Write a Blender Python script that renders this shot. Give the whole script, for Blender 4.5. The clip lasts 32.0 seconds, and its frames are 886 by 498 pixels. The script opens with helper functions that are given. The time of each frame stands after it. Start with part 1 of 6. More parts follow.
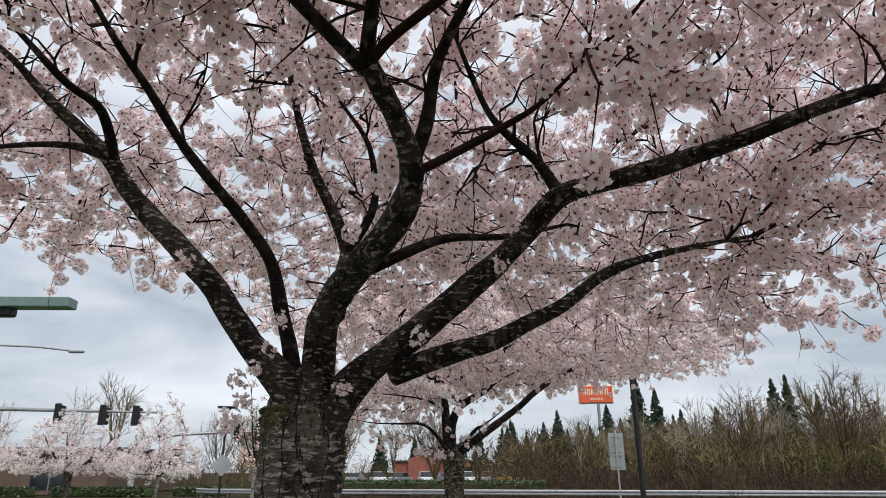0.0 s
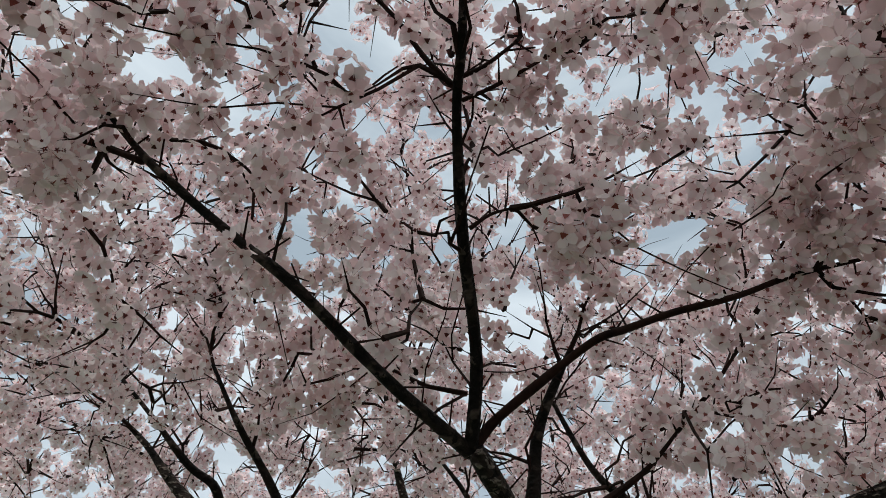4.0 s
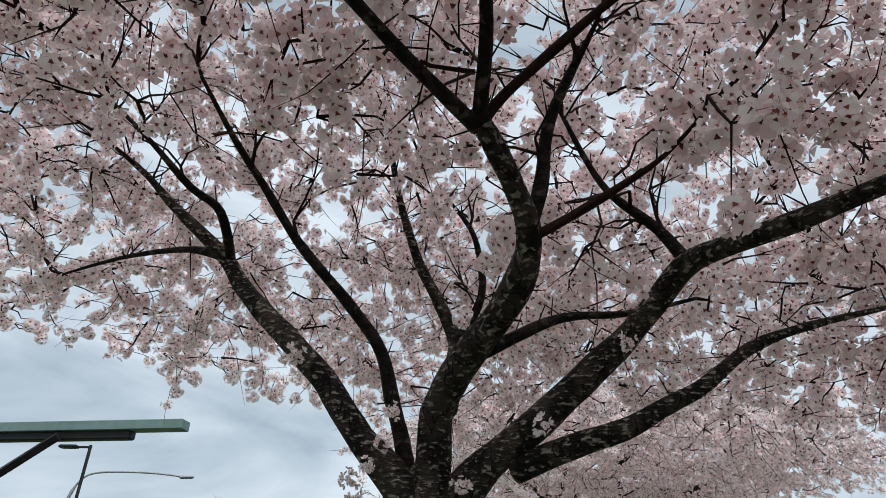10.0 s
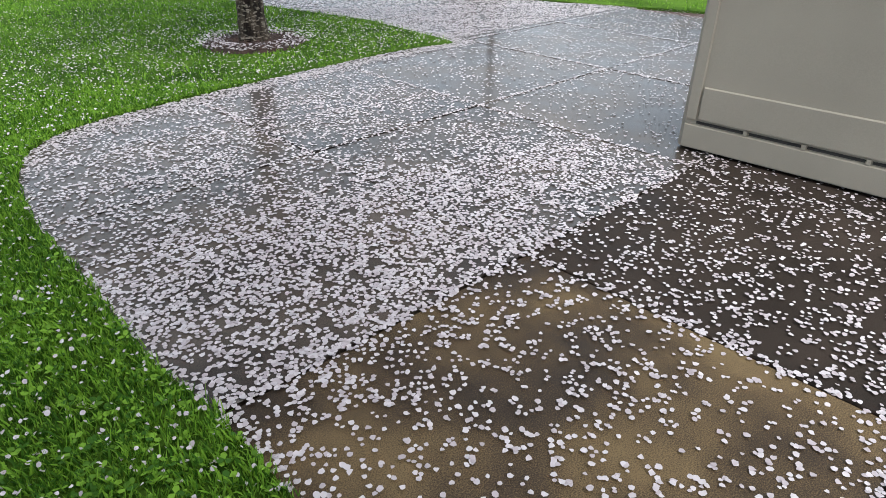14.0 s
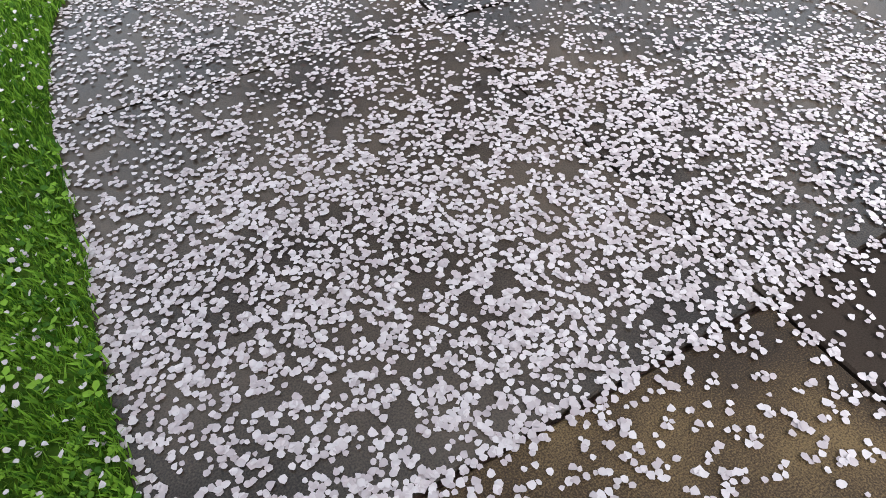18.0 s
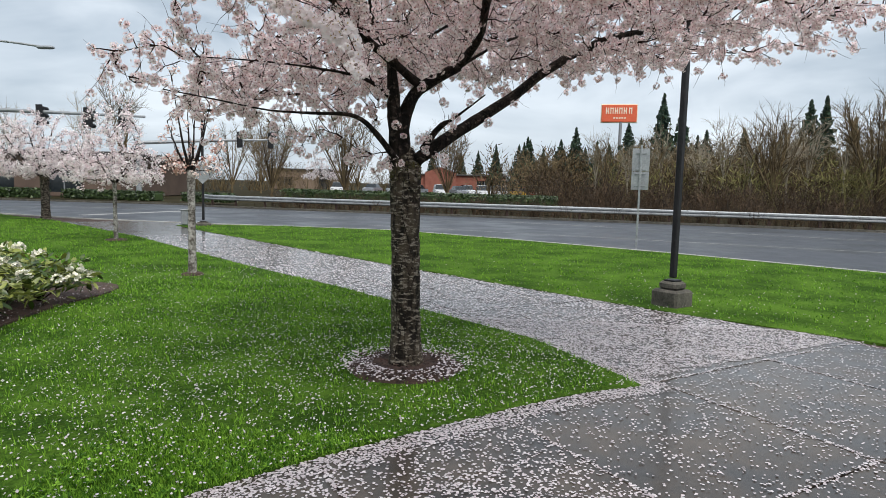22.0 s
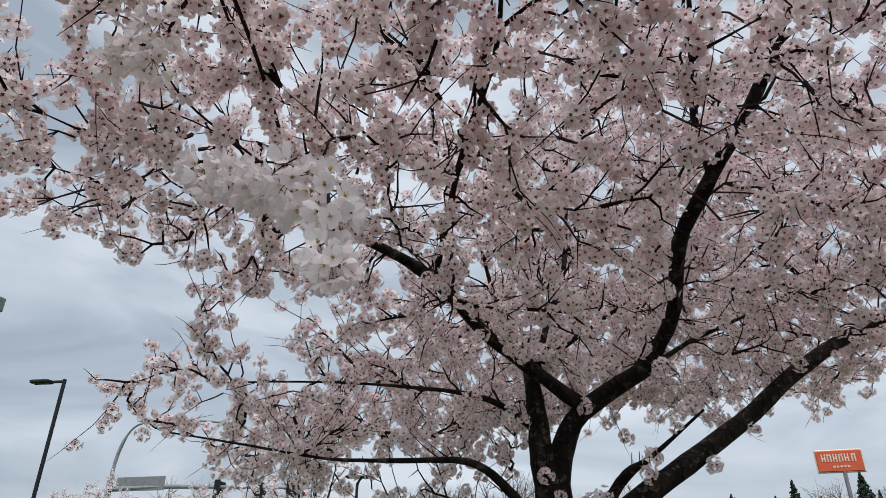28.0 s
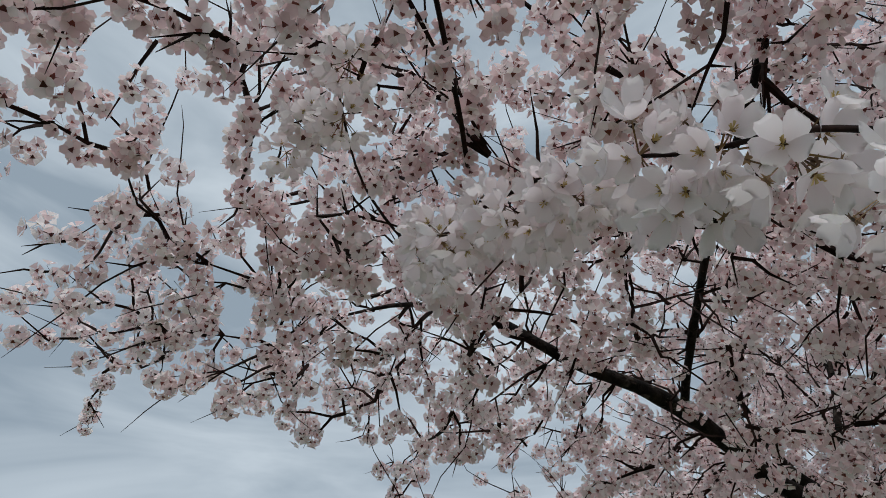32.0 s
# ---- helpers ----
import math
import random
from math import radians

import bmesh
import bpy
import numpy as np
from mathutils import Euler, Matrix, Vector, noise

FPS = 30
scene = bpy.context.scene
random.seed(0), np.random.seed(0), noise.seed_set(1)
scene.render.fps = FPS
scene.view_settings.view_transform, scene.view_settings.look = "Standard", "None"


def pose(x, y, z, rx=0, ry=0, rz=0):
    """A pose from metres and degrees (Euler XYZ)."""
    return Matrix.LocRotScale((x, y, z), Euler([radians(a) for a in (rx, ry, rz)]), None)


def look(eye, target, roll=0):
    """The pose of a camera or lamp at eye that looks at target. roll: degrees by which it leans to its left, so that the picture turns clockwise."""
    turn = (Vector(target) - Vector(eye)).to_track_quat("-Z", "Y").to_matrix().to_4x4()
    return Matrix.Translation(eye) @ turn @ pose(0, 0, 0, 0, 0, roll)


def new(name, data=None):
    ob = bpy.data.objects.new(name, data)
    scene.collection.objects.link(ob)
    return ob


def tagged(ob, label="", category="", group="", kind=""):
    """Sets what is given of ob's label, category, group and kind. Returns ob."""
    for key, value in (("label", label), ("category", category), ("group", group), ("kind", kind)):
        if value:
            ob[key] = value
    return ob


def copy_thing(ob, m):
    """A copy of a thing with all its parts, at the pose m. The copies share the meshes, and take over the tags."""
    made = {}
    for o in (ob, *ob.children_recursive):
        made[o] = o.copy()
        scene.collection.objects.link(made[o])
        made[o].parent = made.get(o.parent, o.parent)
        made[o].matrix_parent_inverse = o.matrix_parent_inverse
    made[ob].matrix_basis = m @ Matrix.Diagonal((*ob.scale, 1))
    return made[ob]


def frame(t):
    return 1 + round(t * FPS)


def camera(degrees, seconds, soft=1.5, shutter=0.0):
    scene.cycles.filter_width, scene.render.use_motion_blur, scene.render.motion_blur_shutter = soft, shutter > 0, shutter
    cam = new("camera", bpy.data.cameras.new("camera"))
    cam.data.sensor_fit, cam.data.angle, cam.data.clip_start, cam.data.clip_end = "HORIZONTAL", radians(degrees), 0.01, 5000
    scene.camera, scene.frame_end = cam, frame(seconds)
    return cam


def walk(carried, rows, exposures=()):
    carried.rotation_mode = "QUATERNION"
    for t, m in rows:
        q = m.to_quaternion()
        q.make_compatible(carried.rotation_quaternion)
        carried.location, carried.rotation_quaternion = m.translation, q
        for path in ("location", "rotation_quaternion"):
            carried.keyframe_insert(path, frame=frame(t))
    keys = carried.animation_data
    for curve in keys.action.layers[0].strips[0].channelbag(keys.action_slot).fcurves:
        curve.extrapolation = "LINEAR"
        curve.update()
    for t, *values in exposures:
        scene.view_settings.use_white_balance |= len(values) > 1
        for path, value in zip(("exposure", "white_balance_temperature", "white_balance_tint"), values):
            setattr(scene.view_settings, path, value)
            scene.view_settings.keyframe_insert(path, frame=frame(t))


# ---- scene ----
cam = camera(69.7, 32.0, soft=0.6)
PATH = [
    (0, (0.252, 0.131, 1.631), (0.186, 2.019, 2.289), -0.2),
    (0.5, (0.231, 0.168, 1.637), (0.044, 2.059, 2.258), 0.2),
    (1, (0.221, 0.175, 1.638), (-0.030, 2.059, 2.260), 0.5),
    (1.5, (0.210, 0.180, 1.643), (-0.070, 2.036, 2.334), 0.7),
    (2, (0.211, 0.160, 1.683), (-0.082, 1.940, 2.544), 0.7),
    (2.5, (0.210, 0.115, 1.704), (-0.072, 1.777, 2.776), 0.2),
    (3, (0.191, 0.077, 1.703), (-0.065, 1.618, 2.952), -0.3),
    (3.5, (0.194, 0.048, 1.709), (-0.051, 1.485, 3.079), -0.3),
    (4, (0.234, 0.016, 1.7), (-0.031, 1.34, 3.176), 0.7),
    (4.5, (0.258, -0.004, 1.708), (-0.024, 1.235, 3.253), 1.4),
    (6.5, (0.235, 0.036, 1.72), (-0.04, 1.205, 3.319), -0.2),
    (7, (0.234, 0.05, 1.716), (-0.059, 1.232, 3.302), 0.3),
    (7.5, (0.227, 0.069, 1.716), (-0.078, 1.289, 3.272), 0.8),
    (8, (0.225, 0.087, 1.716), (-0.088, 1.336, 3.247), 1.0),
    (8.5, (0.232, 0.096, 1.71), (-0.097, 1.366, 3.22), 1.5),
    (9, (0.231, 0.109, 1.704), (-0.108, 1.455, 3.143), 1.7),
    (9.5, (0.218, 0.181, 1.65), (-0.137, 1.676, 2.931), 1.7),
    (10, (0.185, 0.248, 1.573), (-0.156, 1.954, 2.559), 0.8),
    (10.2, (0.169, 0.244, 1.565), (-0.157, 2.064, 2.33), 0.1),
    (10.4, (0.193, 0.241, 1.55), (-0.147, 2.128, 2.118), 1.3),
    (10.5, (0.203, 0.244, 1.544), (-0.127, 2.158, 2.021), 1.4),
    (10.6, (0.206, 0.255, 1.536), (-0.118, 2.191, 1.918), 1.7),
    (11, (0.2, 0.322, 1.457), (-0.046, 2.306, 1.491), 1.2),
    (11.5, (0.374, 0.518, 1.393), (0.267, 2.49, 1.078), 1.1),
    (12, (0.54, 0.788, 1.333), (0.645, 2.706, 0.776), 0.9),
    (12.5, (0.634, 1.182, 1.338), (0.92, 3.031, 0.632), 0.8),
    (13, (0.786, 1.562, 1.324), (1.125, 3.36, 0.516), 0.5),
    (13.5, (0.86, 1.879, 1.347), (1.189, 3.636, 0.449), 0.4),
    (14, (0.88, 2.193, 1.352), (1.175, 3.917, 0.382), 0.2),
    (14.5, (0.921, 2.468, 1.331), (1.132, 4.174, 0.309), 0.1),
    (15, (0.931, 2.731, 1.314), (1.072, 4.409, 0.236), 0.0),
    (15.5, (0.835, 3.008, 1.293), (0.972, 4.636, 0.14), 0.2),
    (17.5, (0.944, 3.438, 1.241), (0.808, 4.832, -0.187), -1.2),
    (18, (0.934, 3.453, 1.246), (0.804, 4.815, -0.213), -0.9),
    (18.5, (0.937, 3.46, 1.25), (0.81, 4.809, -0.221), -0.8),
    (19, (0.944, 3.471, 1.249), (0.823, 4.816, -0.227), -0.5),
    (19.5, (0.949, 3.48, 1.254), (0.825, 4.836, -0.211), -0.4),
    (20, (0.952, 3.48, 1.293), (0.82, 4.912, -0.097), -0.4),
    (20.5, (0.956, 3.474, 1.383), (0.804, 5.041, 0.149), -0.7),
    (20.9, (0.96, 3.46, 1.422), (0.789, 5.177, 0.409), -0.6),
    (21, (0.967, 3.477, 1.426), (0.779, 5.218, 0.46), 0.9),
    (21.1, (0.944, 3.508, 1.441), (0.833, 5.281, 0.522), 1.7),
    (21.5, (0.855, 3.505, 1.6), (0.734, 5.394, 0.954), 1.5),
    (22, (0.775, 3.620, 1.674), (0.648, 5.605, 1.469), 1.4),
    (22.5, (0.770, 3.770, 1.790), (0.622, 5.757, 1.958), 1.5),
    (23, (0.820, 3.940, 1.802), (0.650, 5.893, 2.197), 1.7),
    (23.5, (0.814, 4.200, 1.824), (0.630, 6.123, 2.340), 2.0),
    (24, (0.775, 4.400, 1.842), (0.567, 6.300, 2.430), 2.0),
    (24.5, (0.790, 4.470, 1.848), (0.567, 6.354, 2.481), 2.3),
    (26.5, (0.909, 4.843, 1.754), (0.718, 6.693, 2.490), 0.7),
    (27, (0.874, 5.219, 1.774), (0.583, 7.039, 2.550), 0.9),
    (27.5, (0.710, 5.528, 1.816), (0.275, 7.311, 2.612), 0.5),
    (28, (0.595, 5.857, 1.820), (-0.002, 7.560, 2.682), 0.5),
    (28.5, (0.393, 6.113, 1.894), (-0.226, 7.776, 2.816), 0.3),
    (29, (0.239, 6.315, 2.003), (-0.361, 7.923, 3.031), 0.0),
    (29.5, (0.214, 6.375, 2.066), (-0.339, 7.949, 3.168), -1.5),
    (30, (0.226, 6.387, 2.056), (-0.329, 7.917, 3.219), -2.4),
    (30.5, (0.194, 6.376, 2.031), (-0.354, 7.869, 3.245), -3.4),
    (31, (0.165, 6.348, 1.995), (-0.443, 7.767, 3.266), -4.2),
    (31.5, (0.099, 6.268, 1.990), (-0.623, 7.622, 3.277), -3.5),
    (32, (0.074, 6.236, 1.959), (-0.740, 7.509, 3.270), -2.5),
]
walk(cam, [(t, look(eye, target, roll)) for t, eye, target, roll in PATH],
     exposures=[(0, 0.20, 6850, 14), (2, 0.18, 6850, 14), (3, 0.2, 6750, 11), (4, 0.08, 6600, 7), (8, -0.1, 6500, 4), (9, -0.16, 6550, 6), (10, 0.12, 6500, 8), (11, 0.34, 6600, 9), (12, 0.9, 6600, 10),
                (13, 0.84, 6550, 10), (15, 0.76, 6450, 11), (20, 0.88, 6500, 12), (21.5, 0.5, 6550, 10), (22.1, 0.25, 6700, 11), (22.6, -0.12, 6700, 12), (23, -0.1, 6650, 12), (24, -0.06, 6550, 12), (28, -0.06, 6550, 12), (30, -0.06, 6500, 12), (32, -0.34, 6450, 8)])
SKY, SUN = 1.0, 2.9

# ---- light ----
world = bpy.data.worlds.new("overcast_sky")
scene.world = world
world.use_nodes = True
wt = world.node_tree
wt.nodes.clear()
w_out = wt.nodes.new("ShaderNodeOutputWorld")
w_bg = wt.nodes.new("ShaderNodeBackground")
w_sky = wt.nodes.new("ShaderNodeTexSky")
w_sky.sky_type = "NISHITA"
w_sky.sun_disc = False
w_sky.sun_elevation, w_sky.sun_rotation = radians(48), radians(150)
w_tc = wt.nodes.new("ShaderNodeTexCoord")
w_map = wt.nodes.new("ShaderNodeMapping")
w_map.inputs["Scale"].default_value = (1.0, 1.0, 4.0)
w_noise = wt.nodes.new("ShaderNodeTexNoise")
w_noise.inputs["Scale"].default_value = 2.1
w_noise.inputs["Detail"].default_value = 5
w_noise.inputs["Roughness"].default_value = 0.52
w_noise.inputs["Distortion"].default_value = 0.5
w_ramp = wt.nodes.new("ShaderNodeValToRGB")
w_ramp.color_ramp.elements[0].position = 0.36
w_ramp.color_ramp.elements[0].color = (0.405, 0.492, 0.585, 1)
w_ramp.color_ramp.elements[1].position = 0.66
w_ramp.color_ramp.elements[1].color = (0.79, 0.88, 0.97, 1)
w_scale = wt.nodes.new("ShaderNodeVectorMath")
w_scale.operation = "SCALE"
w_scale.inputs["Scale"].default_value = 0.07
w_mix = wt.nodes.new("ShaderNodeMix")
w_mix.data_type = "RGBA"
w_mix.inputs["Factor"].default_value = 0.88
wt.links.new(w_tc.outputs["Generated"], w_map.inputs["Vector"])
wt.links.new(w_map.outputs["Vector"], w_noise.inputs["Vector"])
wt.links.new(w_noise.outputs["Fac"], w_ramp.inputs["Fac"])
wt.links.new(w_sky.outputs["Color"], w_scale.inputs[0])
wt.links.new(w_scale.outputs["Vector"], w_mix.inputs["A"])
wt.links.new(w_ramp.outputs["Color"], w_mix.inputs["B"])
wt.links.new(w_mix.outputs["Result"], w_bg.inputs["Color"])
w_bg.inputs["Strength"].default_value = SKY
wt.links.new(w_bg.outputs["Background"], w_out.inputs["Surface"])
sun_data = bpy.data.lights.new("sun", "SUN")
sun_data.energy, sun_data.angle, sun_data.color = SUN, radians(50), (1.0, 0.98, 0.96)
sun = new("sun", sun_data)
sun.matrix_world = look((0, 0, 30), (-8, 16, 0))

# ---- materials ----


def material(name, dark, light, scale=8.0, rough=0.7, bump=0.0, metal=0.0, fine=6.0, spots=None, stretch=(1, 1, 1), island=0.0,
             through_light=0.0, rough_to=None, detail=6, low=0.35, high=0.65, object_random=0.0, sheen=None, wet=0.0):
    """A surface between two colours, with broad stains, fine grain and relief."""
    m = bpy.data.materials.new(name)
    m.use_nodes = True
    t = m.node_tree
    b = t.nodes["Principled BSDF"]
    tc = t.nodes.new("ShaderNodeTexCoord")
    mp = t.nodes.new("ShaderNodeMapping")
    mp.inputs["Scale"].default_value = stretch
    t.links.new(tc.outputs["Object"], mp.inputs["Vector"])
    n1, n2 = t.nodes.new("ShaderNodeTexNoise"), t.nodes.new("ShaderNodeTexNoise")
    for n, s in ((n1, scale), (n2, scale * fine)):
        n.inputs["Scale"].default_value = s
        n.inputs["Detail"].default_value = detail
        t.links.new(mp.outputs["Vector"], n.inputs["Vector"])
    add = t.nodes.new("ShaderNodeMath")
    add.operation = "MULTIPLY_ADD"
    t.links.new(n2.outputs["Fac"], add.inputs[0])
    add.inputs[1].default_value = 0.45
    mul = t.nodes.new("ShaderNodeMath")
    mul.operation = "MULTIPLY"
    t.links.new(n1.outputs["Fac"], mul.inputs[0])
    mul.inputs[1].default_value = 0.55
    t.links.new(mul.outputs[0], add.inputs[2])
    fac = add.outputs[0]
    if island or object_random:
        src = t.nodes.new("ShaderNodeNewGeometry").outputs["Random Per Island"] if island else t.nodes.new("ShaderNodeObjectInfo").outputs["Random"]
        a2 = t.nodes.new("ShaderNodeMath")
        a2.operation = "MULTIPLY_ADD"
        t.links.new(src, a2.inputs[0])
        a2.inputs[1].default_value = island or object_random
        a3 = t.nodes.new("ShaderNodeMath")
        a3.operation = "ADD"
        t.links.new(fac, a3.inputs[0])
        a3.inputs[1].default_value = -0.5 * (island or object_random)
        t.links.new(a3.outputs[0], a2.inputs[2])
        fac = a2.outputs[0]
    ramp = t.nodes.new("ShaderNodeValToRGB")
    ramp.color_ramp.elements[0].position, ramp.color_ramp.elements[1].position = low, high
    ramp.color_ramp.elements[0].color, ramp.color_ramp.elements[1].color = (*dark, 1), (*light, 1)
    if spots:
        e = ramp.color_ramp.elements.new(spots[0])
        e.color = (*spots[1], 1)
    t.links.new(fac, ramp.inputs["Fac"])
    t.links.new(ramp.outputs["Color"], b.inputs["Base Color"])
    b.inputs["Roughness"].default_value = rough
    if rough_to is not None:
        mr = t.nodes.new("ShaderNodeMapRange")
        mr.inputs["From Min"].default_value, mr.inputs["From Max"].default_value = 0.38, 0.62
        mr.inputs["To Min"].default_value, mr.inputs["To Max"].default_value = rough, rough_to
        t.links.new(n1.outputs["Fac"], mr.inputs["Value"])
        t.links.new(mr.outputs["Result"], b.inputs["Roughness"])
    b.inputs["Metallic"].default_value = metal
    if sheen is not None:
        b.inputs["Specular IOR Level"].default_value = sheen
    if wet:
        b.inputs["Coat Weight"].default_value, b.inputs["Coat Roughness"].default_value, b.inputs["Coat IOR"].default_value = wet, 0.16, 1.33
    if bump:
        bp = t.nodes.new("ShaderNodeBump")
        bp.inputs["Strength"].default_value, bp.inputs["Distance"].default_value = 0.8, bump
        t.links.new(add.outputs[0], bp.inputs["Height"])
        t.links.new(bp.outputs["Normal"], b.inputs["Normal"])
    if through_light:
        tr = t.nodes.new("ShaderNodeBsdfTranslucent")
        mx = t.nodes.new("ShaderNodeMixShader")
        mx.inputs["Fac"].default_value = through_light
        t.links.new(ramp.outputs["Color"], tr.inputs["Color"])
        t.links.new(b.outputs["BSDF"], mx.inputs[1])
        t.links.new(tr.outputs["BSDF"], mx.inputs[2])
        t.links.new(mx.outputs["Shader"], t.nodes["Material Output"].inputs["Surface"])
    return m


PETAL = material("blossom_petal", (0.865, 0.68, 0.685), (0.96, 0.90, 0.893), 3, 0.55, island=0.6, through_light=0.40)
PETAL_FAR = material("blossom_far", (0.80, 0.66, 0.68), (0.93, 0.89, 0.88), 0.6, 0.6, island=0.5, through_light=0.35)
PETAL_WHITE = material("white_blossom", (0.97, 0.89, 0.90), (0.99, 0.955, 0.955), 3, 0.55, island=0.4, through_light=0.6)
STAMEN = material("stamen", (0.55, 0.40, 0.12), (0.75, 0.62, 0.30), 20, 0.6, island=0.4)
PETAL_RUSSET = material("russet_blossom", (0.62, 0.36, 0.30), (0.93, 0.82, 0.78), 1.5, 0.6, island=0.6, through_light=0.3)
CALYX = material("calyx", (0.085, 0.014, 0.014), (0.25, 0.055, 0.042), 20, 0.6, island=0.4)
CALYX_OLIVE = material("olive_calyx", (0.075, 0.035, 0.014), (0.26, 0.15, 0.055), 20, 0.6, island=0.4)
FALLEN = material("fallen_petal", (0.50, 0.445, 0.462), (0.655, 0.615, 0.627), 6, 0.4, island=0.6, through_light=0.12)
MOSS = material("mossy_bark", (0.022, 0.020, 0.008), (0.10, 0.085, 0.026), 9, 0.95, 0.02, fine=5)
LICHEN = material("lichen_bark", (0.07, 0.06, 0.05), (0.38, 0.36, 0.33), 7, 0.9, 0.012, fine=4, low=0.42, high=0.6)
TWIG = material("twig_bark", (0.008, 0.004, 0.003), (0.032, 0.015, 0.011), 14, 0.8, 0.004, sheen=0.12)
GRASS = material("grass_blade", (0.048, 0.142, 0.012), (0.225, 0.43, 0.042), 1.6, 0.6, island=0.75, through_light=0.25, sheen=0.2)
TURF = material("turf", (0.024, 0.058, 0.007), (0.078, 0.155, 0.018), 1.1, 1.0, 0.05, fine=30, sheen=0.05, low=0.41, high=0.6)
SOIL = material("bark_mulch", (0.018, 0.011, 0.009), (0.085, 0.045, 0.032), 14, 0.85, 0.03, fine=5)
CONCRETE = material("wet_concrete", (0.010, 0.007, 0.005), (0.088, 0.068, 0.050), 1.9, 0.32, 0.0018, fine=110, low=0.4, high=0.61, rough_to=0.62, object_random=0.06, wet=0.9, sheen=0.22)
CONCRETE_BROWN = material("brown_aggregate_concrete", (0.018, 0.012, 0.008), (0.17, 0.118, 0.055), 1.9, 0.5, 0.0012, fine=130, rough_to=0.75, wet=0.06, sheen=0.25, low=0.41, high=0.6, spots=(0.5, (0.062, 0.040, 0.020)))
CONCRETE_DRY = material("kerb_concrete", (0.26, 0.25, 0.23), (0.42, 0.41, 0.38), 2.5, 0.6, 0.004, fine=30)
ASPHALT = material("wet_asphalt", (0.022, 0.025, 0.031), (0.052, 0.057, 0.068), 0.35, 0.30, 0.003, fine=90, rough_to=0.55, sheen=0.4)
FOOTING = material("stained_footing", (0.03, 0.028, 0.022), (0.12, 0.11, 0.09), 5, 0.85, 0.006, fine=8)
PAINT = material("road_paint", (0.22, 0.22, 0.21), (0.42, 0.41, 0.39), 3, 0.5)
# darker, duller copy of the concrete: reflected canopy and locker put into its colour
CONCRETE_SHADED = material("shaded_concrete", (0.010, 0.007, 0.005), (0.046, 0.034, 0.026), 1.9, 0.5, 0.0012, fine=130, rough_to=0.8, wet=0.03, sheen=0.15)
BEIGE = material("beige_plastic", (0.265, 0.243, 0.198), (0.32, 0.295, 0.24), 1.6, 0.45, 0.0012, fine=120)
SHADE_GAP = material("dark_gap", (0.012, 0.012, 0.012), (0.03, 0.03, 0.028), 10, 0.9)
BLACK_METAL = material("black_paint", (0.006, 0.006, 0.007), (0.018, 0.018, 0.02), 6, 0.5, 0.001, sheen=0.3)
GALV = material("galvanised_steel", (0.26, 0.27, 0.28), (0.40, 0.42, 0.43), 4, 0.5, 0.001, metal=0.6)
GREY_METAL = material("grey_paint", (0.16, 0.17, 0.18), (0.26, 0.27, 0.28), 4, 0.5)
ORANGE = material("orange_sign", (0.62, 0.09, 0.035), (0.72, 0.14, 0.055), 2, 0.4)
CREAM = material("cream_lettering", (0.70, 0.62, 0.45), (0.82, 0.76, 0.6), 4, 0.5)
TAN_WALL = material("tan_stucco", (0.17, 0.12, 0.085), (0.24, 0.17, 0.12), 0.8, 0.85, 0.006, fine=20)
BROWN_WALL = material("brown_stucco", (0.085, 0.056, 0.042), (0.13, 0.088, 0.064), 0.8, 0.85, 0.006, fine=20)
BRICK_WALL = material("red_brick", (0.20, 0.065, 0.045), (0.30, 0.11, 0.075), 1.2, 0.85, 0.01, fine=14)
ROOF = material("dark_roof", (0.035, 0.032, 0.03), (0.075, 0.07, 0.065), 1.2, 0.8, 0.01)
GREEN_ROOF = material("green_roof_metal", (0.09, 0.15, 0.14), (0.14, 0.215, 0.20), 1.5, 0.45)
DARK_GLASS = material("dark_window_glass", (0.010, 0.013, 0.015), (0.03, 0.036, 0.04), 0.7, 0.06)
BROWN_TWIG = material("bare_branches", (0.045, 0.030, 0.014), (0.175, 0.125, 0.058), 0.4, 0.85, island=0.4)
BIRCH = material("pale_branches", (0.15, 0.125, 0.09), (0.36, 0.32, 0.24), 0.8, 0.85, island=0.3)
CONIFER = material("conifer_needles", (0.008, 0.022, 0.014), (0.03, 0.062, 0.03), 1.0, 0.8, island=0.5)
SCRUB = material("brown_scrub", (0.020, 0.013, 0.007), (0.088, 0.053, 0.027), 0.5, 0.9, island=0.5)
BUD = material("spring_buds", (0.10, 0.095, 0.028), (0.26, 0.235, 0.085), 0.5, 0.8, island=0.5, through_light=0.2)
LEAF = material("shrub_leaf", (0.035, 0.065, 0.012), (0.24, 0.27, 0.06), 2, 0.38, island=0.5, through_light=0.12)
HEDGE_LEAF = material("hedge_leaf", (0.012, 0.026, 0.007), (0.05, 0.085, 0.02), 2, 0.5, island=0.5)
SHRUB_FLOWER = material("cream_shrub_flower", (0.70, 0.68, 0.52), (0.88, 0.86, 0.78), 8, 0.5, island=0.4, through_light=0.2)
EARTH = material("far_ground", (0.014, 0.014, 0.007), (0.042, 0.034, 0.018), 0.12, 0.95, 0.02, fine=20, sheen=0.05)
CAR_WHITE = material("white_car_paint", (0.62, 0.63, 0.64), (0.74, 0.75, 0.76), 1, 0.18)
CAR_GREY = material("grey_car_paint", (0.16, 0.17, 0.19), (0.24, 0.25, 0.27), 1, 0.2)
CAR_RED = material("red_car_paint", (0.25, 0.02, 0.02), (0.35, 0.035, 0.03), 1, 0.2)
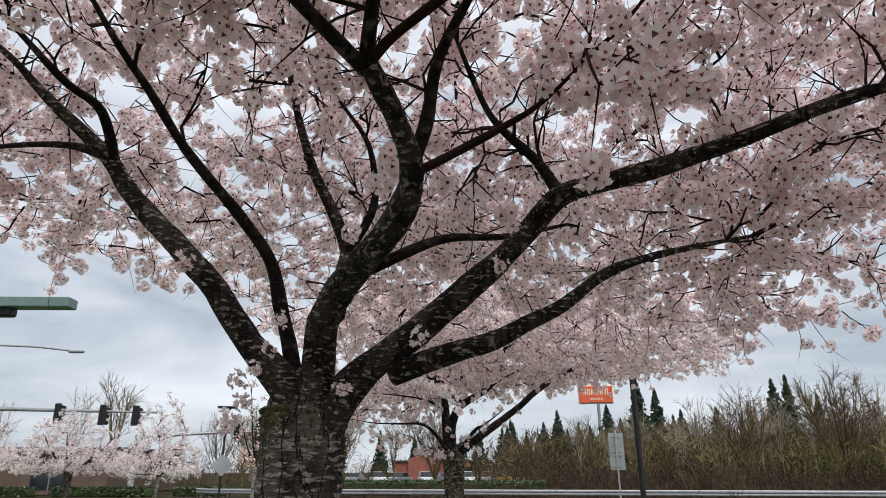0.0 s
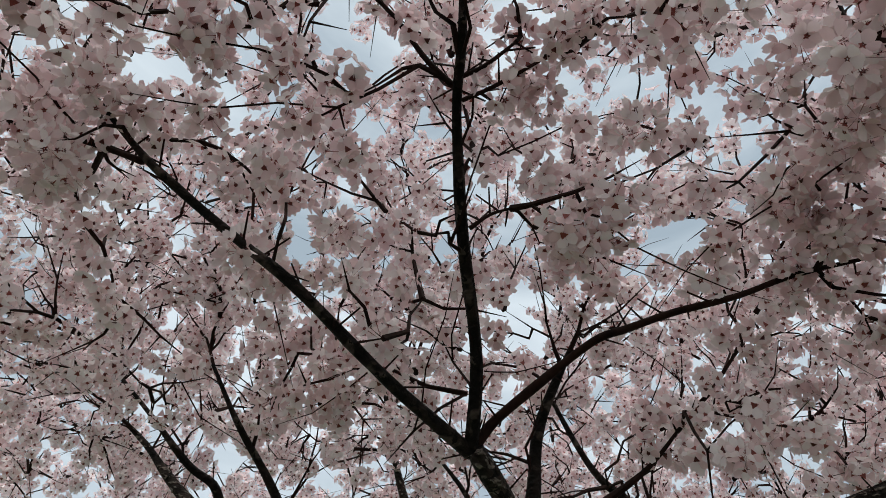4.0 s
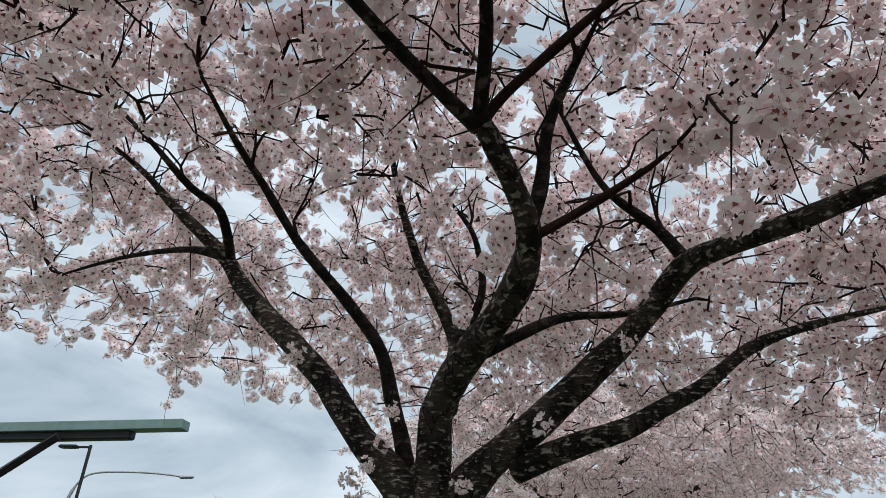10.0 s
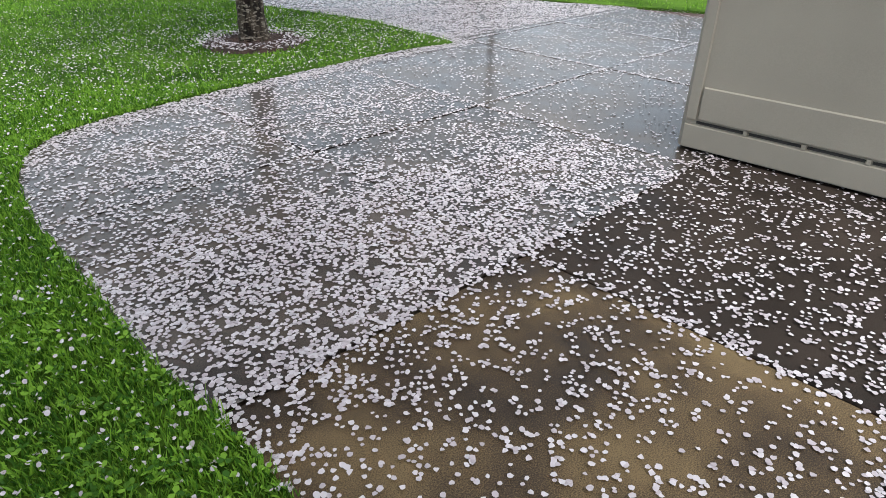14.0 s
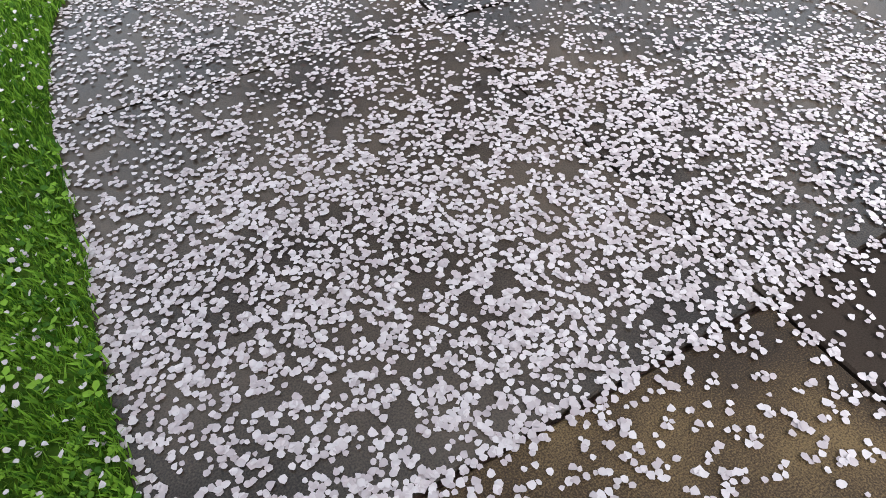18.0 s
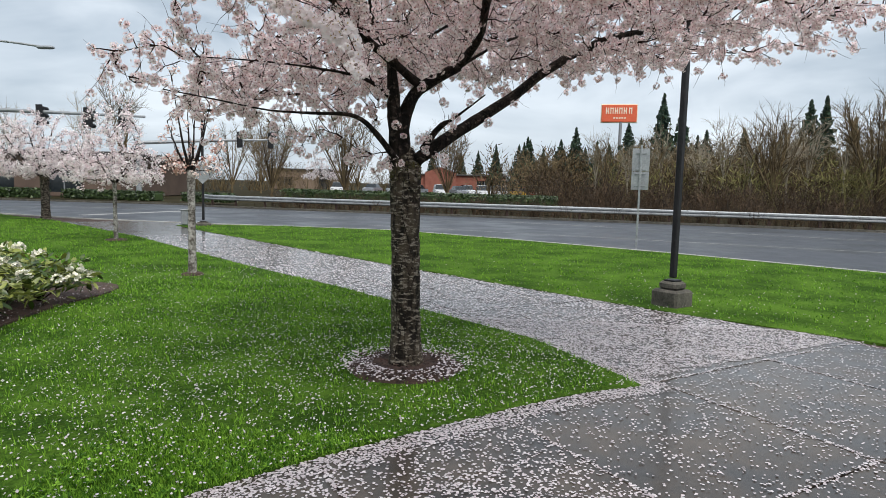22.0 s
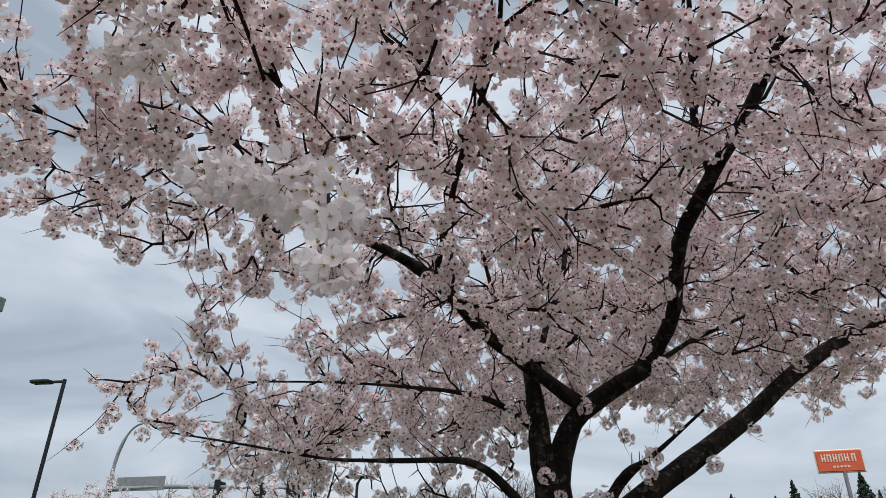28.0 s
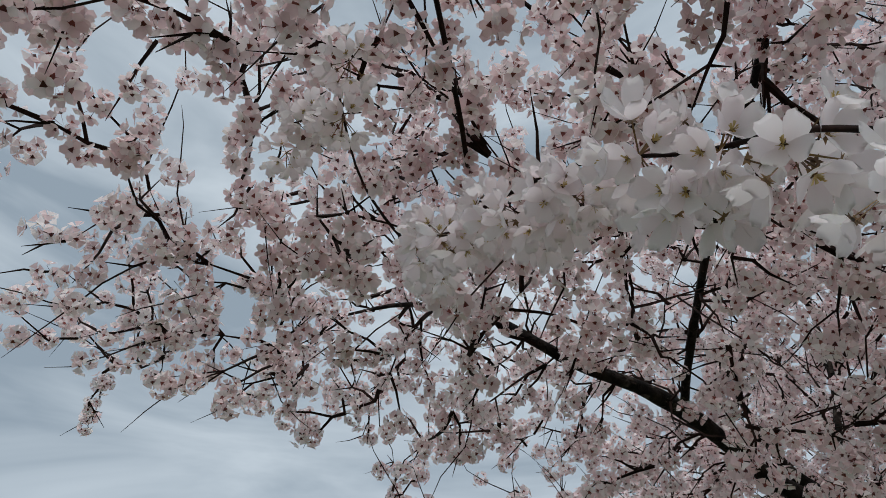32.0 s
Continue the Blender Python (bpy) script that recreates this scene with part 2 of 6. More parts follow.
CAR_YELLOW = material("yellow_car_paint", (0.62, 0.36, 0.03), (0.75, 0.45, 0.05), 1, 0.25)
RUBBER = material("rubber", (0.012, 0.012, 0.012), (0.03, 0.03, 0.03), 9, 0.8)


def bark(name, dark, mid, pale, long=3.8, few=0.47, size=1.0, moss=None):
    """Cherry bark: dark plates, grey weathering and short pale level dashes."""
    m = bpy.data.materials.new(name)
    m.use_nodes = True
    t = m.node_tree
    b = t.nodes["Principled BSDF"]
    tc = t.nodes.new("ShaderNodeTexCoord")

    def cloud(scale, stretch, detail=4):
        mp = t.nodes.new("ShaderNodeMapping")
        mp.inputs["Scale"].default_value = stretch
        n = t.nodes.new("ShaderNodeTexNoise")
        n.inputs["Scale"].default_value, n.inputs["Detail"].default_value = scale, detail
        n.inputs["Distortion"].default_value = 0.25
        t.links.new(tc.outputs["Object"], mp.inputs["Vector"])
        t.links.new(mp.outputs["Vector"], n.inputs["Vector"])
        return n.outputs["Fac"]

    def ramp(src, a, b_, ca, cb):
        r = t.nodes.new("ShaderNodeValToRGB")
        r.color_ramp.elements[0].position, r.color_ramp.elements[1].position = a, b_
        r.color_ramp.elements[0].color, r.color_ramp.elements[1].color = (*ca, 1), (*cb, 1)
        t.links.new(src, r.inputs["Fac"])
        return r.outputs["Color"]

    def mix(fac, a, b_):
        x = t.nodes.new("ShaderNodeMix")
        x.data_type = "RGBA"
        t.links.new(fac, x.inputs["Factor"]), t.links.new(a, x.inputs["A"]), t.links.new(b_, x.inputs["B"])
        return x.outputs["Result"]
    plates = cloud(11, (1.3, 1.3, 0.5), 7)
    dashes = cloud(17 * size, (1.0, 1.0, long), 3)
    grain = cloud(60, (1, 1, 1.6), 4)
    base = ramp(plates, 0.42, 0.60, dark, mid)
    pale_c = ramp(grain, 0.3, 0.7, mid, pale)
    spot = ramp(dashes, few, few + 0.06, (0, 0, 0), (1, 1, 1))
    skin = mix(spot, base, pale_c)
    rift = t.nodes.new("ShaderNodeMath")
    rift.operation = "COMPARE"
    t.links.new(cloud(4.5, (2.4, 2.4, 0.55), 6), rift.inputs[0])
    rift.inputs[1].default_value, rift.inputs[2].default_value = 0.5, 0.013
    skin = mix(rift.outputs[0], skin, ramp(grain, 0.3, 0.7, tuple(0.5 * c for c in dark), dark))
    if moss:
        cut = t.nodes.new("ShaderNodeSeparateXYZ")
        t.links.new(tc.outputs["Object"], cut.inputs["Vector"])
        rise = t.nodes.new("ShaderNodeMapRange")
        rise.inputs["From Min"].default_value, rise.inputs["From Max"].default_value = moss[0], moss[1]
        t.links.new(cut.outputs["Z"], rise.inputs["Value"])
        patchy = t.nodes.new("ShaderNodeMath")
        patchy.operation = "MULTIPLY_ADD"
        t.links.new(cloud(9, (1, 1, 0.8), 6), patchy.inputs[0])
        patchy.inputs[1].default_value = 2.4
        t.links.new(rise.outputs["Result"], patchy.inputs[2])
        skin = mix(ramp(patchy.outputs[0], 1.35, 1.75, (0, 0, 0), (1, 1, 1)), skin, ramp(cloud(40, (1, 1, 1), 5), 0.35, 0.65, (0.022, 0.022, 0.008), (0.085, 0.075, 0.024)))
    t.links.new(skin, b.inputs["Base Color"])
    b.inputs["Roughness"].default_value, b.inputs["Specular IOR Level"].default_value = 0.85, 0.22
    h1 = t.nodes.new("ShaderNodeMath")
    h1.operation = "ADD"
    t.links.new(plates, h1.inputs[0]), t.links.new(dashes, h1.inputs[1])
    h2 = t.nodes.new("ShaderNodeMath")
    h2.operation = "MULTIPLY_ADD"
    t.links.new(grain, h2.inputs[0])
    h2.inputs[1].default_value = 0.5
    t.links.new(h1.outputs[0], h2.inputs[2])
    bp = t.nodes.new("ShaderNodeBump")
    bp.inputs["Strength"].default_value, bp.inputs["Distance"].default_value = 1.0, 0.022
    t.links.new(h2.outputs[0], bp.inputs["Height"])
    t.links.new(bp.outputs["Normal"], b.inputs["Normal"])
    return m


BARK = bark("cherry_bark", (0.024, 0.019, 0.015), (0.115, 0.095, 0.079), (0.42, 0.385, 0.35), 4.0, 0.51, 1.15, (1.3, 1.8))
BARK_DARK = bark("brown_cherry_bark", (0.010, 0.007, 0.005), (0.068, 0.053, 0.037), (0.32, 0.285, 0.235), 2.6, 0.525, 1.0, (1.1, 2.3))
LIMB_PALE = bark("dashed_limb_bark", (0.007, 0.005, 0.004), (0.046, 0.035, 0.027), (0.38, 0.34, 0.29), 2.6, 0.555, 2.3)
# dark brown limb bark, with the limbs' backlit shade put into the colour
LIMB_BARK_SHADED = bark("shaded_limb_bark", (0.004, 0.003, 0.002), (0.019, 0.013, 0.010), (0.10, 0.08, 0.066), 1.2, 0.56, 1.2)

# ---- mesh helpers ----


class Shape:
    """Collects vertices and faces for one mesh."""

    def __init__(self):
        self.v, self.f, self.m = [], [], []

    def add(self, verts, faces, mi=0):
        k = len(self.v)
        self.v += [tuple(p) for p in verts]
        self.f += [tuple(k + i for i in f) for f in faces]
        self.m += [mi] * len(faces)
        return self

    def box(self, c, s, bevel=0.0, rz=0.0, mi=0, top=1.0):
        """A box with chamfered upright and level edges; top scales its upper face."""
        cx, cy, cz = c
        hx, hy, hz = s[0] / 2, s[1] / 2, s[2] / 2
        b = min(bevel, hx * 0.9, hy * 0.9, hz * 0.9)
        ca, sa = math.cos(rz), math.sin(rz)
        rings = []
        levels = [(-hz, b, 1.0), (-hz + b, 0, 1.0), (hz - b, 0, top), (hz, b, top)] if b else [(-hz, 0, 1.0), (hz, 0, top)]
        for z, inset, k in levels:
            x, y = hx * k - inset, hy * k - inset
            o = [(x, -y), (x, y), (-x, y), (-x, -y)]
            if b:
                o = [(x, -y + b), (x, y - b), (x - b, y), (-x + b, y), (-x, y - b), (-x, -y + b), (-x + b, -y), (x - b, -y)]
            rings.append([(cx + px * ca - py * sa, cy + px * sa + py * ca, cz + z) for px, py in o])
        n = len(rings[0])
        verts = [p for r in rings for p in r]
        faces = [(i * n + j, i * n + (j + 1) % n, (i + 1) * n + (j + 1) % n, (i + 1) * n + j) for i in range(len(rings) - 1) for j in range(n)]
        faces += [tuple(reversed(range(n))), tuple((len(rings) - 1) * n + j for j in range(n))]
        return self.add(verts, faces, mi)

    def tube(self, pts, radii, seg=8, mi=0, wobble=0.0, rng=None):
        """A tapering tube through points, closed at both ends."""
        pts = [Vector(p) for p in pts]
        verts, n = [], len(pts)
        side = None
        for i, p in enumerate(pts):
            d = (pts[min(i + 1, n - 1)] - pts[max(i - 1, 0)])
            d = d.normalized() if d.length > 1e-9 else Vector((0, 0, 1))
            ref = side if side is not None else (Vector((1, 0, 0)) if abs(d.x) < 0.9 else Vector((0, 1, 0)))
            u = (ref - d * ref.dot(d)).normalized()
            side = u
            w = d.cross(u)
            for j in range(seg):
                a = 2 * math.pi * j / seg
                r = radii[i]
                if wobble:
                    r *= 1 + wobble * noise.noise((p + (u * math.cos(a) + w * math.sin(a)) * r) * 11)
                verts.append(p + (u * math.cos(a) + w * math.sin(a)) * r)
        faces = [(i * seg + j, i * seg + (j + 1) % seg, (i + 1) * seg + (j + 1) % seg, (i + 1) * seg + j) for i in range(n - 1) for j in range(seg)]
        faces += [tuple(reversed(range(seg))), tuple((n - 1) * seg + j for j in range(seg))]
        return self.add(verts, faces, mi)

    def sheet(self, outline, z, depth=0.0, mi=0):
        """A flat plate with this outline, its top at z."""
        n = len(outline)
        verts = [(x, y, z) for x, y in outline]
        faces = [tuple(range(n))]
        if depth:
            verts += [(x, y, z - depth) for x, y in outline]
            faces += [(j, n + j, n + (j + 1) % n, (j + 1) % n) for j in range(n)]
        return self.add(verts, faces, mi)

    def mesh(self, name, mats, smooth=False):
        me = bpy.data.meshes.new(name)
        me.from_pydata(self.v, [], self.f)
        for m in mats if isinstance(mats, (list, tuple)) else [mats]:
            me.materials.append(m)
        if any(self.m):
            me.polygons.foreach_set("material_index", self.m)
        if smooth:
            me.polygons.foreach_set("use_smooth", [True] * len(me.polygons))
        me.update()
        return me


def triangles(name, verts, faces, mats, index=None):
    """A mesh from arrays of vertices and triangles."""
    me = bpy.data.meshes.new(name)
    nv, nf = len(verts), len(faces)
    me.vertices.add(nv)
    me.vertices.foreach_set("co", np.asarray(verts, dtype=np.float32).ravel())
    me.loops.add(nf * 3)
    me.loops.foreach_set("vertex_index", np.asarray(faces, dtype=np.int32).ravel())
    me.polygons.add(nf)
    me.polygons.foreach_set("loop_start", np.arange(0, nf * 3, 3, dtype=np.int32))
    me.polygons.foreach_set("loop_total", np.full(nf, 3, dtype=np.int32))
    for m in mats if isinstance(mats, (list, tuple)) else [mats]:
        me.materials.append(m)
    if index is not None:
        me.polygons.foreach_set("material_index", np.asarray(index, dtype=np.int32))
    me.update(calc_edges=True)
    return me


def thing(name, place, label, category, group="", turn=0.0):
    ob = new(name)
    ob.matrix_world = pose(*place, 0, 0, turn)
    ob.empty_display_size = 0.1
    return tagged(ob, label, category, group)


def part(name, shape, mats, parent=None, label="", smooth=False, kind=""):
    me = shape.mesh(name, mats, smooth) if isinstance(shape, Shape) else shape
    ob = new(name, me)
    ob.parent = parent
    return tagged(ob, label, kind=kind)


def setting(name, shape, mats, label, category, smooth=False):
    me = shape.mesh(name, mats, smooth) if isinstance(shape, Shape) else shape
    return tagged(new(name, me), label, category, kind="structure")


def spread(templates, picks, mats3, places, name, mats):
    """One mesh of many copies of small triangle templates: picks says which, mats3 turns and scales, places moves."""
    vs, fs, ms, base = [], [], [], 0
    for k, (tv, tf, tm) in enumerate(templates):
        sel = np.nonzero(picks == k)[0]
        if not len(sel):
            continue
        v = np.einsum("nij,vj->nvi", mats3[sel], tv) + places[sel][:, None, :]
        f = tf[None] + (np.arange(len(sel)) * len(tv))[:, None, None] + base
        vs.append(v.reshape(-1, 3)), fs.append(f.reshape(-1, 3)), ms.append(np.tile(tm, len(sel)))
        base += len(sel) * len(tv)
    return triangles(name, np.concatenate(vs), np.concatenate(fs), mats, np.concatenate(ms))


def random_turns(rng, n, tilt=0.6, size=(0.8, 1.2)):
    """Turns about the upright with a lean, times a size."""
    a, b, c = rng.uniform(0, 2 * np.pi, n), rng.uniform(-tilt, tilt, n), rng.uniform(-tilt, tilt, n)
    z, o = np.zeros(n), np.ones(n)
    rz = np.stack([np.cos(a), -np.sin(a), z, np.sin(a), np.cos(a), z, z, z, o], 1).reshape(n, 3, 3)
    rx = np.stack([o, z, z, z, np.cos(b), -np.sin(b), z, np.sin(b), np.cos(b)], 1).reshape(n, 3, 3)
    ry = np.stack([np.cos(c), z, np.sin(c), z, o, z, -np.sin(c), z, np.cos(c)], 1).reshape(n, 3, 3)
    return (rx @ ry @ rz) * rng.uniform(*size, n)[:, None, None]


def inside(points, outline):
    """Which points lie inside an outline."""
    x, y = points[:, 0], points[:, 1]
    hit = np.zeros(len(points), bool)
    for (x0, y0), (x1, y1) in zip(outline, outline[1:] + outline[:1]):
        cross = (y0 > y) != (y1 > y)
        with np.errstate(divide="ignore", invalid="ignore"):
            hit ^= cross & (x < (x1 - x0) * (y - y0) / (y1 - y0) + x0)
    return hit


def smooth_line(pts, steps=4, closed=False):
    """A curve through the points."""
    p = [Vector(q) for q in pts]
    out, n = [], len(p)
    for i in range(n if closed else n - 1):
        a, b, c, d = (p[(i + k) % n] if closed else p[min(max(i + k, 0), n - 1)] for k in (-1, 0, 1, 2))
        for s in range(steps):
            t = s / steps
            out.append(0.5 * (2 * b + (c - a) * t + (2 * a - 5 * b + 4 * c - d) * t * t + (3 * b - a - 3 * c + d) * t ** 3))
    if not closed:
        out.append(p[-1])
    return out

# ---- ground ----
U, V = Vector((0.829, 0.559)), Vector((-0.559, 0.829))
SLAB0 = Vector((1.645, 4.50))
SLAB_U = [-9.1, -7.55, -6.0, -4.5, -3.0, -1.5, 0.0, 1.47, 3.13, 4.75, 6.35, 7.95, 9.55]
SLAB_V = [-9.1, -7.5, -5.95, -4.4, -2.9, -1.45, 0.0, 1.68, 3.46, 5.1, 6.7, 8.3, 9.9, 11.5, 13.1, 14.7, 16.3, 17.9, 19.5, 21.1, 22.7, 24.3, 25.9]

EDGE_BAY = [(2.45, 0.7), (2.3, 0.95), (1.24, 2.56), (0.98, 2.92), (0.47, 3.68), (0.2, 4.0), (-0.18, 4.58), (-0.56, 5.15), (-0.84, 5.7),
            (-0.95, 6.15), (-0.86, 6.55), (-0.52, 6.95), (0.38, 7.75), (1.45, 8.6), (2.15, 8.98)]
EDGE_PATH = [(2.1, 9.12), (1.35, 10.5), (-1.5, 13.45), (-3.9, 15.65), (-8.8, 20.6), (-14.5, 25.4), (-19, 28.2)]
WEST = [(v.x, v.y) for v in smooth_line([(*p, 0) for p in EDGE_BAY], 5)] + EDGE_PATH + [(-26, 31), (-40, 34), (-60, 34), (-60, 0.7)]
EAST = [(16, 3.2), (9, 7.9), (5.4, 10.8), (3.4, 12.25), (1.2, 14.2), (-2.45, 17.6), (-7.6, 22.6), (-9.9, 25.0), (-9.4, 25.6), (-6.5, 26.1), (-2.4, 25.7), (1.5, 23.4),
        (5.8, 20.4), (9.3, 17.6), (14, 13.4), (22, 6)]
KERB = [(40, -8), (22, 6), (14, 13.4), (9.3, 17.6), (5.8, 20.4), (1.5, 23.4), (-2.4, 25.7), (-6.5, 26.1), (-10.5, 26.3), (-15, 27.2), (-19, 28.6), (-26, 31.4), (-40, 34.6), (-60, 34.6)]
FAR_KERB = [(-60, 46), (-40, 43.5), (-19, 43.4), (-16.4, 42.0), (-14.4, 41.2), (-8, 39.9), (2, 37.9), (19.2, 34.4), (34, 31.4), (60, 26.2), (80, 22)]

setting("ground", Shape().sheet([(-400, -60), (400, -60), (400, 700), (-400, 700)], -0.16), EARTH, "rough brown and green ground reaching to the horizon", "ground")
setting("road", Shape().sheet(KERB + FAR_KERB + [(80, -8)], -0.11), ASPHALT, "wide wet grey asphalt road with faded lane lines", "road")
marks = Shape()
for a, b, w in (((-9, 33.5), (-2, 35.2), 0.12), ((2, 34.4), (6.5, 32.7), 0.12), ((10, 31.3), (16, 28.8), 0.12), ((19, 27.5), (26, 24.6), 0.12), ((-16, 38.6), (-2, 39.6), 0.12),
                ((0, 39.4), (24, 33.6), 0.1), ((0, 38.9), (24, 33.1), 0.1), ((-17, 30.6), (-15, 36.5), 0.45), ((-24, 37), (-18, 37.6), 0.12), ((-4, 29.6), (20, 21.4), 0.1)):
    a, b = Vector(a), Vector(b)
    n = (b - a).normalized().orthogonal() * w / 2
    marks.sheet([tuple(a + n), tuple(a - n), tuple(b - n), tuple(b + n)], -0.106)
setting("road_markings", marks, PAINT, "faded white and yellow painted lane lines on the road", "road marking")

lawn_w, lawn_e = Shape().sheet(WEST, 0.012, 0.12), Shape().sheet(EAST, 0.012, 0.12)
setting("lawn_west", lawn_w, TURF, "bright green mown lawn strewn with fallen blossom petals", "lawn")
setting("lawn_east", lawn_e, TURF, "bright green grass strip between footpath and road", "lawn")


def strip(line, width, z, depth, shift=0.0):
    """A band along a line."""
    s, p = Shape(), [Vector(q) for q in line]
    rows = []
    for i, q in enumerate(p):
        d = (p[min(i + 1, len(p) - 1)] - p[max(i - 1, 0)]).normalized()
        n = Vector((-d.y, d.x))
        a, b = q + n * (shift - width / 2), q + n * (shift + width / 2)
        rows.append([(a.x, a.y, z - depth), (a.x, a.y, z), (b.x, b.y, z), (b.x, b.y, z - depth)])
    faces = [(4 * i + j, 4 * i + j + 1, 4 * i + j + 5, 4 * i + j + 4) for i in range(len(p) - 1) for j in range(3)]
    return s.add([q for r in rows for q in r], faces)


setting("kerb_near", strip(KERB[1:], 0.16, 0.02, 0.14), CONCRETE_DRY, "pale concrete kerb along the lawn", "kerb")
setting("kerb_far", strip(FAR_KERB, 0.2, 0.0, 0.16), FOOTING, "dark kerb on the far side of the road", "kerb")
setting("pavement_bed", Shape().sheet([(-22, -4), (9, -4), (9, 8), (5.5, 12), (-6, 24), (-9.5, 26.2), (-18.5, 28.2), (-20, 22)], -0.02), SOIL, "dark soil in the joints between the paving slabs", "joint")

# unseen sheet behind the lawn, added so neutral light bounces onto the blossom
setting("bounce_sheet", Shape().sheet([(-40, -30), (20, -30), (20, 1.2), (-40, 1.2)], -0.012), CONCRETE_DRY, "unseen plain concrete sheet added to bounce neutral light", "pavement")

# ---- cherry trees ----


def flower(rng, radius=0.021, cup=0.25, stalk=0.02, fine=True, star=1.0):
    """One five-petalled flower that faces +z, its stalk running down: vertices, triangles, material."""
    v, f, m = [], [], []
    if fine:
        shape = ((0.06, 0, 0), (0.30, -0.27, 0.25), (0.60, -0.45, 0.5), (0.86, -0.38, 0.85), (0.99, -0.16, 1.05), (0.94, 0.0, 0.95), (0.99, 0.16, 1.05), (0.86, 0.38, 0.85), (0.60, 0.45, 0.5), (0.30, 0.27, 0.25))
    elif fine is not None:
        shape = ((0.06, 0, 0), (0.55, -0.47, 0.4), (0.97, -0.26, 1.0), (0.97, 0.26, 1.0), (0.55, 0.47, 0.4))
    else:
        shape = ((0.04, 0, 0), (0.9, -0.56, 0.8), (0.9, 0.56, 0.8))
    for k in range(5):
        a = 2 * math.pi * k / 5 + rng.uniform(-0.1, 0.1)
        lift = cup + rng.uniform(-0.15, 0.15)
        r = radius * rng.uniform(0.9, 1.1)
        o = len(v)
        for rr, ww, hh in shape:
            x, y = rr * r, ww * r
            v.append((x * math.cos(a) - y * math.sin(a), x * math.sin(a) + y * math.cos(a), lift * r * hh * rr * 1.2))
        f += [(o, o + k, o + k + 1) for k in range(1, len(shape) - 1)]
        m += [0] * (len(shape) - 2)
    for z, s in ((radius * 0.05, 0.36 * star), (-radius * 0.07, 0.42 * star)) if fine else ():
        o = len(v)
        for k in range(5):
            a = 2 * math.pi * k / 5 + 0.3
            for b, rr in ((-1.1, 0.12), (0, s), (1.1, 0.12)):
                v.append((rr * radius * math.cos(a + b), rr * radius * math.sin(a + b), z))
            f.append((o + 3 * k, o + 3 * k + 1, o + 3 * k + 2))
            m.append(1)
    if not fine:
        o = len(v)
        for k in range(3):
            a = 2.0944 * k
            v.append((0.36 * radius * math.cos(a), 0.36 * radius * math.sin(a), -0.07 * radius))
        for k in range(3):
            a = 2.0944 * k + 1.05
            q = 0.37
            v.append((q * radius * math.cos(a), q * radius * math.sin(a), 0.10 * radius))
        f += [(o, o + 1, o + 2), (o + 3, o + 4, o + 5)]
        m += [1, 1]
    if fine is not None:
        o = len(v)
        w = radius * 0.05
        v += [(w, 0, 0), (-w, 0, 0), (0, w, -stalk)]
        f.append((o, o + 1, o + 2))
        m.append(1)
    return np.array(v), np.array(f), np.array(m)


def full_flower(rng, radius, cup, stalk):
    """A flower with rounded, ruffled petals, for sprays close to the eye."""
    v, f, m = [], [], []
    rows = ((0.05, 0.05, 0.0), (0.3, 0.27, 0.10), (0.58, 0.44, 0.26), (0.82, 0.43, 0.44), (0.97, 0.27, 0.58), (0.94, 0.05, 0.56))
    for k in range(5):
        a = 2 * math.pi * k / 5 + rng.uniform(-0.12, 0.12)
        lift, r, roll = cup + rng.uniform(-0.2, 0.25), radius * rng.uniform(0.92, 1.1), rng.uniform(-0.25, 0.25)
        o = len(v)
        for rr, ww, hh in rows:
            for e in (-1, -0.5, 0, 0.5, 1):
                x, y = rr * r, e * ww * r
                z = r * (lift * hh + 0.16 * abs(e) * ww - 0.05 * rr + roll * e * ww + rng.uniform(-0.015, 0.02) * rr) + (0.001 if k % 2 else 0)
                v.append((x * math.cos(a) - y * math.sin(a), x * math.sin(a) + y * math.cos(a), z))
        for i in range(5):
            for j in range(4):
                q = o + 5 * i + j
                f += [(q, q + 1, q + 6), (q, q + 6, q + 5)]
        m += [0] * 40
    for k in range(11):
        a, h = rng.uniform(0, 6.28), radius * rng.uniform(0.25, 0.45)
        o = len(v)
        x, y = 0.3 * radius * math.cos(a) * rng.uniform(0.4, 1), 0.3 * radius * math.sin(a) * rng.uniform(0.4, 1)
        v += [(-0.0004, 0, 0.001), (0.0004, 0, 0.001), (x + 0.0008, y, h), (x - 0.0008, y + 0.0008, h)]
        f += [(o, o + 1, o + 2), (o, o + 2, o + 3)]
        m += [2, 2]
    for z, s, e in ((0.0015, 0.20, 1), (-0.0012, 0.36, 1)):
        o = len(v)
        for k in range(10):
            a = math.pi * k / 5 + 0.3
            q = radius * (s if k % 2 == 0 else s * 0.45)
            v.append((q * math.cos(a), q * math.sin(a), z))
        v.append((0, 0, z))
        f += [(o + 10, o + k, o + (k + 1) % 10) for k in range(10)]
        m += [e] * 10
    o = len(v)
    w = 0.0008
    v += [(w, 0, 0), (-w, 0, 0), (-w, w, -stalk), (w, -w, -stalk), (0, w, 0), (0, w, -stalk)]
    f += [(o, o + 1, o + 2), (o, o + 2, o + 3), (o, o + 4, o + 5), (o, o + 5, o + 3)]
    m += [1] * 4
    return np.array(v), np.array(f), np.array(m)


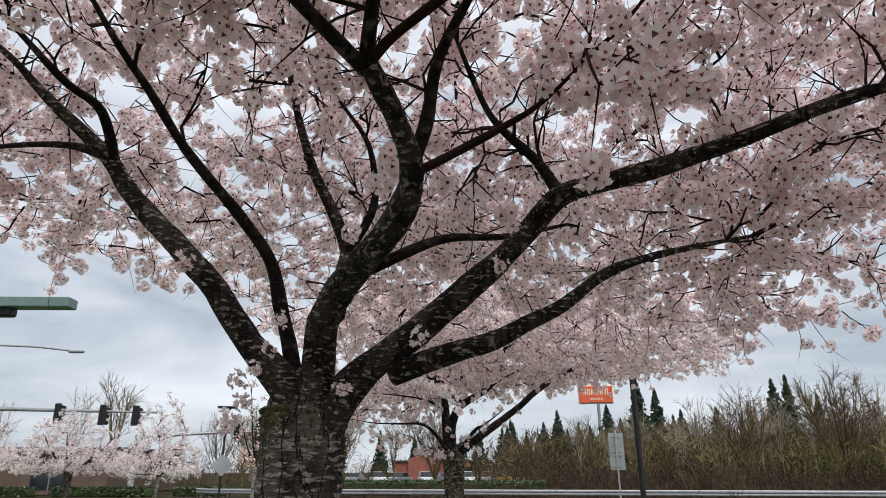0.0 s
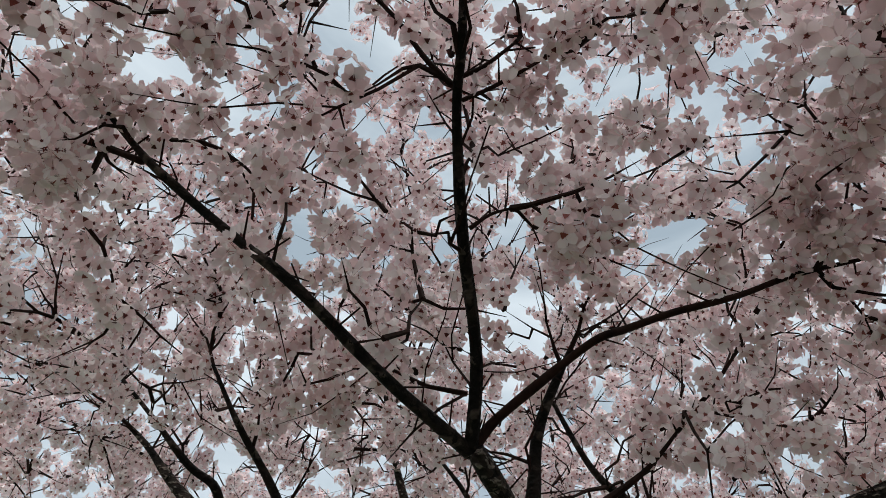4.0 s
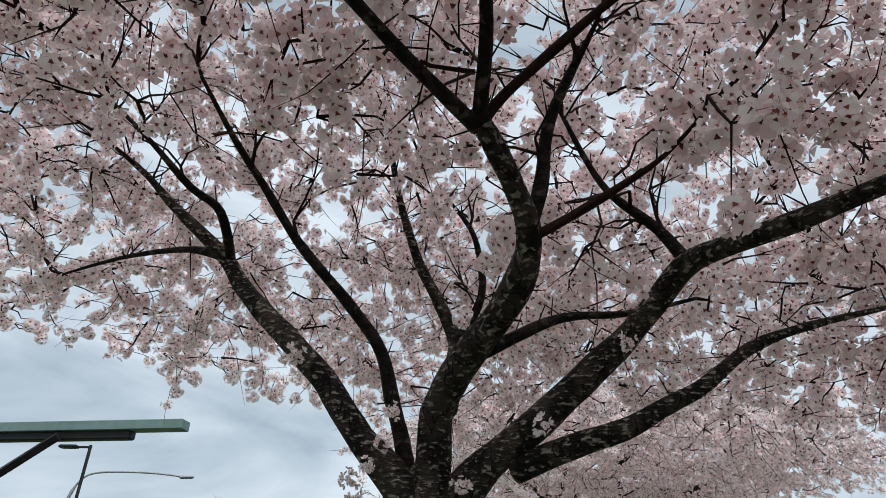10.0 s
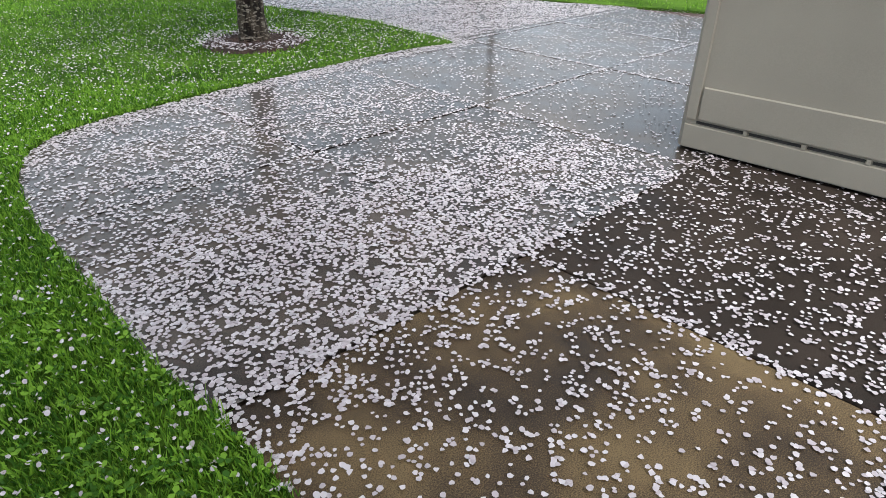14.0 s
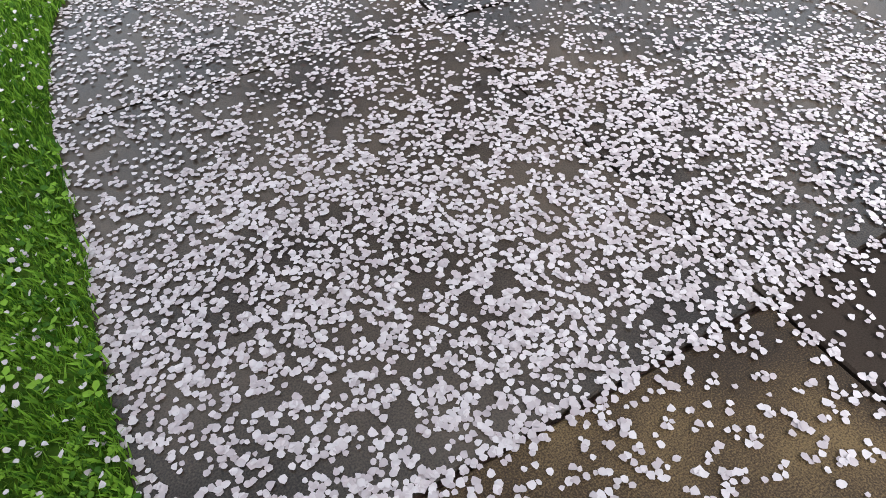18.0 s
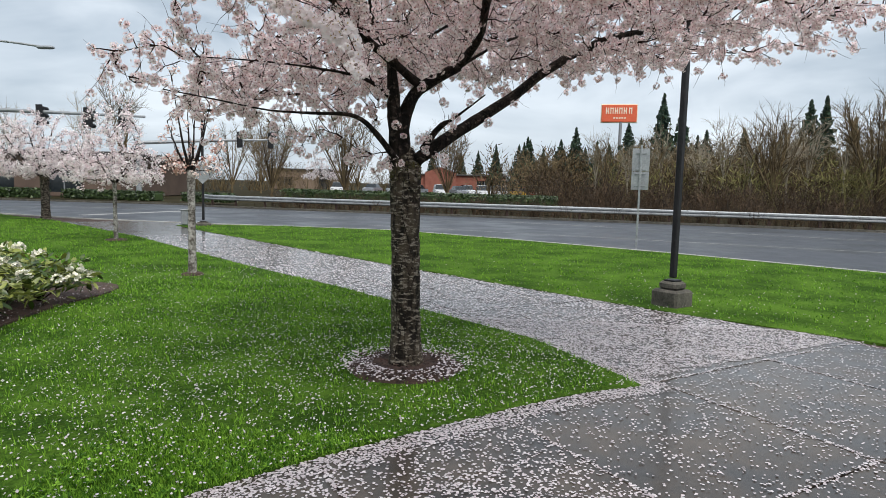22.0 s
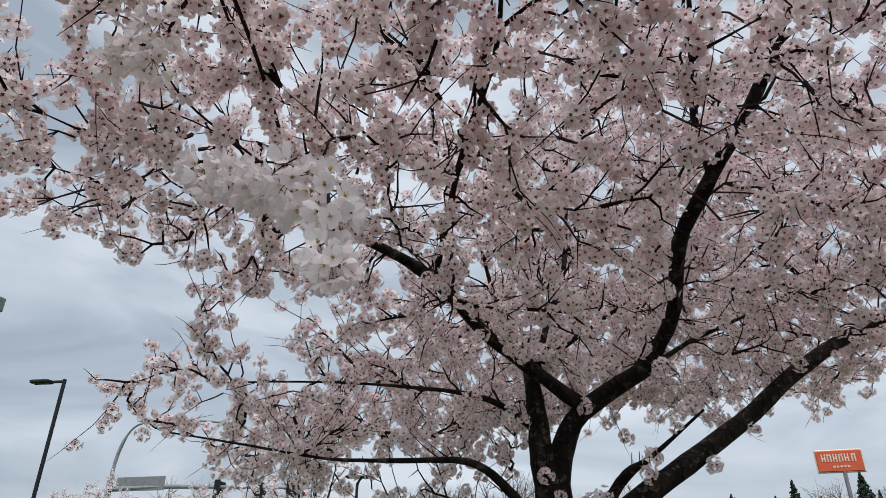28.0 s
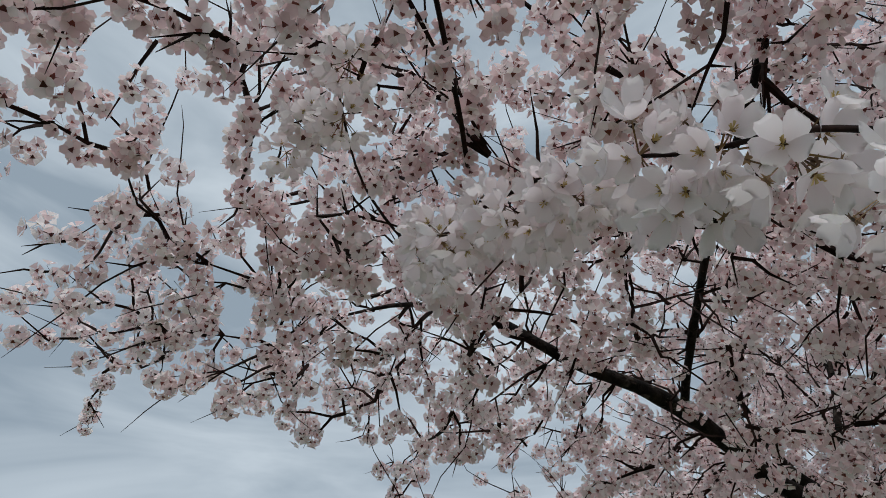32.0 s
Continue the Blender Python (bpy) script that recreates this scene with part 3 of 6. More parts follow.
def spray_bunch(seed, count=9):
    rng = np.random.default_rng(seed)
    vs, fs, ms, base = [], [], [], 0
    for k in range(count):
        z = max(-0.97, min(0.6, 0.25 - 1.25 * (k + 0.5) / count + rng.uniform(-0.15, 0.15)))
        a = 2.4 * k + rng.uniform(-0.5, 0.5)
        d = Vector((math.sqrt(1 - z * z) * math.cos(a), math.sqrt(1 - z * z) * math.sin(a), z))
        dist = rng.uniform(0.028, 0.042)
        v, f, m = full_flower(rng, 0.0195 * rng.uniform(0.9, 1.12), rng.uniform(1.0, 2.3), dist)
        v = v @ np.array(d.to_track_quat("Z", "Y").to_matrix()).T + np.array(d) * dist + np.array((0, 0, -0.012))
        vs.append(v), fs.append(f + base), ms.append(m)
        base += len(v)
    return np.concatenate(vs), np.concatenate(fs), np.concatenate(ms)


def cluster(seed, count=7, radius=0.021, reach=0.042, fine=True, cup=(0.1, 0.6)):
    """A ball-like bunch of flowers that face outwards and downwards."""
    rng = np.random.default_rng(seed)
    vs, fs, ms, base = [], [], [], 0
    for k in range(count):
        z = 0.85 - 1.8 * (k + 0.5) / count + rng.uniform(-0.1, 0.1)
        z = max(-0.98, min(0.9, z))
        a = 2.4 * k + rng.uniform(-0.4, 0.4)
        d = Vector((math.sqrt(1 - z * z) * math.cos(a), math.sqrt(1 - z * z) * math.sin(a), z))
        q = np.array(d.to_track_quat("Z", "Y").to_matrix())
        dist = reach * rng.uniform(0.4, 1.2)
        v, f, m = flower(rng, radius * rng.uniform(0.88, 1.1), rng.uniform(*cup), dist, fine)
        spin = rng.uniform(0, 6.28)
        c, s = math.cos(spin), math.sin(spin)
        v = v @ np.array([[c, s, 0], [-s, c, 0], [0, 0, 1]])
        vs.append(v @ q.T + np.array(d) * dist + np.array((0, 0, -0.012)))
        fs.append(f + base), ms.append(m)
        base += len(v)
    return np.concatenate(vs), np.concatenate(fs), np.concatenate(ms)


def puff(seed, count=20, radius=0.075, size=0.02):
    """A coarse bunch for far trees: loose petals round a centre."""
    rng = np.random.default_rng(seed)
    v, f = [], []
    for k in range(count):
        d = rng.normal(size=3)
        d /= np.linalg.norm(d)
        p = d * radius * rng.uniform(0.4, 1.1)
        a = np.cross(d, rng.normal(size=3))
        a /= np.linalg.norm(a)
        b = np.cross(d, a)
        o = len(v)
        for s, t in ((-1, -0.5), (0.1, -1), (1, 0.3), (-0.2, 1)):
            v.append(p + a * s * size + b * t * size)
        f += [(o, o + 1, o + 2), (o, o + 2, o + 3)]
    return np.array(v), np.array(f), np.zeros(len(f), int)


NEAR_BUNCHES = [cluster(s, 10 + s % 5, 0.0185, 0.040, cup=(0.2, 1.0)) for s in range(12)]
MID_BUNCHES = [cluster(40 + s, 8 + s % 4, 0.0205, 0.036, fine=False) for s in range(10)]
LOW_BUNCHES = [cluster(80 + s, 8 + s % 3, reach=0.036, fine=None) for s in range(10)]
FAR_PUFFS = [puff(s, 20, 0.085, 0.020) for s in range(6)]


def cherry(name, place, label, girth, crotch, lean=(0.0, 0.0), group="cherry trees", skin=None, wood=LIMB_BARK_SHADED, slim=1.0):
    """A cherry's trunk with flared foot and mossy crotch; its limbs follow with limb()."""
    x, y = place
    ob = thing(name, (x, y, 0), label, "tree", group)
    s = Shape()
    zs = [-0.05, 0.03, 0.12, 0.3, 0.6, 0.9, 1.2, crotch - 0.25, crotch - 0.10, crotch + 0.02, crotch + 0.10, crotch + 0.2]
    ks = [1.4, 1.25, 1.1, 1.0, 0.98, 0.95, 0.94, 0.98, 1.04, 1.0, 0.84, 0.4]
    fine_z, fine_k = [], []
    for i in range(len(zs) - 1):
        for j in range(4):
            w = j / 4
            fine_z.append(zs[i] * (1 - w) + zs[i + 1] * w), fine_k.append(ks[i] * (1 - w) + ks[i + 1] * w)
    s.tube([(lean[0] * z, lean[1] * z, z) for z in fine_z], [girth / 2 * k for k in fine_k], 28, wobble=0.09)
    part("trunk", s, skin or BARK, ob, "grey ringed cherry bark", smooth=True)
    rm = np.random.default_rng(int(girth * 1000))
    if girth > 0.2:
        s = Shape()
        for k in range(420):
            a, z = rm.uniform(0, 6.28), crotch + 0.05 - 0.26 * rm.random() ** 1.4
            r = girth * 0.5 * (1.0 if z < crotch - 0.12 else 1.05)
            c = Vector((lean[0] * z + r * math.cos(a), lean[1] * z + r * math.sin(a), z))
            w = rm.uniform(0.005, 0.015)
            rim = [c + Vector((-math.sin(a) * math.cos(q), math.cos(a) * math.cos(q), 0)) * w * rm.uniform(0.7, 1.2) + Vector((0, 0, math.sin(q) * w * rm.uniform(0.7, 1.3))) for q in np.linspace(0, 5.5, 7)]
            o = c + Vector((math.cos(a), math.sin(a), 0)) * 0.005
            inner = [p - Vector((math.cos(a), math.sin(a), 0)) * 0.012 for p in rim]
            s.add([o] + inner, [(0, 1 + j, 1 + (j + 1) % 7) for j in range(7)])
        part("moss", s, MOSS, ob, "greenish brown moss cushions", kind="stuff")
    return {"ob": ob, "nodes": [], "heads": [], "wood": wood, "slim": slim, "girth": girth, "crotch": crotch, "place": Vector((x, y, 0))}


def limb(tree, *pts):
    """A limb through points of place and thickness."""
    o = tree["place"]
    line = smooth_line([(p[0] - o.x, p[1] - o.y, p[2], p[3]) for p in pts], 5)
    s = Shape()
    pos = [Vector(q[:3]) + Vector((noise.noise(Vector(q[:3]) * 5), noise.noise(Vector(q[:3]) * 5 + Vector((9, 0, 0))), noise.noise(Vector(q[:3]) * 5 + Vector((0, 9, 0))))) * 0.25 * min(q[3], 0.03) for q in line]
    s.tube(pos, [max(q[3] * min(1.0, 0.72 + q[3] * 7) * tree["slim"], 0.0025) for q in line], 12 if pts[0][3] > 0.03 else 7, wobble=0.16)
    part("limb", s, tree["wood"] if pts[0][3] > 0.036 else LIMB_BARK_SHADED if pts[0][3] > 0.02 else TWIG, tree["ob"], smooth=True)
    for k, (q, p) in enumerate(zip(line, pos)):
        tree["nodes"].append((*p, q[3]))
        tree["heads"].append((pos[min(k + 1, len(pos) - 1)] - pos[max(k - 1, 0)]).normalized())


def grow(tree, seed, count, envelope, clear=(), gap=0.19, spacing=0.088, bunches=None, near=(), mats=(PETAL, CALYX), size=(0.85, 1.15), twig=1.0, bare=0.0, shoots=0.105, reach=(0.12, 0.34),
         thin=0.07, limb_bloom=0.03, bare_under=0.0, thick_from=0.010, whips=0.0, tufts=0.0, label="dense pale pink blossom"):
    """Branches that flow from the limbs to points spread in the crown, with side shoots sleeved in bunches of blossom."""
    rng = np.random.default_rng(seed)
    o = np.array(tree["place"])
    nodes, heads = np.array(tree["nodes"])[:, :3], np.array(tree["heads"])
    goals = envelope(rng, count) - o

    def free(points):
        ok = np.ones(len(points), bool)
        for c, r in clear:
            ok &= np.linalg.norm(points - (np.array(c) - o), axis=1) > r
        return ok
    goals = goals[free(goals)]
    picked = np.zeros((len(goals), 3))
    n = 0
    for g in goals:
        if n == 0 or np.min(np.sum((picked[:n] - g) ** 2, axis=1)) > gap * gap:
            picked[n] = g
            n += 1
    goals = picked[:n]
    dist = np.array([np.min(np.linalg.norm(nodes - g, axis=1)) for g in goals])
    goals = goals[np.argsort(dist)]
    sticks, spots = Shape(), []
    pool, ways = np.zeros((len(nodes) + len(goals) * 8, 3)), np.zeros((len(nodes) + len(goals) * 8, 3))
    fill = len(nodes)
    pool[:fill], ways[:fill] = nodes, heads
    for g in goals:
        v = g - pool[:fill]
        d = np.linalg.norm(v, axis=1) + 1e-6
        along = np.sum(v * ways[:fill], axis=1) / d
        i = int(np.argmin(d * (1.55 - 0.55 * along) + 0.25 * np.maximum(0, -v[:, 2])))
        a, length, way = pool[i], d[i], ways[i]
        if length < 0.05:
            continue
        mid = a + way * 0.34 * length + (g - a) * 0.2 + rng.normal(size=3) * 0.06 * length
        n = max(4, min(12, int(length / 0.07)))
        ts = np.linspace(0, 1, n + 1)[:, None]
        line = (1 - ts) ** 2 * a + 2 * ts * (1 - ts) * mid + ts ** 2 * g
        line[1:-1] += rng.normal(size=(n - 1, 3)) * 0.011
        if not free(line).all():
            continue
        r0 = min(0.017, 0.0052 + 0.009 * length) * twig
        sticks.tube(line, [r0 * (1 - 0.9 * k / n) for k in range(n + 1)], 4)
        slopes = np.gradient(line, axis=0)
        slopes /= np.linalg.norm(slopes, axis=1)[:, None] + 1e-9
        keep = np.arange(1, n + 1)[::max(1, n // 6)][:8]
        pool[fill:fill + len(keep)], ways[fill:fill + len(keep)] = line[keep], slopes[keep]
        fill += len(keep)
        for t in np.arange(0.18 * length, length, spacing):
            if rng.random() >= bare:
                e = rng.normal(size=3)
                spots.append(line[min(n, int(t / length * n + 0.5))] + e / np.linalg.norm(e) * rng.uniform(0.02, 0.045))
        for t in np.arange(0.05, length + 0.02, shoots):
            k = min(n, int(t / length * n + rng.random()))
            side = np.cross(slopes[k], rng.normal(size=3))
            side /= np.linalg.norm(side) + 1e-9
            e = slopes[k] * rng.uniform(0.3, 1.0) + side * rng.uniform(0.5, 1.0) + np.array([0, 0, 0.12])
            e /= np.linalg.norm(e)
            far = rng.uniform(*reach) * (1 - 0.35 * t / length)
            m = line[k] + e * far * 0.55 + rng.normal(size=3) * 0.012
            q = m + (e + np.array([0, 0, 0.12]) + rng.normal(size=3) * 0.22) * far * 0.45
            if not free(np.array([m, q])).all():
                continue
            sticks.tube([line[k], line[k] * 0.5 + m * 0.5 + rng.normal(size=3) * 0.008, m, q], [0.0050 * twig, 0.0044 * twig, 0.0034 * twig, 0.0008 * twig], 3)
            if rng.random() < whips:
                w = [m]
                h = e + rng.normal(size=3) * 0.5
                for j in range(4):
                    h = h / np.linalg.norm(h) + rng.normal(size=3) * 0.2 + np.array([0, 0, 0.04])
                    w.append(w[-1] + h * rng.uniform(0.06, 0.11))
                sticks.tube(w, [0.0028 * twig, 0.0025 * twig, 0.0021 * twig, 0.0016 * twig, 0.0006], 3)
                if free(np.array(w)).all():
                    spots.append(w[2] + rng.normal(size=3) * 0.015)
            if rng.random() < 0.6:
                w = m + (e * 0.4 + rng.normal(size=3) * 0.6) * far * 0.4
                sticks.tube([m, w], [0.0034 * twig, 0.0008 * twig], 3)
                if rng.random() < 0.3 * (1 - bare):
                    spots.append(w)
            if rng.random() >= bare:
                for u in np.arange(rng.uniform(0.25, 0.7), 1.02, spacing / far):
                    e = rng.normal(size=3)
                    spots.append(((1 - u) * m + u * q if u > 0.55 else line[k] + (m - line[k]) * u / 0.55) + e / np.linalg.norm(e) * rng.uniform(0.02, 0.05))
    for x, y, z, r in tree["nodes"][::2]:
        if 0.003 < r < limb_bloom and rng.random() > bare:
            e = rng.normal(size=3)
            e[2] = abs(e[2])
            e /= np.linalg.norm(e)
            sticks.tube([(x, y, z), np.array((x, y, z)) + e * (r + 0.05)], [0.003 * twig, 0.002 * twig], 3)
            spots.append(np.array((x, y, z)) + e * (r + 0.055))
    spots = np.array(spots)
    spots = spots[free(spots)]
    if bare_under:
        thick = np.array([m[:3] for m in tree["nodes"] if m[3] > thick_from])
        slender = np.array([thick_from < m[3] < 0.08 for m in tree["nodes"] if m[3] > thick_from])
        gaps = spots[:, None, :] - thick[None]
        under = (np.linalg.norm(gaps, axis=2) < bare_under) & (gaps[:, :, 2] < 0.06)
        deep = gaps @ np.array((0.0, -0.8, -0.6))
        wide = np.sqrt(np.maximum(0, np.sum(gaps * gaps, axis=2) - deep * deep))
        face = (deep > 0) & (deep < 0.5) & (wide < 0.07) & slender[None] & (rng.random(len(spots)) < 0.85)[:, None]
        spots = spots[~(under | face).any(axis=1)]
    # tufts and bare whips that break from the old wood
    burst = []
    for x, y, z, r in tree["nodes"]:
        if r > 0.02 and rng.random() < tufts:
            e = rng.normal(size=3)
            e /= np.linalg.norm(e)
            h, w = e, [np.array((x, y, z)) + e * r * 0.7]
            far = rng.choice((0.05, 0.09, 0.16, 0.26), p=(0.4, 0.25, 0.2, 0.15))
            for j in range(4):
                h = h + rng.normal(size=3) * 0.25 + np.array([0, 0, 0.1])
                w.append(w[-1] + h / np.linalg.norm(h) * far * 0.25)
            if free(np.array(w)).all():
                sticks.tube(w, [0.004, 0.0034, 0.0028, 0.002, 0.0008], 3)
                burst.append(w[4])
                if far > 0.12:
                    burst += [w[2] + rng.normal(size=3) * 0.02, w[3] + rng.normal(size=3) * 0.03]
    if burst:
        spots = np.concatenate([spots, np.array(burst)])
    cells = np.floor(spots / thin).astype(np.int64)
    spots = spots[np.unique(cells, axis=0, return_index=True)[1]]
    part("twig_growth", sticks, TWIG, tree["ob"], "thin dark twigs", kind="stuff")
    n = len(spots)
    if bunches is None:
        fine, coarse = len(NEAR_BUNCHES), len(MID_BUNCHES)
        away = np.min([np.linalg.norm(spots - (np.array(c) - o), axis=1) for c, r in near], axis=0)
        bunches = NEAR_BUNCHES + MID_BUNCHES + LOW_BUNCHES
        picks = np.where(away < near[0][1], rng.integers(0, fine, n), fine + rng.integers(0, coarse, n) + np.where(away < 1.7, 0, coarse))
    else:
        picks = rng.integers(0, len(bunches), n)
    me = spread(bunches, picks, random_turns(rng, n, 0.7, size), spots, "blossom", mats)
    part("blossom", me, None, tree["ob"], label, kind="stuff")


def round_the_trunk(values, angle):
    """A value that goes smoothly round the compass, from eight given ones (0: along x)."""
    k = (angle / (2 * math.pi) * 8) % 8
    i, w = int(k), k - int(k)
    w = w * w * (3 - 2 * w)
    return values[i] * (1 - w) + values[(i + 1) % 8] * w


def dome(centre, reach, low, tops, shape=2.2, holes=0.3, core=0.25):
    """Points in a spreading crown: flat below, rounded above, thinned by airy gaps. reach and low go round the compass in eight steps."""
    def give(rng, count):
        got = []
        far = max(reach)
        while len(got) < count:
            x, y = rng.uniform(-far, far, 2)
            a = math.atan2(y, x)
            r = math.hypot(x, y) / round_the_trunk(reach, a)
            if r > 1:
                continue
            z0 = round_the_trunk(low, a) - core * (1 - r)
            z1 = z0 + (round_the_trunk(tops, a) - z0) * max(0.12, 1 - r ** shape)
            z = z0 + (z1 - z0) * rng.random() ** 1.3
            p = Vector((centre[0] + x, centre[1] + y, z))
            if noise.noise(p * 1.9) < holes - 0.5:
                continue
            got.append(p[:])
        return np.array(got)
    return give


def mixed(*parts):
    """Crown points from several envelopes, each with its share."""
    def give(rng, count):
        return np.concatenate([shape(rng, max(1, int(count * share))) for shape, share in parts])
    return give
tree_a = cherry("cherry_tree", (-0.245, 2.16), "old spreading cherry tree in pale pink bloom, ringed mossy trunk", 0.255, 1.76, (-0.005, 0.0), wood=LIMB_PALE, slim=0.88)
limb(tree_a, (-0.235, 2.15, 1.62, 0.085), (-0.265, 2.11, 1.82, 0.070), (-0.41, 2.05, 2.00, 0.050), (-0.55, 2.03, 2.20, 0.046), (-0.69, 2.03, 2.34, 0.042), (-0.85, 2.02, 2.51, 0.035), (-0.94, 2.01, 2.63, 0.032), (-1.10, 1.91, 2.78, 0.024), (-1.23, 1.86, 2.92, 0.015), (-1.41, 1.79, 3.07, 0.008))
limb(tree_a, (-0.94, 2.01, 2.63, 0.025), (-1.12, 2.05, 2.70, 0.017), (-1.41, 2.13, 2.75, 0.013), (-1.80, 2.23, 2.75, 0.007))
limb(tree_a, (-0.92, 2.02, 2.62, 0.024), (-0.88, 1.84, 2.70, 0.020), (-0.93, 1.72, 2.73, 0.017), (-0.99, 1.58, 2.80, 0.012), (-1.14, 1.52, 2.95, 0.008))
limb(tree_a, (-0.28, 2.13, 1.88, 0.034), (-0.32, 2.07, 2.10, 0.029), (-0.35, 2.01, 2.25, 0.025), (-0.44, 1.93, 2.38, 0.023), (-0.58, 1.81, 2.55, 0.020), (-0.66, 1.69, 2.68, 0.017), (-0.70, 1.55, 2.76, 0.013), (-0.77, 1.44, 2.90, 0.008))
limb(tree_a, (-0.20, 2.27, 2.14, 0.042), (-0.20, 2.46, 2.41, 0.038), (-0.24, 2.44, 2.55, 0.029), (-0.33, 2.36, 2.74, 0.025), (-0.38, 2.23, 2.94, 0.018), (-0.41, 2.09, 3.19, 0.013))
limb(tree_a, (-0.19, 2.43, 2.43, 0.025), (-0.10, 2.42, 2.61, 0.021), (-0.11, 2.34, 2.82, 0.015), (-0.22, 2.27, 2.99, 0.010))
limb(tree_a, (-0.24, 2.15, 1.60, 0.085), (-0.21, 2.11, 1.82, 0.066), (-0.18, 2.03, 2.06, 0.055), (-0.04, 1.83, 2.18, 0.049), (0.08, 1.62, 2.23, 0.042), (0.14, 1.44, 2.28, 0.035), (0.12, 1.33, 2.33, 0.030), (0.09, 1.23, 2.36, 0.028), (0.07, 1.18, 2.38, 0.025))
limb(tree_a, (0.06, 1.19, 2.38, 0.022), (-0.04, 1.03, 2.42, 0.018), (-0.10, 0.93, 2.45, 0.017), (-0.20, 0.77, 2.51, 0.015), (-0.27, 0.70, 2.55, 0.013), (-0.36, 0.62, 2.61, 0.012), (-0.43, 0.55, 2.66, 0.010), (-0.50, 0.46, 2.73, 0.007))
limb(tree_a, (-0.43, 0.56, 2.65, 0.010), (-0.56, 0.54, 2.72, 0.008), (-0.69, 0.52, 2.78, 0.006))
limb(tree_a, (0.06, 1.19, 2.38, 0.021), (0.10, 1.03, 2.49, 0.018), (0.11, 0.87, 2.58, 0.017), (0.12, 0.73, 2.67, 0.015), (0.14, 0.59, 2.73, 0.013), (0.17, 0.48, 2.76, 0.012), (0.19, 0.38, 2.85, 0.009), (0.21, 0.26, 2.97, 0.006))
limb(tree_a, (0.15, 0.58, 2.74, 0.009), (0.10, 0.53, 2.78, 0.008), (0.04, 0.47, 2.88, 0.007), (-0.01, 0.42, 2.92, 0.005))
limb(tree_a, (0.15, 0.59, 2.73, 0.007), (0.22, 0.58, 2.75, 0.006), (0.32, 0.56, 2.79, 0.004))
limb(tree_a, (0.15, 0.56, 2.76, 0.007), (0.20, 0.55, 2.77, 0.006), (0.26, 0.53, 2.80, 0.004))
limb(tree_a, (0.13, 0.79, 2.61, 0.007), (0.17, 0.78, 2.63, 0.005), (0.21, 0.78, 2.64, 0.004))
limb(tree_a, (0.065, 1.19, 2.385, 0.017), (0.11, 1.17, 2.43, 0.015), (0.19, 1.12, 2.46, 0.014), (0.33, 1.03, 2.50, 0.012), (0.40, 1.00, 2.50, 0.011), (0.49, 0.98, 2.51, 0.010), (0.61, 0.98, 2.53, 0.009), (0.73, 0.97, 2.56, 0.008), (0.91, 1.01, 2.62, 0.005))
limb(tree_a, (0.14, 1.44, 2.29, 0.024), (0.17, 1.43, 2.40, 0.022), (0.19, 1.39, 2.51, 0.020), (0.23, 1.36, 2.60, 0.017), (0.30, 1.32, 2.71, 0.010))
limb(tree_a, (0.16, 1.44, 2.28, 0.017), (0.25, 1.46, 2.34, 0.015), (0.34, 1.44, 2.38, 0.013), (0.44, 1.42, 2.44, 0.008), (0.55, 1.39, 2.54, 0.005))
limb(tree_a, (-0.03, 1.88, 2.18, 0.025), (0.12, 1.91, 2.26, 0.022), (0.22, 1.95, 2.30, 0.018), (0.38, 2.00, 2.32, 0.013), (0.59, 2.08, 2.39, 0.008))
limb(tree_a, (-0.225, 2.15, 1.62, 0.085), (-0.16, 2.12, 1.80, 0.072), (-0.04, 2.06, 1.93, 0.055), (0.11, 2.03, 2.03, 0.049), (0.30, 1.98, 2.18, 0.044), (0.42, 1.91, 2.28, 0.039), (0.54, 1.80, 2.37, 0.035), (0.72, 1.57, 2.33, 0.030), (0.89, 1.46, 2.35, 0.025), (1.02, 1.37, 2.37, 0.022), (1.17, 1.32, 2.40, 0.017), (1.36, 1.27, 2.44, 0.010))
limb(tree_a, (0.53, 1.82, 2.37, 0.025), (0.47, 1.83, 2.49, 0.021), (0.36, 1.79, 2.59, 0.017), (0.30, 1.75, 2.69, 0.013), (0.23, 1.69, 2.85, 0.008))
limb(tree_a, (0.03, 2.07, 1.91, 0.042), (0.23, 1.99, 1.96, 0.037), (0.38, 1.98, 2.01, 0.032), (0.52, 1.98, 2.08, 0.027), (0.67, 2.00, 2.19, 0.022), (0.81, 2.03, 2.25, 0.018), (0.93, 2.07, 2.29, 0.014), (1.19, 2.11, 2.35, 0.008))
tree_b = cherry("cherry_tree", (0.10, 9.25), "wide flat-topped cherry tree in full pink bloom beside the footpath", 0.27, 1.80, (-0.02, 0.0), skin=BARK_DARK, slim=0.8)
limb(tree_b, (0.16, 9.22, 1.87, 0.077), (0.47, 9.32, 2.10, 0.068), (0.95, 9.63, 2.45, 0.059), (1.38, 9.84, 2.80, 0.052), (1.86, 10.04, 3.08, 0.045), (2.40, 10.18, 3.24, 0.036), (3.25, 10.42, 3.51, 0.025), (3.99, 10.56, 3.73, 0.013))
limb(tree_b, (0.21, 9.21, 1.97, 0.036), (0.38, 9.11, 2.16, 0.032), (0.50, 9.01, 2.22, 0.018), (0.75, 8.92, 2.40, 0.009))
limb(tree_b, (0.00, 9.21, 1.80, 0.098), (-0.01, 9.19, 2.12, 0.088), (-0.04, 9.16, 2.40, 0.068), (-0.07, 9.13, 2.75, 0.045), (-0.17, 9.00, 2.92, 0.027), (-0.26, 8.96, 3.34, 0.013))
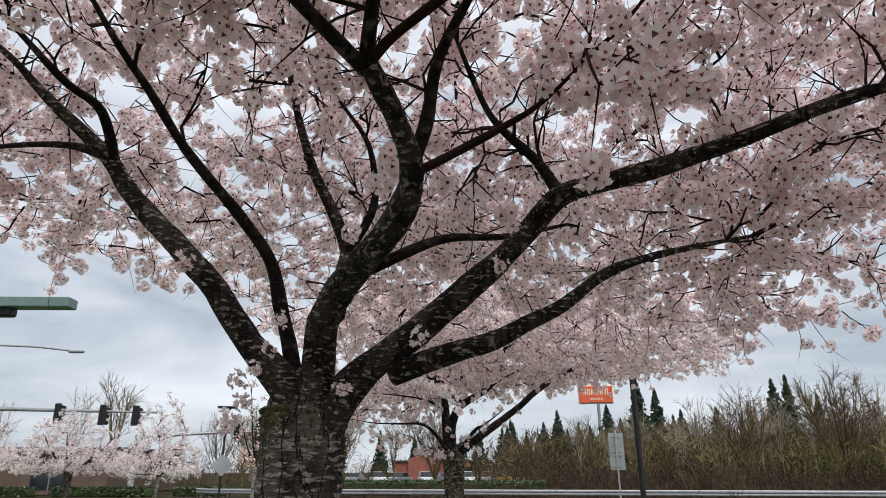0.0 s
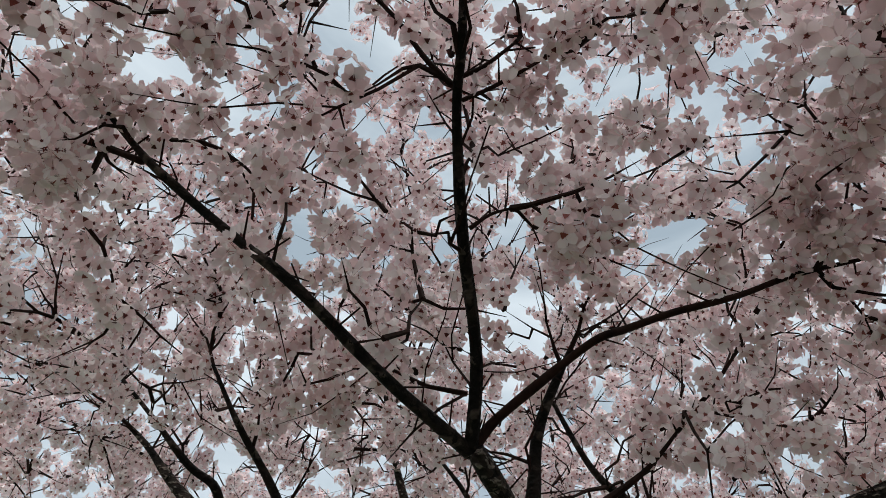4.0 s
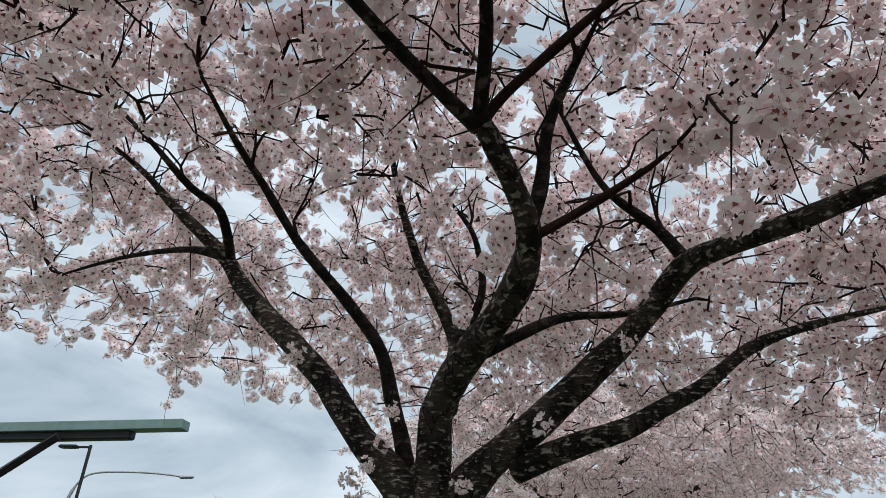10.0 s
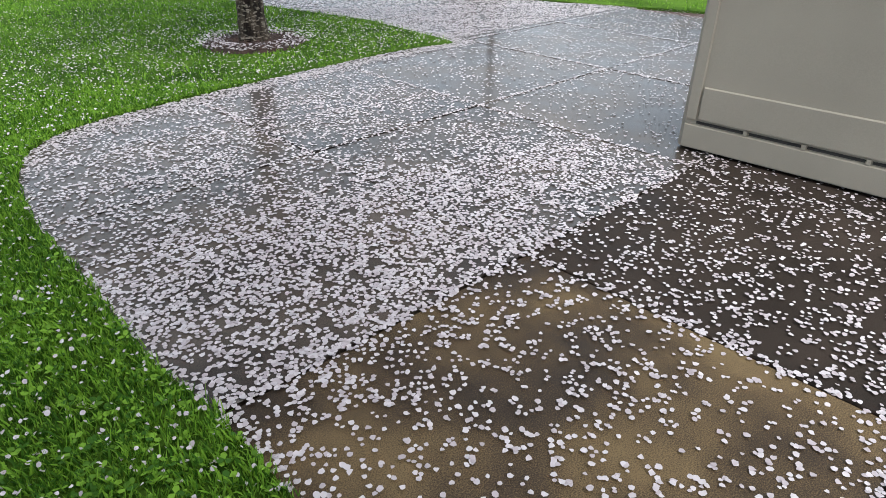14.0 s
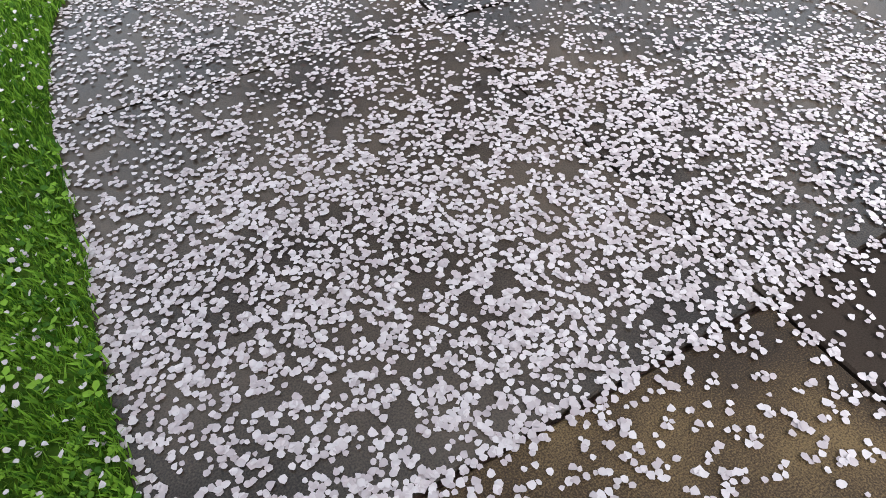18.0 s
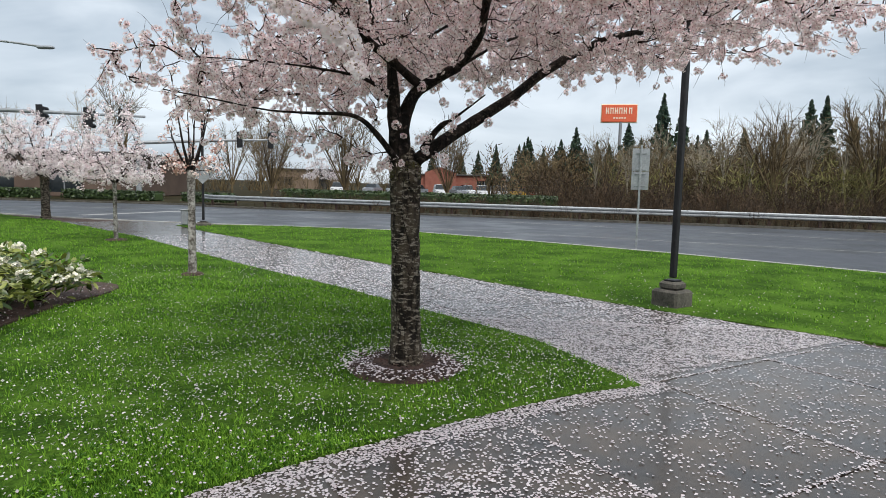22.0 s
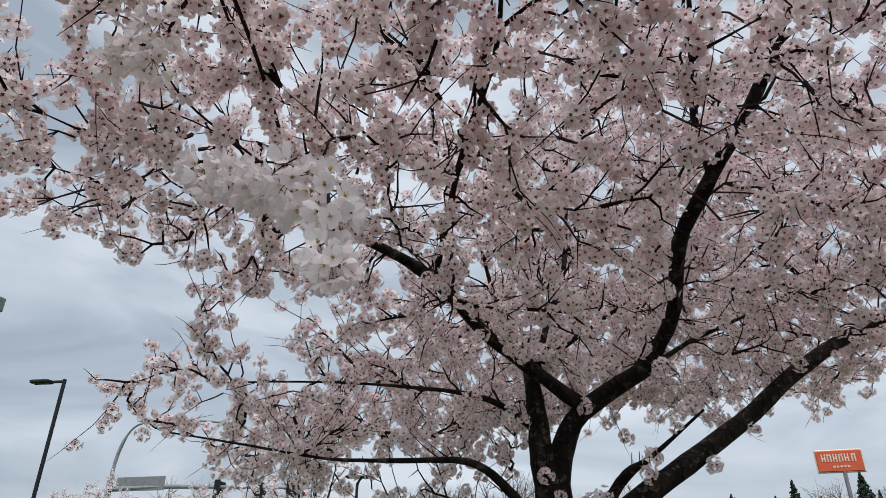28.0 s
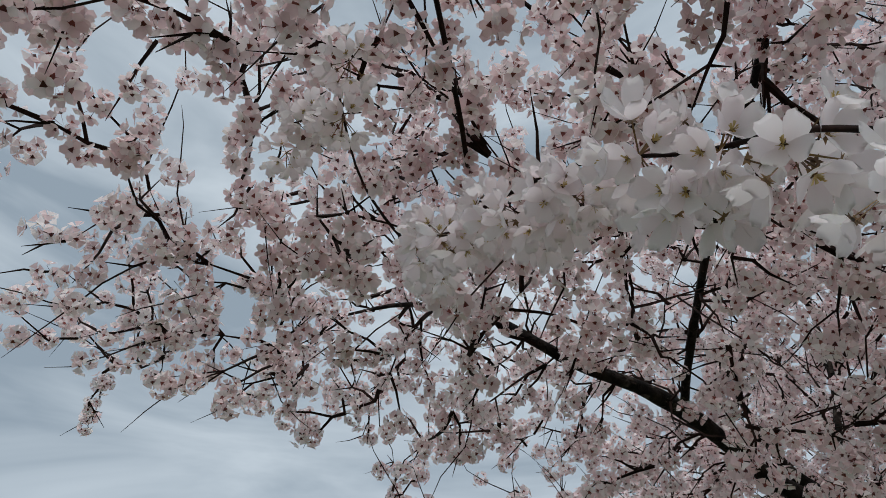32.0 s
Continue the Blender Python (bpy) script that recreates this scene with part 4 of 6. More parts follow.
limb(tree_b, (0.05, 9.21, 1.85, 0.085), (0.045, 9.22, 2.20, 0.078), (0.17, 9.25, 2.48, 0.066), (0.52, 9.24, 2.68, 0.054))
limb(tree_b, (0.52, 9.24, 2.68, 0.052), (0.68, 9.08, 2.89, 0.045), (0.75, 8.72, 3.11, 0.042), (0.90, 8.41, 3.27, 0.039), (1.11, 8.14, 3.48, 0.034), (1.22, 7.97, 3.68, 0.031), (1.41, 7.87, 3.88, 0.025), (1.64, 7.81, 4.14, 0.016))
limb(tree_b, (0.90, 8.41, 3.27, 0.023), (0.85, 8.05, 3.41, 0.020), (0.88, 7.88, 3.68, 0.016), (0.89, 7.74, 3.86, 0.013), (0.92, 7.60, 4.19, 0.007))
limb(tree_b, (0.17, 9.23, 2.52, 0.050), (-0.01, 9.07, 2.66, 0.045), (-0.19, 8.85, 2.80, 0.041), (-0.37, 8.51, 2.99, 0.038), (-0.49, 8.26, 3.05, 0.032), (-0.61, 8.12, 3.10, 0.029), (-0.80, 7.91, 3.25, 0.023), (-1.06, 7.76, 3.34, 0.014), (-1.37, 7.70, 3.38, 0.007))
limb(tree_b, (-0.36, 8.49, 3.02, 0.023), (-0.22, 8.20, 3.09, 0.020), (0.0, 7.75, 3.15, 0.017), (0.244, 7.322, 3.195, 0.014), (0.34, 7.05, 3.30, 0.010), (0.40, 6.85, 3.44, 0.006))
limb(tree_b, (-0.04, 9.14, 2.66, 0.030), (0.02, 9.24, 2.95, 0.026), (0.12, 9.34, 3.30, 0.022), (0.17, 9.30, 3.60, 0.017), (0.22, 9.20, 3.95, 0.012), (0.28, 9.05, 4.25, 0.007))
limb(tree_b, (0.01, 9.11, 2.73, 0.023), (0.26, 9.24, 2.93, 0.020), (0.48, 9.29, 3.08, 0.016), (0.81, 9.39, 3.28, 0.011))
limb(tree_b, (0.52, 9.24, 2.68, 0.023), (0.82, 9.51, 2.91, 0.018), (1.22, 9.74, 3.12, 0.014), (1.63, 9.96, 3.36, 0.009))
limb(tree_b, (-0.03, 9.14, 1.90, 0.040), (-0.18, 9.01, 2.10, 0.031), (-0.36, 8.94, 2.22, 0.025), (-0.64, 8.82, 2.22, 0.018), (-0.95, 8.69, 2.22, 0.012), (-1.33, 8.56, 2.28, 0.009), (-1.71, 8.43, 2.34, 0.007))
limb(tree_b, (-0.05, 9.15, 2.38, 0.028), (-0.26, 9.02, 2.53, 0.022), (-0.64, 8.89, 2.59, 0.014), (-1.11, 8.75, 2.62, 0.010), (-1.65, 8.61, 2.62, 0.007))
grow(tree_a, 5, 5200, mixed((dome((-0.15, 2.1), (3.2, 3.1, 2.7, 3.0, 3.0, 3.0, 3.4, 3.4), (2.45, 2.45, 2.6, 2.95, 3.0, 2.8, 2.55, 2.45), (4.0, 3.8, 3.7, 3.7, 3.9, 4.0, 4.0, 4.0), holes=0.0, core=0.0), 0.91), (dome((0.95, 0.95), (1.1,) * 8, (2.5,) * 8, (3.2,) * 8, core=0.0, holes=0.0), 0.09)),
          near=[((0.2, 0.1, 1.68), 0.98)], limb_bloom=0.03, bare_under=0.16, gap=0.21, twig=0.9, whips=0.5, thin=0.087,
          clear=[((0.2, 0.1, 1.68), 0.92), ((0.5, 0.8, 1.35), 0.8), ((-0.02, 6.4, 2.05), 1.2)])
grow(tree_b, 9, 5000, mixed((dome((0.1, 9.2), (4.0, 3.6, 3.2, 2.5, 2.2, 3.1, 3.3, 3.4), (3.15, 3.15, 3.1, 2.85, 2.3, 3.2, 3.05, 3.15), (4.3, 4.6, 4.5, 4.1, 3.5, 3.95, 4.0, 4.2), 1.9, 0.0, 0.5), 0.93), (dome((-0.45, 6.95), (0.8,) * 8, (2.95,) * 8, (3.6,) * 8, core=0.0, holes=0.0), 0.07)),
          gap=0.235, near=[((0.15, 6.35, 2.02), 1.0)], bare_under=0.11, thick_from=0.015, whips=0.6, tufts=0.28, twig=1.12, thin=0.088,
          clear=[((0.82, 4.5, 1.8), 1.2), ((0.88, 5.2, 1.78), 0.9), ((0.6, 5.85, 1.82), 0.7), ((0.2, 6.36, 2.05), 0.66), ((0.4, 6.1, 1.9), 0.6), ((0.08, 6.25, 1.98), 0.66),
                 ((-1.9, 8.3, 3.05), 0.3), ((-2.5, 8.8, 3.3), 0.4), ((-1.45, 7.9, 2.75), 0.25), ((-2.2, 7.85, 3.15), 0.35), ((-2.1, 8.05, 2.82), 0.34)])

# one bough of the far tree hangs out over the path, sleeved in blossom
limb(tree_b, (-0.80, 7.91, 3.25, 0.013), (-0.55, 7.40, 3.14, 0.011), (-0.28, 6.85, 3.00, 0.009), (-0.06, 6.33, 2.87, 0.007), (0.06, 5.80, 2.90, 0.005), (0.11, 5.50, 3.00, 0.004))
rng = np.random.default_rng(31)
sleeve = np.array([Vector((-0.05, 6.30, 2.875)).lerp(Vector((0.11, 5.50, 2.99)), k / 30) + Vector(rng.normal(size=3) * 0.028) for k in range(31)]
                  + [Vector((-0.62, 7.55, 3.18)).lerp(Vector((-0.08, 6.38, 2.89)), rng.random()) + Vector(rng.normal(size=3) * 0.05) for k in range(12)]) - np.array(tree_b["place"])
part("blossom", spread(MID_BUNCHES, rng.integers(0, 10, len(sleeve)), random_turns(rng, len(sleeve), 0.6, (0.8, 1.0)), sleeve, "blossom_sleeve", (PETAL, CALYX)), None, tree_b["ob"], "bough sleeved in pink blossom", kind="stuff")

# tufts of blossom that break from the old wood round the near tree's fork
crotch_tufts = np.array([(-0.40, 2.02, 1.83), (-0.44, 2.06, 1.90), (-0.37, 1.99, 1.92), (-0.42, 1.97, 1.77), (-0.34, 2.02, 1.98), (-0.10, 1.97, 1.86), (-0.30, 1.96, 2.06), (0.12, 1.93, 2.00), (-0.62, 1.96, 2.24), (0.36, 1.9, 2.2)]) - np.array(tree_a["place"])
part("blossom", spread(NEAR_BUNCHES, rng.integers(0, 12, 10), random_turns(rng, 10, 0.8, (0.5, 0.75)), crotch_tufts, "blossom_tufts", (PETAL, CALYX)), None, tree_a["ob"], "small tufts of pink blossom on the old wood", kind="stuff")
# thick sleeves of blossom on the bough ends above the first standing place
sleeves = []
for c, k, wide in (((-0.55, 0.50, 2.74), 16, (0.13, 0.06, 0.06)), ((0.62, 0.55, 2.62), 14, (0.12, 0.09, 0.05)), ((0.30, 0.62, 2.80), 7, (0.06, 0.05, 0.05)), ((-0.25, 0.80, 2.62), 8, (0.08, 0.06, 0.05)), ((0.72, 0.92, 2.60), 9, (0.12, 0.05, 0.05))):
    sleeves.append(np.array(c) + rng.normal(size=(k, 3)) * np.array(wide))
sleeves = np.concatenate(sleeves) - np.array(tree_a["place"])
part("blossom", spread(NEAR_BUNCHES, rng.integers(0, 12, len(sleeves)), random_turns(rng, len(sleeves), 0.8, (0.9, 1.15)), sleeves, "blossom_sleeves", (PETAL, CALYX)), None, tree_a["ob"], "bough ends sleeved in pale blossom", kind="stuff")
# a blossoming twig that hangs close to the camera's way, and the bough it belongs to
limb(tree_b, (-0.82, 7.90, 3.26, 0.011), (-0.66, 7.40, 2.98, 0.008), (-0.46, 7.00, 2.74, 0.006), (-0.24, 6.80, 2.575, 0.005), (-0.06, 6.73, 2.50, 0.004), (0.06, 6.72, 2.43, 0.0035), (0.13, 6.63, 2.32, 0.003), (0.17, 6.585, 2.245, 0.002))
rng = np.random.default_rng(77)
spray = np.array([(0.178, 6.578, 2.205), (0.150, 6.592, 2.222), (0.188, 6.562, 2.190), (0.120, 6.645, 2.330), (0.075, 6.70, 2.405), (0.045, 6.705, 2.385), (0.015, 6.69, 2.435), (-0.035, 6.715, 2.455), (-0.08, 6.73, 2.47), (-0.13, 6.75, 2.485),
                  (-0.18, 6.765, 2.52), (-0.235, 6.78, 2.54), (-0.29, 6.81, 2.585), (-0.35, 6.86, 2.63), (-0.39, 6.95, 2.68), (-0.46, 7.02, 2.74), (-0.50, 7.12, 2.79), (-0.58, 7.24, 2.87), (-0.63, 7.38, 2.96), (-0.72, 7.56, 3.05),
                  (-0.42, 6.72, 2.86), (-0.50, 6.70, 2.92), (-0.36, 6.66, 2.90), (-0.62, 6.76, 2.95)]) - np.array(tree_b["place"])
part("blossom", spread([spray_bunch(s, 11) for s in range(6)], rng.integers(0, 6, len(spray)), random_turns(rng, len(spray), 0.5, (0.92, 1.08)) * np.where(np.arange(len(spray)) < 3, 0.78, 1.0)[:, None, None], spray, "blossom_spray", [PETAL_WHITE, CALYX_OLIVE, STAMEN]), None, tree_b["ob"], "white blossom spray on a drooping twig", kind="stuff")
# one open flower stands up from the tip of the twig
lone = full_flower(np.random.default_rng(5), 0.019, 0.35, 0.03)
facing = np.array(Vector((0.15, -0.75, -0.45)).to_track_quat("Z", "Y").to_matrix())
part("blossom", triangles("open_flower", lone[0] @ facing.T + np.array((0.180, 6.556, 2.250)) - np.array(tree_b["place"]), lone[1], [PETAL_WHITE, CALYX, STAMEN], lone[2]), None, tree_b["ob"], "single open white flower at the twig's tip", kind="stuff")
limb(tree_b, (-0.84, 7.90, 3.28, 0.009), (-0.72, 7.35, 3.12, 0.007), (-0.58, 6.95, 2.98, 0.005), (-0.40, 6.66, 2.90, 0.003))

# ---- the smaller trees along the path ----


def young_cherry(place, girth, fork, crown, label, count, mats, seed, bare=0.0, reach=1.3, white=False, skin=None):
    """A young tree: slim trunk, four to six limbs, crown of blossom."""
    rng = np.random.default_rng(seed)
    t = cherry("cherry_tree", place, label, girth, fork, skin=skin)
    for k in range(6):
        a = k * 1.05 + rng.uniform(-0.3, 0.3)
        e = Vector((math.cos(a), math.sin(a), 0))
        o = Vector((place[0], place[1], 0))
        h = crown[0] + (crown[1] - crown[0]) * rng.uniform(0.3, 0.68)
        q = [o + Vector((0, 0, fork)), o + e * reach * 0.3 + Vector((0, 0, fork * 0.6 + h * 0.4)), o + e * reach * 0.6 + Vector((0, 0, h))]
        limb(t, *[(*p, r) for p, r in zip(q, (girth * 0.26, girth * 0.15, girth * 0.04))])
    grow(t, seed, count, dome(place, (reach,) * 8, (crown[0],) * 8, (crown[1],) * 8, 2.0, holes=0.15), gap=0.24, thin=0.13, limb_bloom=0.0, spacing=0.13, shoots=0.2, reach=(0.15, 0.4), bunches=FAR_PUFFS, mats=mats, size=(0.9, 1.4), bare=bare, twig=1.6,
         label="white blossom" if white else "pale pink blossom")
    return t


young_cherry((-15.6, 26.4), 0.30, 1.55, (1.75, 4.1), "cherry tree in pale pink bloom near the road corner", 420, [PETAL_FAR], 21, reach=2.6, skin=BARK_DARK)
young_cherry((-22.6, 28.3), 0.34, 1.7, (1.9, 4.7), "broad cherry tree in pale pink bloom beside the shrub bed", 480, [PETAL_FAR], 22, reach=3.3, skin=BARK_DARK)
young_cherry((-8.7, 19.4), 0.10, 1.45, (1.6, 3.8), "young cherry tree in white bloom on the lawn", 330, [PETAL_FAR], 23, reach=1.18, white=True, skin=LICHEN)
young_cherry((-4.2, 14.15), 0.13, 1.7, (1.8, 4.1), "slim young tree with sparse blossom and lichen-grey trunk", 60, [PETAL_RUSSET], 24, bare=0.6, reach=0.6, skin=LICHEN)

# ---- bike locker ----
locker = thing("bike_locker", (2.93, 5.66, 0), "beige moulded plastic bike locker on the wet paving", "bike locker", turn=-54.4)
LONG, DEEP, TALL = 1.95, 1.05, 1.17


def ring(x0, x1, y0, y1, z, c):
    return [(x1, y0 + c, z), (x1, y1 - c, z), (x1 - c, y1, z), (x0 + c, y1, z), (x0, y1 - c, z), (x0, y0 + c, z), (x0 + c, y0, z), (x1 - c, y0, z)]


def rings(rows):
    s, n = Shape(), 8
    faces = [(i * n + j, i * n + (j + 1) % n, (i + 1) * n + (j + 1) % n, (i + 1) * n + j) for i in range(len(rows) - 1) for j in range(n)]
    faces += [tuple(reversed(range(n))), tuple((len(rows) - 1) * n + j for j in range(n))]
    return s.add([p for r in rows for p in r], faces)


def batter(z):
    return 0.015 * z / TALL


part("body", rings([ring(batter(z), LONG - batter(z), batter(z), DEEP - batter(z), z, 0.03) for z in (0.015, 0.15, 0.6, TALL)]), BEIGE, locker)
part("lid", rings([ring(0.035 + i, LONG - 0.035 - i, 0.035 + i, DEEP - 0.035 - i, z, 0.05) for i, z in ((0.0, TALL - 0.01), (0.0, TALL + 0.03), (0.012, TALL + 0.045), (0.03, TALL + 0.05), (0.045, TALL + 0.085), (0.075, TALL + 0.10))]), BEIGE, locker, "rounded beige lid")


def on_front(x0, x1, z0, z1, proud, back=0.02, slant=0.004):
    """A raised strip on the sloping front."""
    v = []
    for y, i in ((back, 0), (-proud, slant)):
        for x, z in ((x0 + i, z0 + i), (x1 - i, z0 + i), (x1 - i, z1 - i), (x0 + i, z1 - i)):
            v.append((x, batter(z) + y, z))
    return Shape().add(v, [(4, 5, 6, 7), (0, 1, 5, 4), (1, 2, 6, 5), (2, 3, 7, 6), (3, 0, 4, 7)])


part("panel_frame", on_front(0.035, LONG - 0.035, 1.04, TALL - 0.005, 0.017, slant=0.007), BEIGE, locker)
part("panel_frame", on_front(0.035, 0.105, 0.19, 1.04, 0.017, slant=0.007), BEIGE, locker)
part("panel_frame", on_front(LONG - 0.105, LONG - 0.035, 0.19, 1.04, 0.017, slant=0.007), BEIGE, locker)
part("panel_frame", on_front(0.105, LONG - 0.105, 0.19, 0.395, 0.017, slant=0.012), BEIGE, locker)
part("skirt", on_front(0.035, LONG - 0.035, 0.02, 0.165, 0.022, slant=0.007), BEIGE, locker)
# raised near-black strips stand for the slots; the shade inside is their colour
for k in range(6):
    part("vent_slot", on_front(0.10 + k * 0.312, 0.10 + k * 0.312 + 0.285, 0.166, 0.188, 0.006), SHADE_GAP, locker, "dark strip for a shaded vent slot")
for k in range(5):
    part("slot_web", on_front(0.386 + k * 0.312, 0.411 + k * 0.312, 0.16, 0.195, 0.017), BEIGE, locker)
for k, (w, h) in enumerate(((0.05, 0.05), (0.05, 0.065), (0.05, 0.05), (0.02, 0.08), (0.05, 0.05), (0.035, 0.014), (0.05, 0.05), (0.05, 0.05), (0.035, 0.08), (0.05, 0.05))):
    part("relief_mark", on_front(1.16 + k * 0.062, 1.16 + k * 0.062 + w, 0.255, 0.255 + h, 0.021), BEIGE, locker, "small raised moulding")
part("crack", on_front(1.180, 1.188, 0.022, 0.075, 0.0235), SHADE_GAP, locker, "dark crack")
part("plinth", Shape().box((LONG / 2, DEEP / 2, 0.012), (LONG - 0.06, DEEP - 0.06, 0.02)), SHADE_GAP, locker)

# ---- lamp post, signs, signals ----


def lamp_post(place, tall, label, arm, base, turn=0.0, sign=False):
    ob = thing("lamp_post", (*place, 0), label, "lamp post", "lamp posts", turn)
    part("footing", Shape().box((0, 0, base[1] * 0.34 - 0.03), (base[0], base[0], base[1] * 0.68 + 0.06), 0.03), FOOTING, ob, "dark weathered square footing")
    part("footing_cap", Shape().box((0, 0, base[1] * 0.84), (base[0] * 0.68, base[0] * 0.68, base[1] * 0.32), 0.03), FOOTING, ob, "smaller stained upper block")
    part("base_plate", Shape().box((0, 0, base[1] + 0.012), (base[0] * 0.42, base[0] * 0.42, 0.024), 0.006), BLACK_METAL, ob)
    part("pole", Shape().box((0, 0, (tall + base[1]) / 2 + 0.05), (0.084, 0.084, tall - base[1]), 0.012), BLACK_METAL, ob)
    if arm:
        part("arm", Shape().box((-0.32, 0, tall - 0.02), (0.55, 0.07, 0.07), 0.01), BLACK_METAL, ob)
        part("lamp_head", Shape().box((-0.72, 0, tall - 0.01), (0.6, 0.3, 0.1), 0.03), BLACK_METAL, ob)
    else:
        part("arm", Shape().tube([(0, 0, tall), (0.05, 0, tall + 0.12), (0.12, 0, tall + 0.2)], [0.05, 0.04, 0.03], 8), BLACK_METAL, ob)
        part("lamp_head", Shape().box((0, 0, tall + 0.24), (0.75, 0.4, 0.07), 0.02), BLACK_METAL, ob)
    if sign:
        part("sign_plate", Shape().add([(-0.4, -0.1, 1.85), (0, -0.1, 1.45), (0.4, -0.1, 1.85), (0, -0.1, 2.25), (-0.4, -0.085, 1.85), (0, -0.085, 1.45), (0.4, -0.085, 1.85), (0, -0.085, 2.25)],
             [(0, 1, 2, 3), (7, 6, 5, 4), (0, 4, 5, 1), (1, 5, 6, 2), (2, 6, 7, 3), (3, 7, 4, 0)]), GALV, ob, "bare metal back of a diamond sign")
    return ob


lamp_post((3.50, 12.86), 4.25, "black square lamp post on a weathered concrete footing by the path", True, (0.42, 0.36), 40)
lamp_post((-9.05, 25.3), 3.75, "black lamp post with a flat head at the road corner", False, (0.5, 0.14), 20, sign=True)
lamp_post((-15.48, 19.28), 6.15, "tall black lamp post with a side arm", True, (0.55, 0.3), 10)

post = thing("road_sign", (5.02, 21.6, 0), "road sign seen from its bare metal back", "road sign", turn=-14)
part("post", Shape().box((0, 0, 1.35), (0.055, 0.055, 3.0), 0.006), GALV, post)
part("upper_plate", Shape().box((0, 0.035, 2.45), (0.46, 0.012, 0.62), 0.004), GALV, post)
part("lower_plate", Shape().box((0, 0.035, 1.88), (0.46, 0.012, 0.5), 0.004), GALV, post)
for z in (2.62, 2.18, 2.06, 1.72):
    part("bracket", Shape().box((0, 0.018, z), (0.3, 0.03, 0.03), 0.004), GREY_METAL, post)

bill = thing("billboard_sign", (20.9, 104.5, -0.1), "orange roadside sign with cream lettering on a tall pole", "sign", turn=-8)
part("pole", Shape().tube([(0.3, 0, 0), (0.3, 0, 11.9)], [0.28, 0.24], 10), GREY_METAL, bill)
part("panel", Shape().box((0, 0, 13.1), (5.3, 0.5, 2.7), 0.12), ORANGE, bill)
part("rim", Shape().box((0, 0.02, 13.1), (5.5, 0.35, 2.9), 0.1), CREAM, bill)
for k in range(6):
    s = Shape()
    x = -1.75 + k * 0.66 + (0.12 if k > 4 else 0)
    s.box((x - 0.17, -0.27, 13.5), (0.14, 0.05, 0.95)).box((x + 0.17, -0.27, 13.5), (0.14, 0.05, 0.95)).box((x, -0.272, 13.85 if k % 2 else 13.45), (0.36, 0.05, 0.16))
    part("letter_mark", s, CREAM, bill, "cream block mark")
for k in range(5):
    part("small_mark", Shape().box((-0.7 + k * 0.4, -0.27, 12.4), (0.26, 0.05, 0.22)), CREAM, bill, "small cream block mark")

mast = thing("traffic_signal", (-30.2, 36.2, -0.1), "galvanised traffic signal mast with three dark signal heads", "traffic signal")
part("pole", Shape().tube([(0, 0, 0), (0, 0, 3), (0.02, 0, 5.5)], [0.24, 0.2, 0.17], 12), GALV, mast)
part("mast_arm", Shape().tube([(0, 0, 5.05), (4, 0.1, 5.12), (13.0, 0.3, 4.88)], [0.15, 0.12, 0.06], 10), GALV, mast)
part("lamp_arm", Shape().tube([Vector(p) for p in smooth_line([(0.02, 0, 5.5), (0.15, 0, 7.0), (0.7, 0.05, 8.3), (1.9, 0.1, 8.75), (5.0, 0.3, 8.7), (7.3, 0.4, 8.45)], 4)], [0.1] * 7 + [0.06] * 14, 8), GALV, mast)
part("lamp_head", Shape().box((7.6, 0.42, 8.4), (0.9, 0.32, 0.16), 0.06), GALV, mast)
part("name_plate", Shape().box((2.2, 0.0, 5.3), (3.4, 0.05, 0.75), 0.01), GREY_METAL, mast, "plain back of a street name plate")


def signal_head(parent, x, y, z):
    h = part("signal_head", Shape().box((x, y, z), (0.28, 0.26, 0.95), 0.05), BLACK_METAL, parent)
    part("back_plate", Shape().box((x, y - 0.19, z), (0.38, 0.03, 1.1), 0.02), BLACK_METAL, h)
    for k in range(3):
        part("visor", Shape().tube([(x, y + 0.15, z + 0.36 - 0.36 * k), (x, y + 0.4, z + 0.34 - 0.36 * k)], [0.12, 0.13], 10), BLACK_METAL, h)


for x, z in ((7.4, 4.85), (10.0, 4.74), (11.9, 4.70)):
    signal_head(mast, x, 0.2, z)
mast2 = thing("traffic_signal", (-23.2, 46.5, 0), "far galvanised traffic signal mast with two signal heads", "traffic signal", turn=8)
part("pole", Shape().tube([(0, 0, 0), (0, 0, 4.1)], [0.2, 0.14], 10), GALV, mast2)
part("mast_arm", Shape().tube([(0, 0, 3.95), (5, 0, 4.25), (9.2, 0, 4.4)], [0.13, 0.1, 0.06], 8), GALV, mast2)
for x in (6.9, 9.0):
    signal_head(mast2, x, 0, 4.35)

box = thing("utility_box", (-9.45, 24.7, 0), "small grey utility box beside the lamp post", "utility box", turn=35)
part("cabinet", Shape().box((0, 0, 0.3), (0.22, 0.2, 0.5), 0.03, top=0.9), GREY_METAL, box)
part("cover", Shape().box((0.01, 0, 0.56), (0.25, 0.23, 0.05), 0.02), GREY_METAL, box)
box2 = thing("utility_cabinet", (-27.5, 30.4, 0), "pale metal utility cabinet near the road", "utility cabinet", turn=10)
part("cabinet", Shape().box((0, 0, 0.62), (1.1, 0.7, 1.25), 0.04), GALV, box2)
part("door", Shape().box((0, -0.36, 0.6), (0.95, 0.03, 1.05), 0.01), GALV, box2)

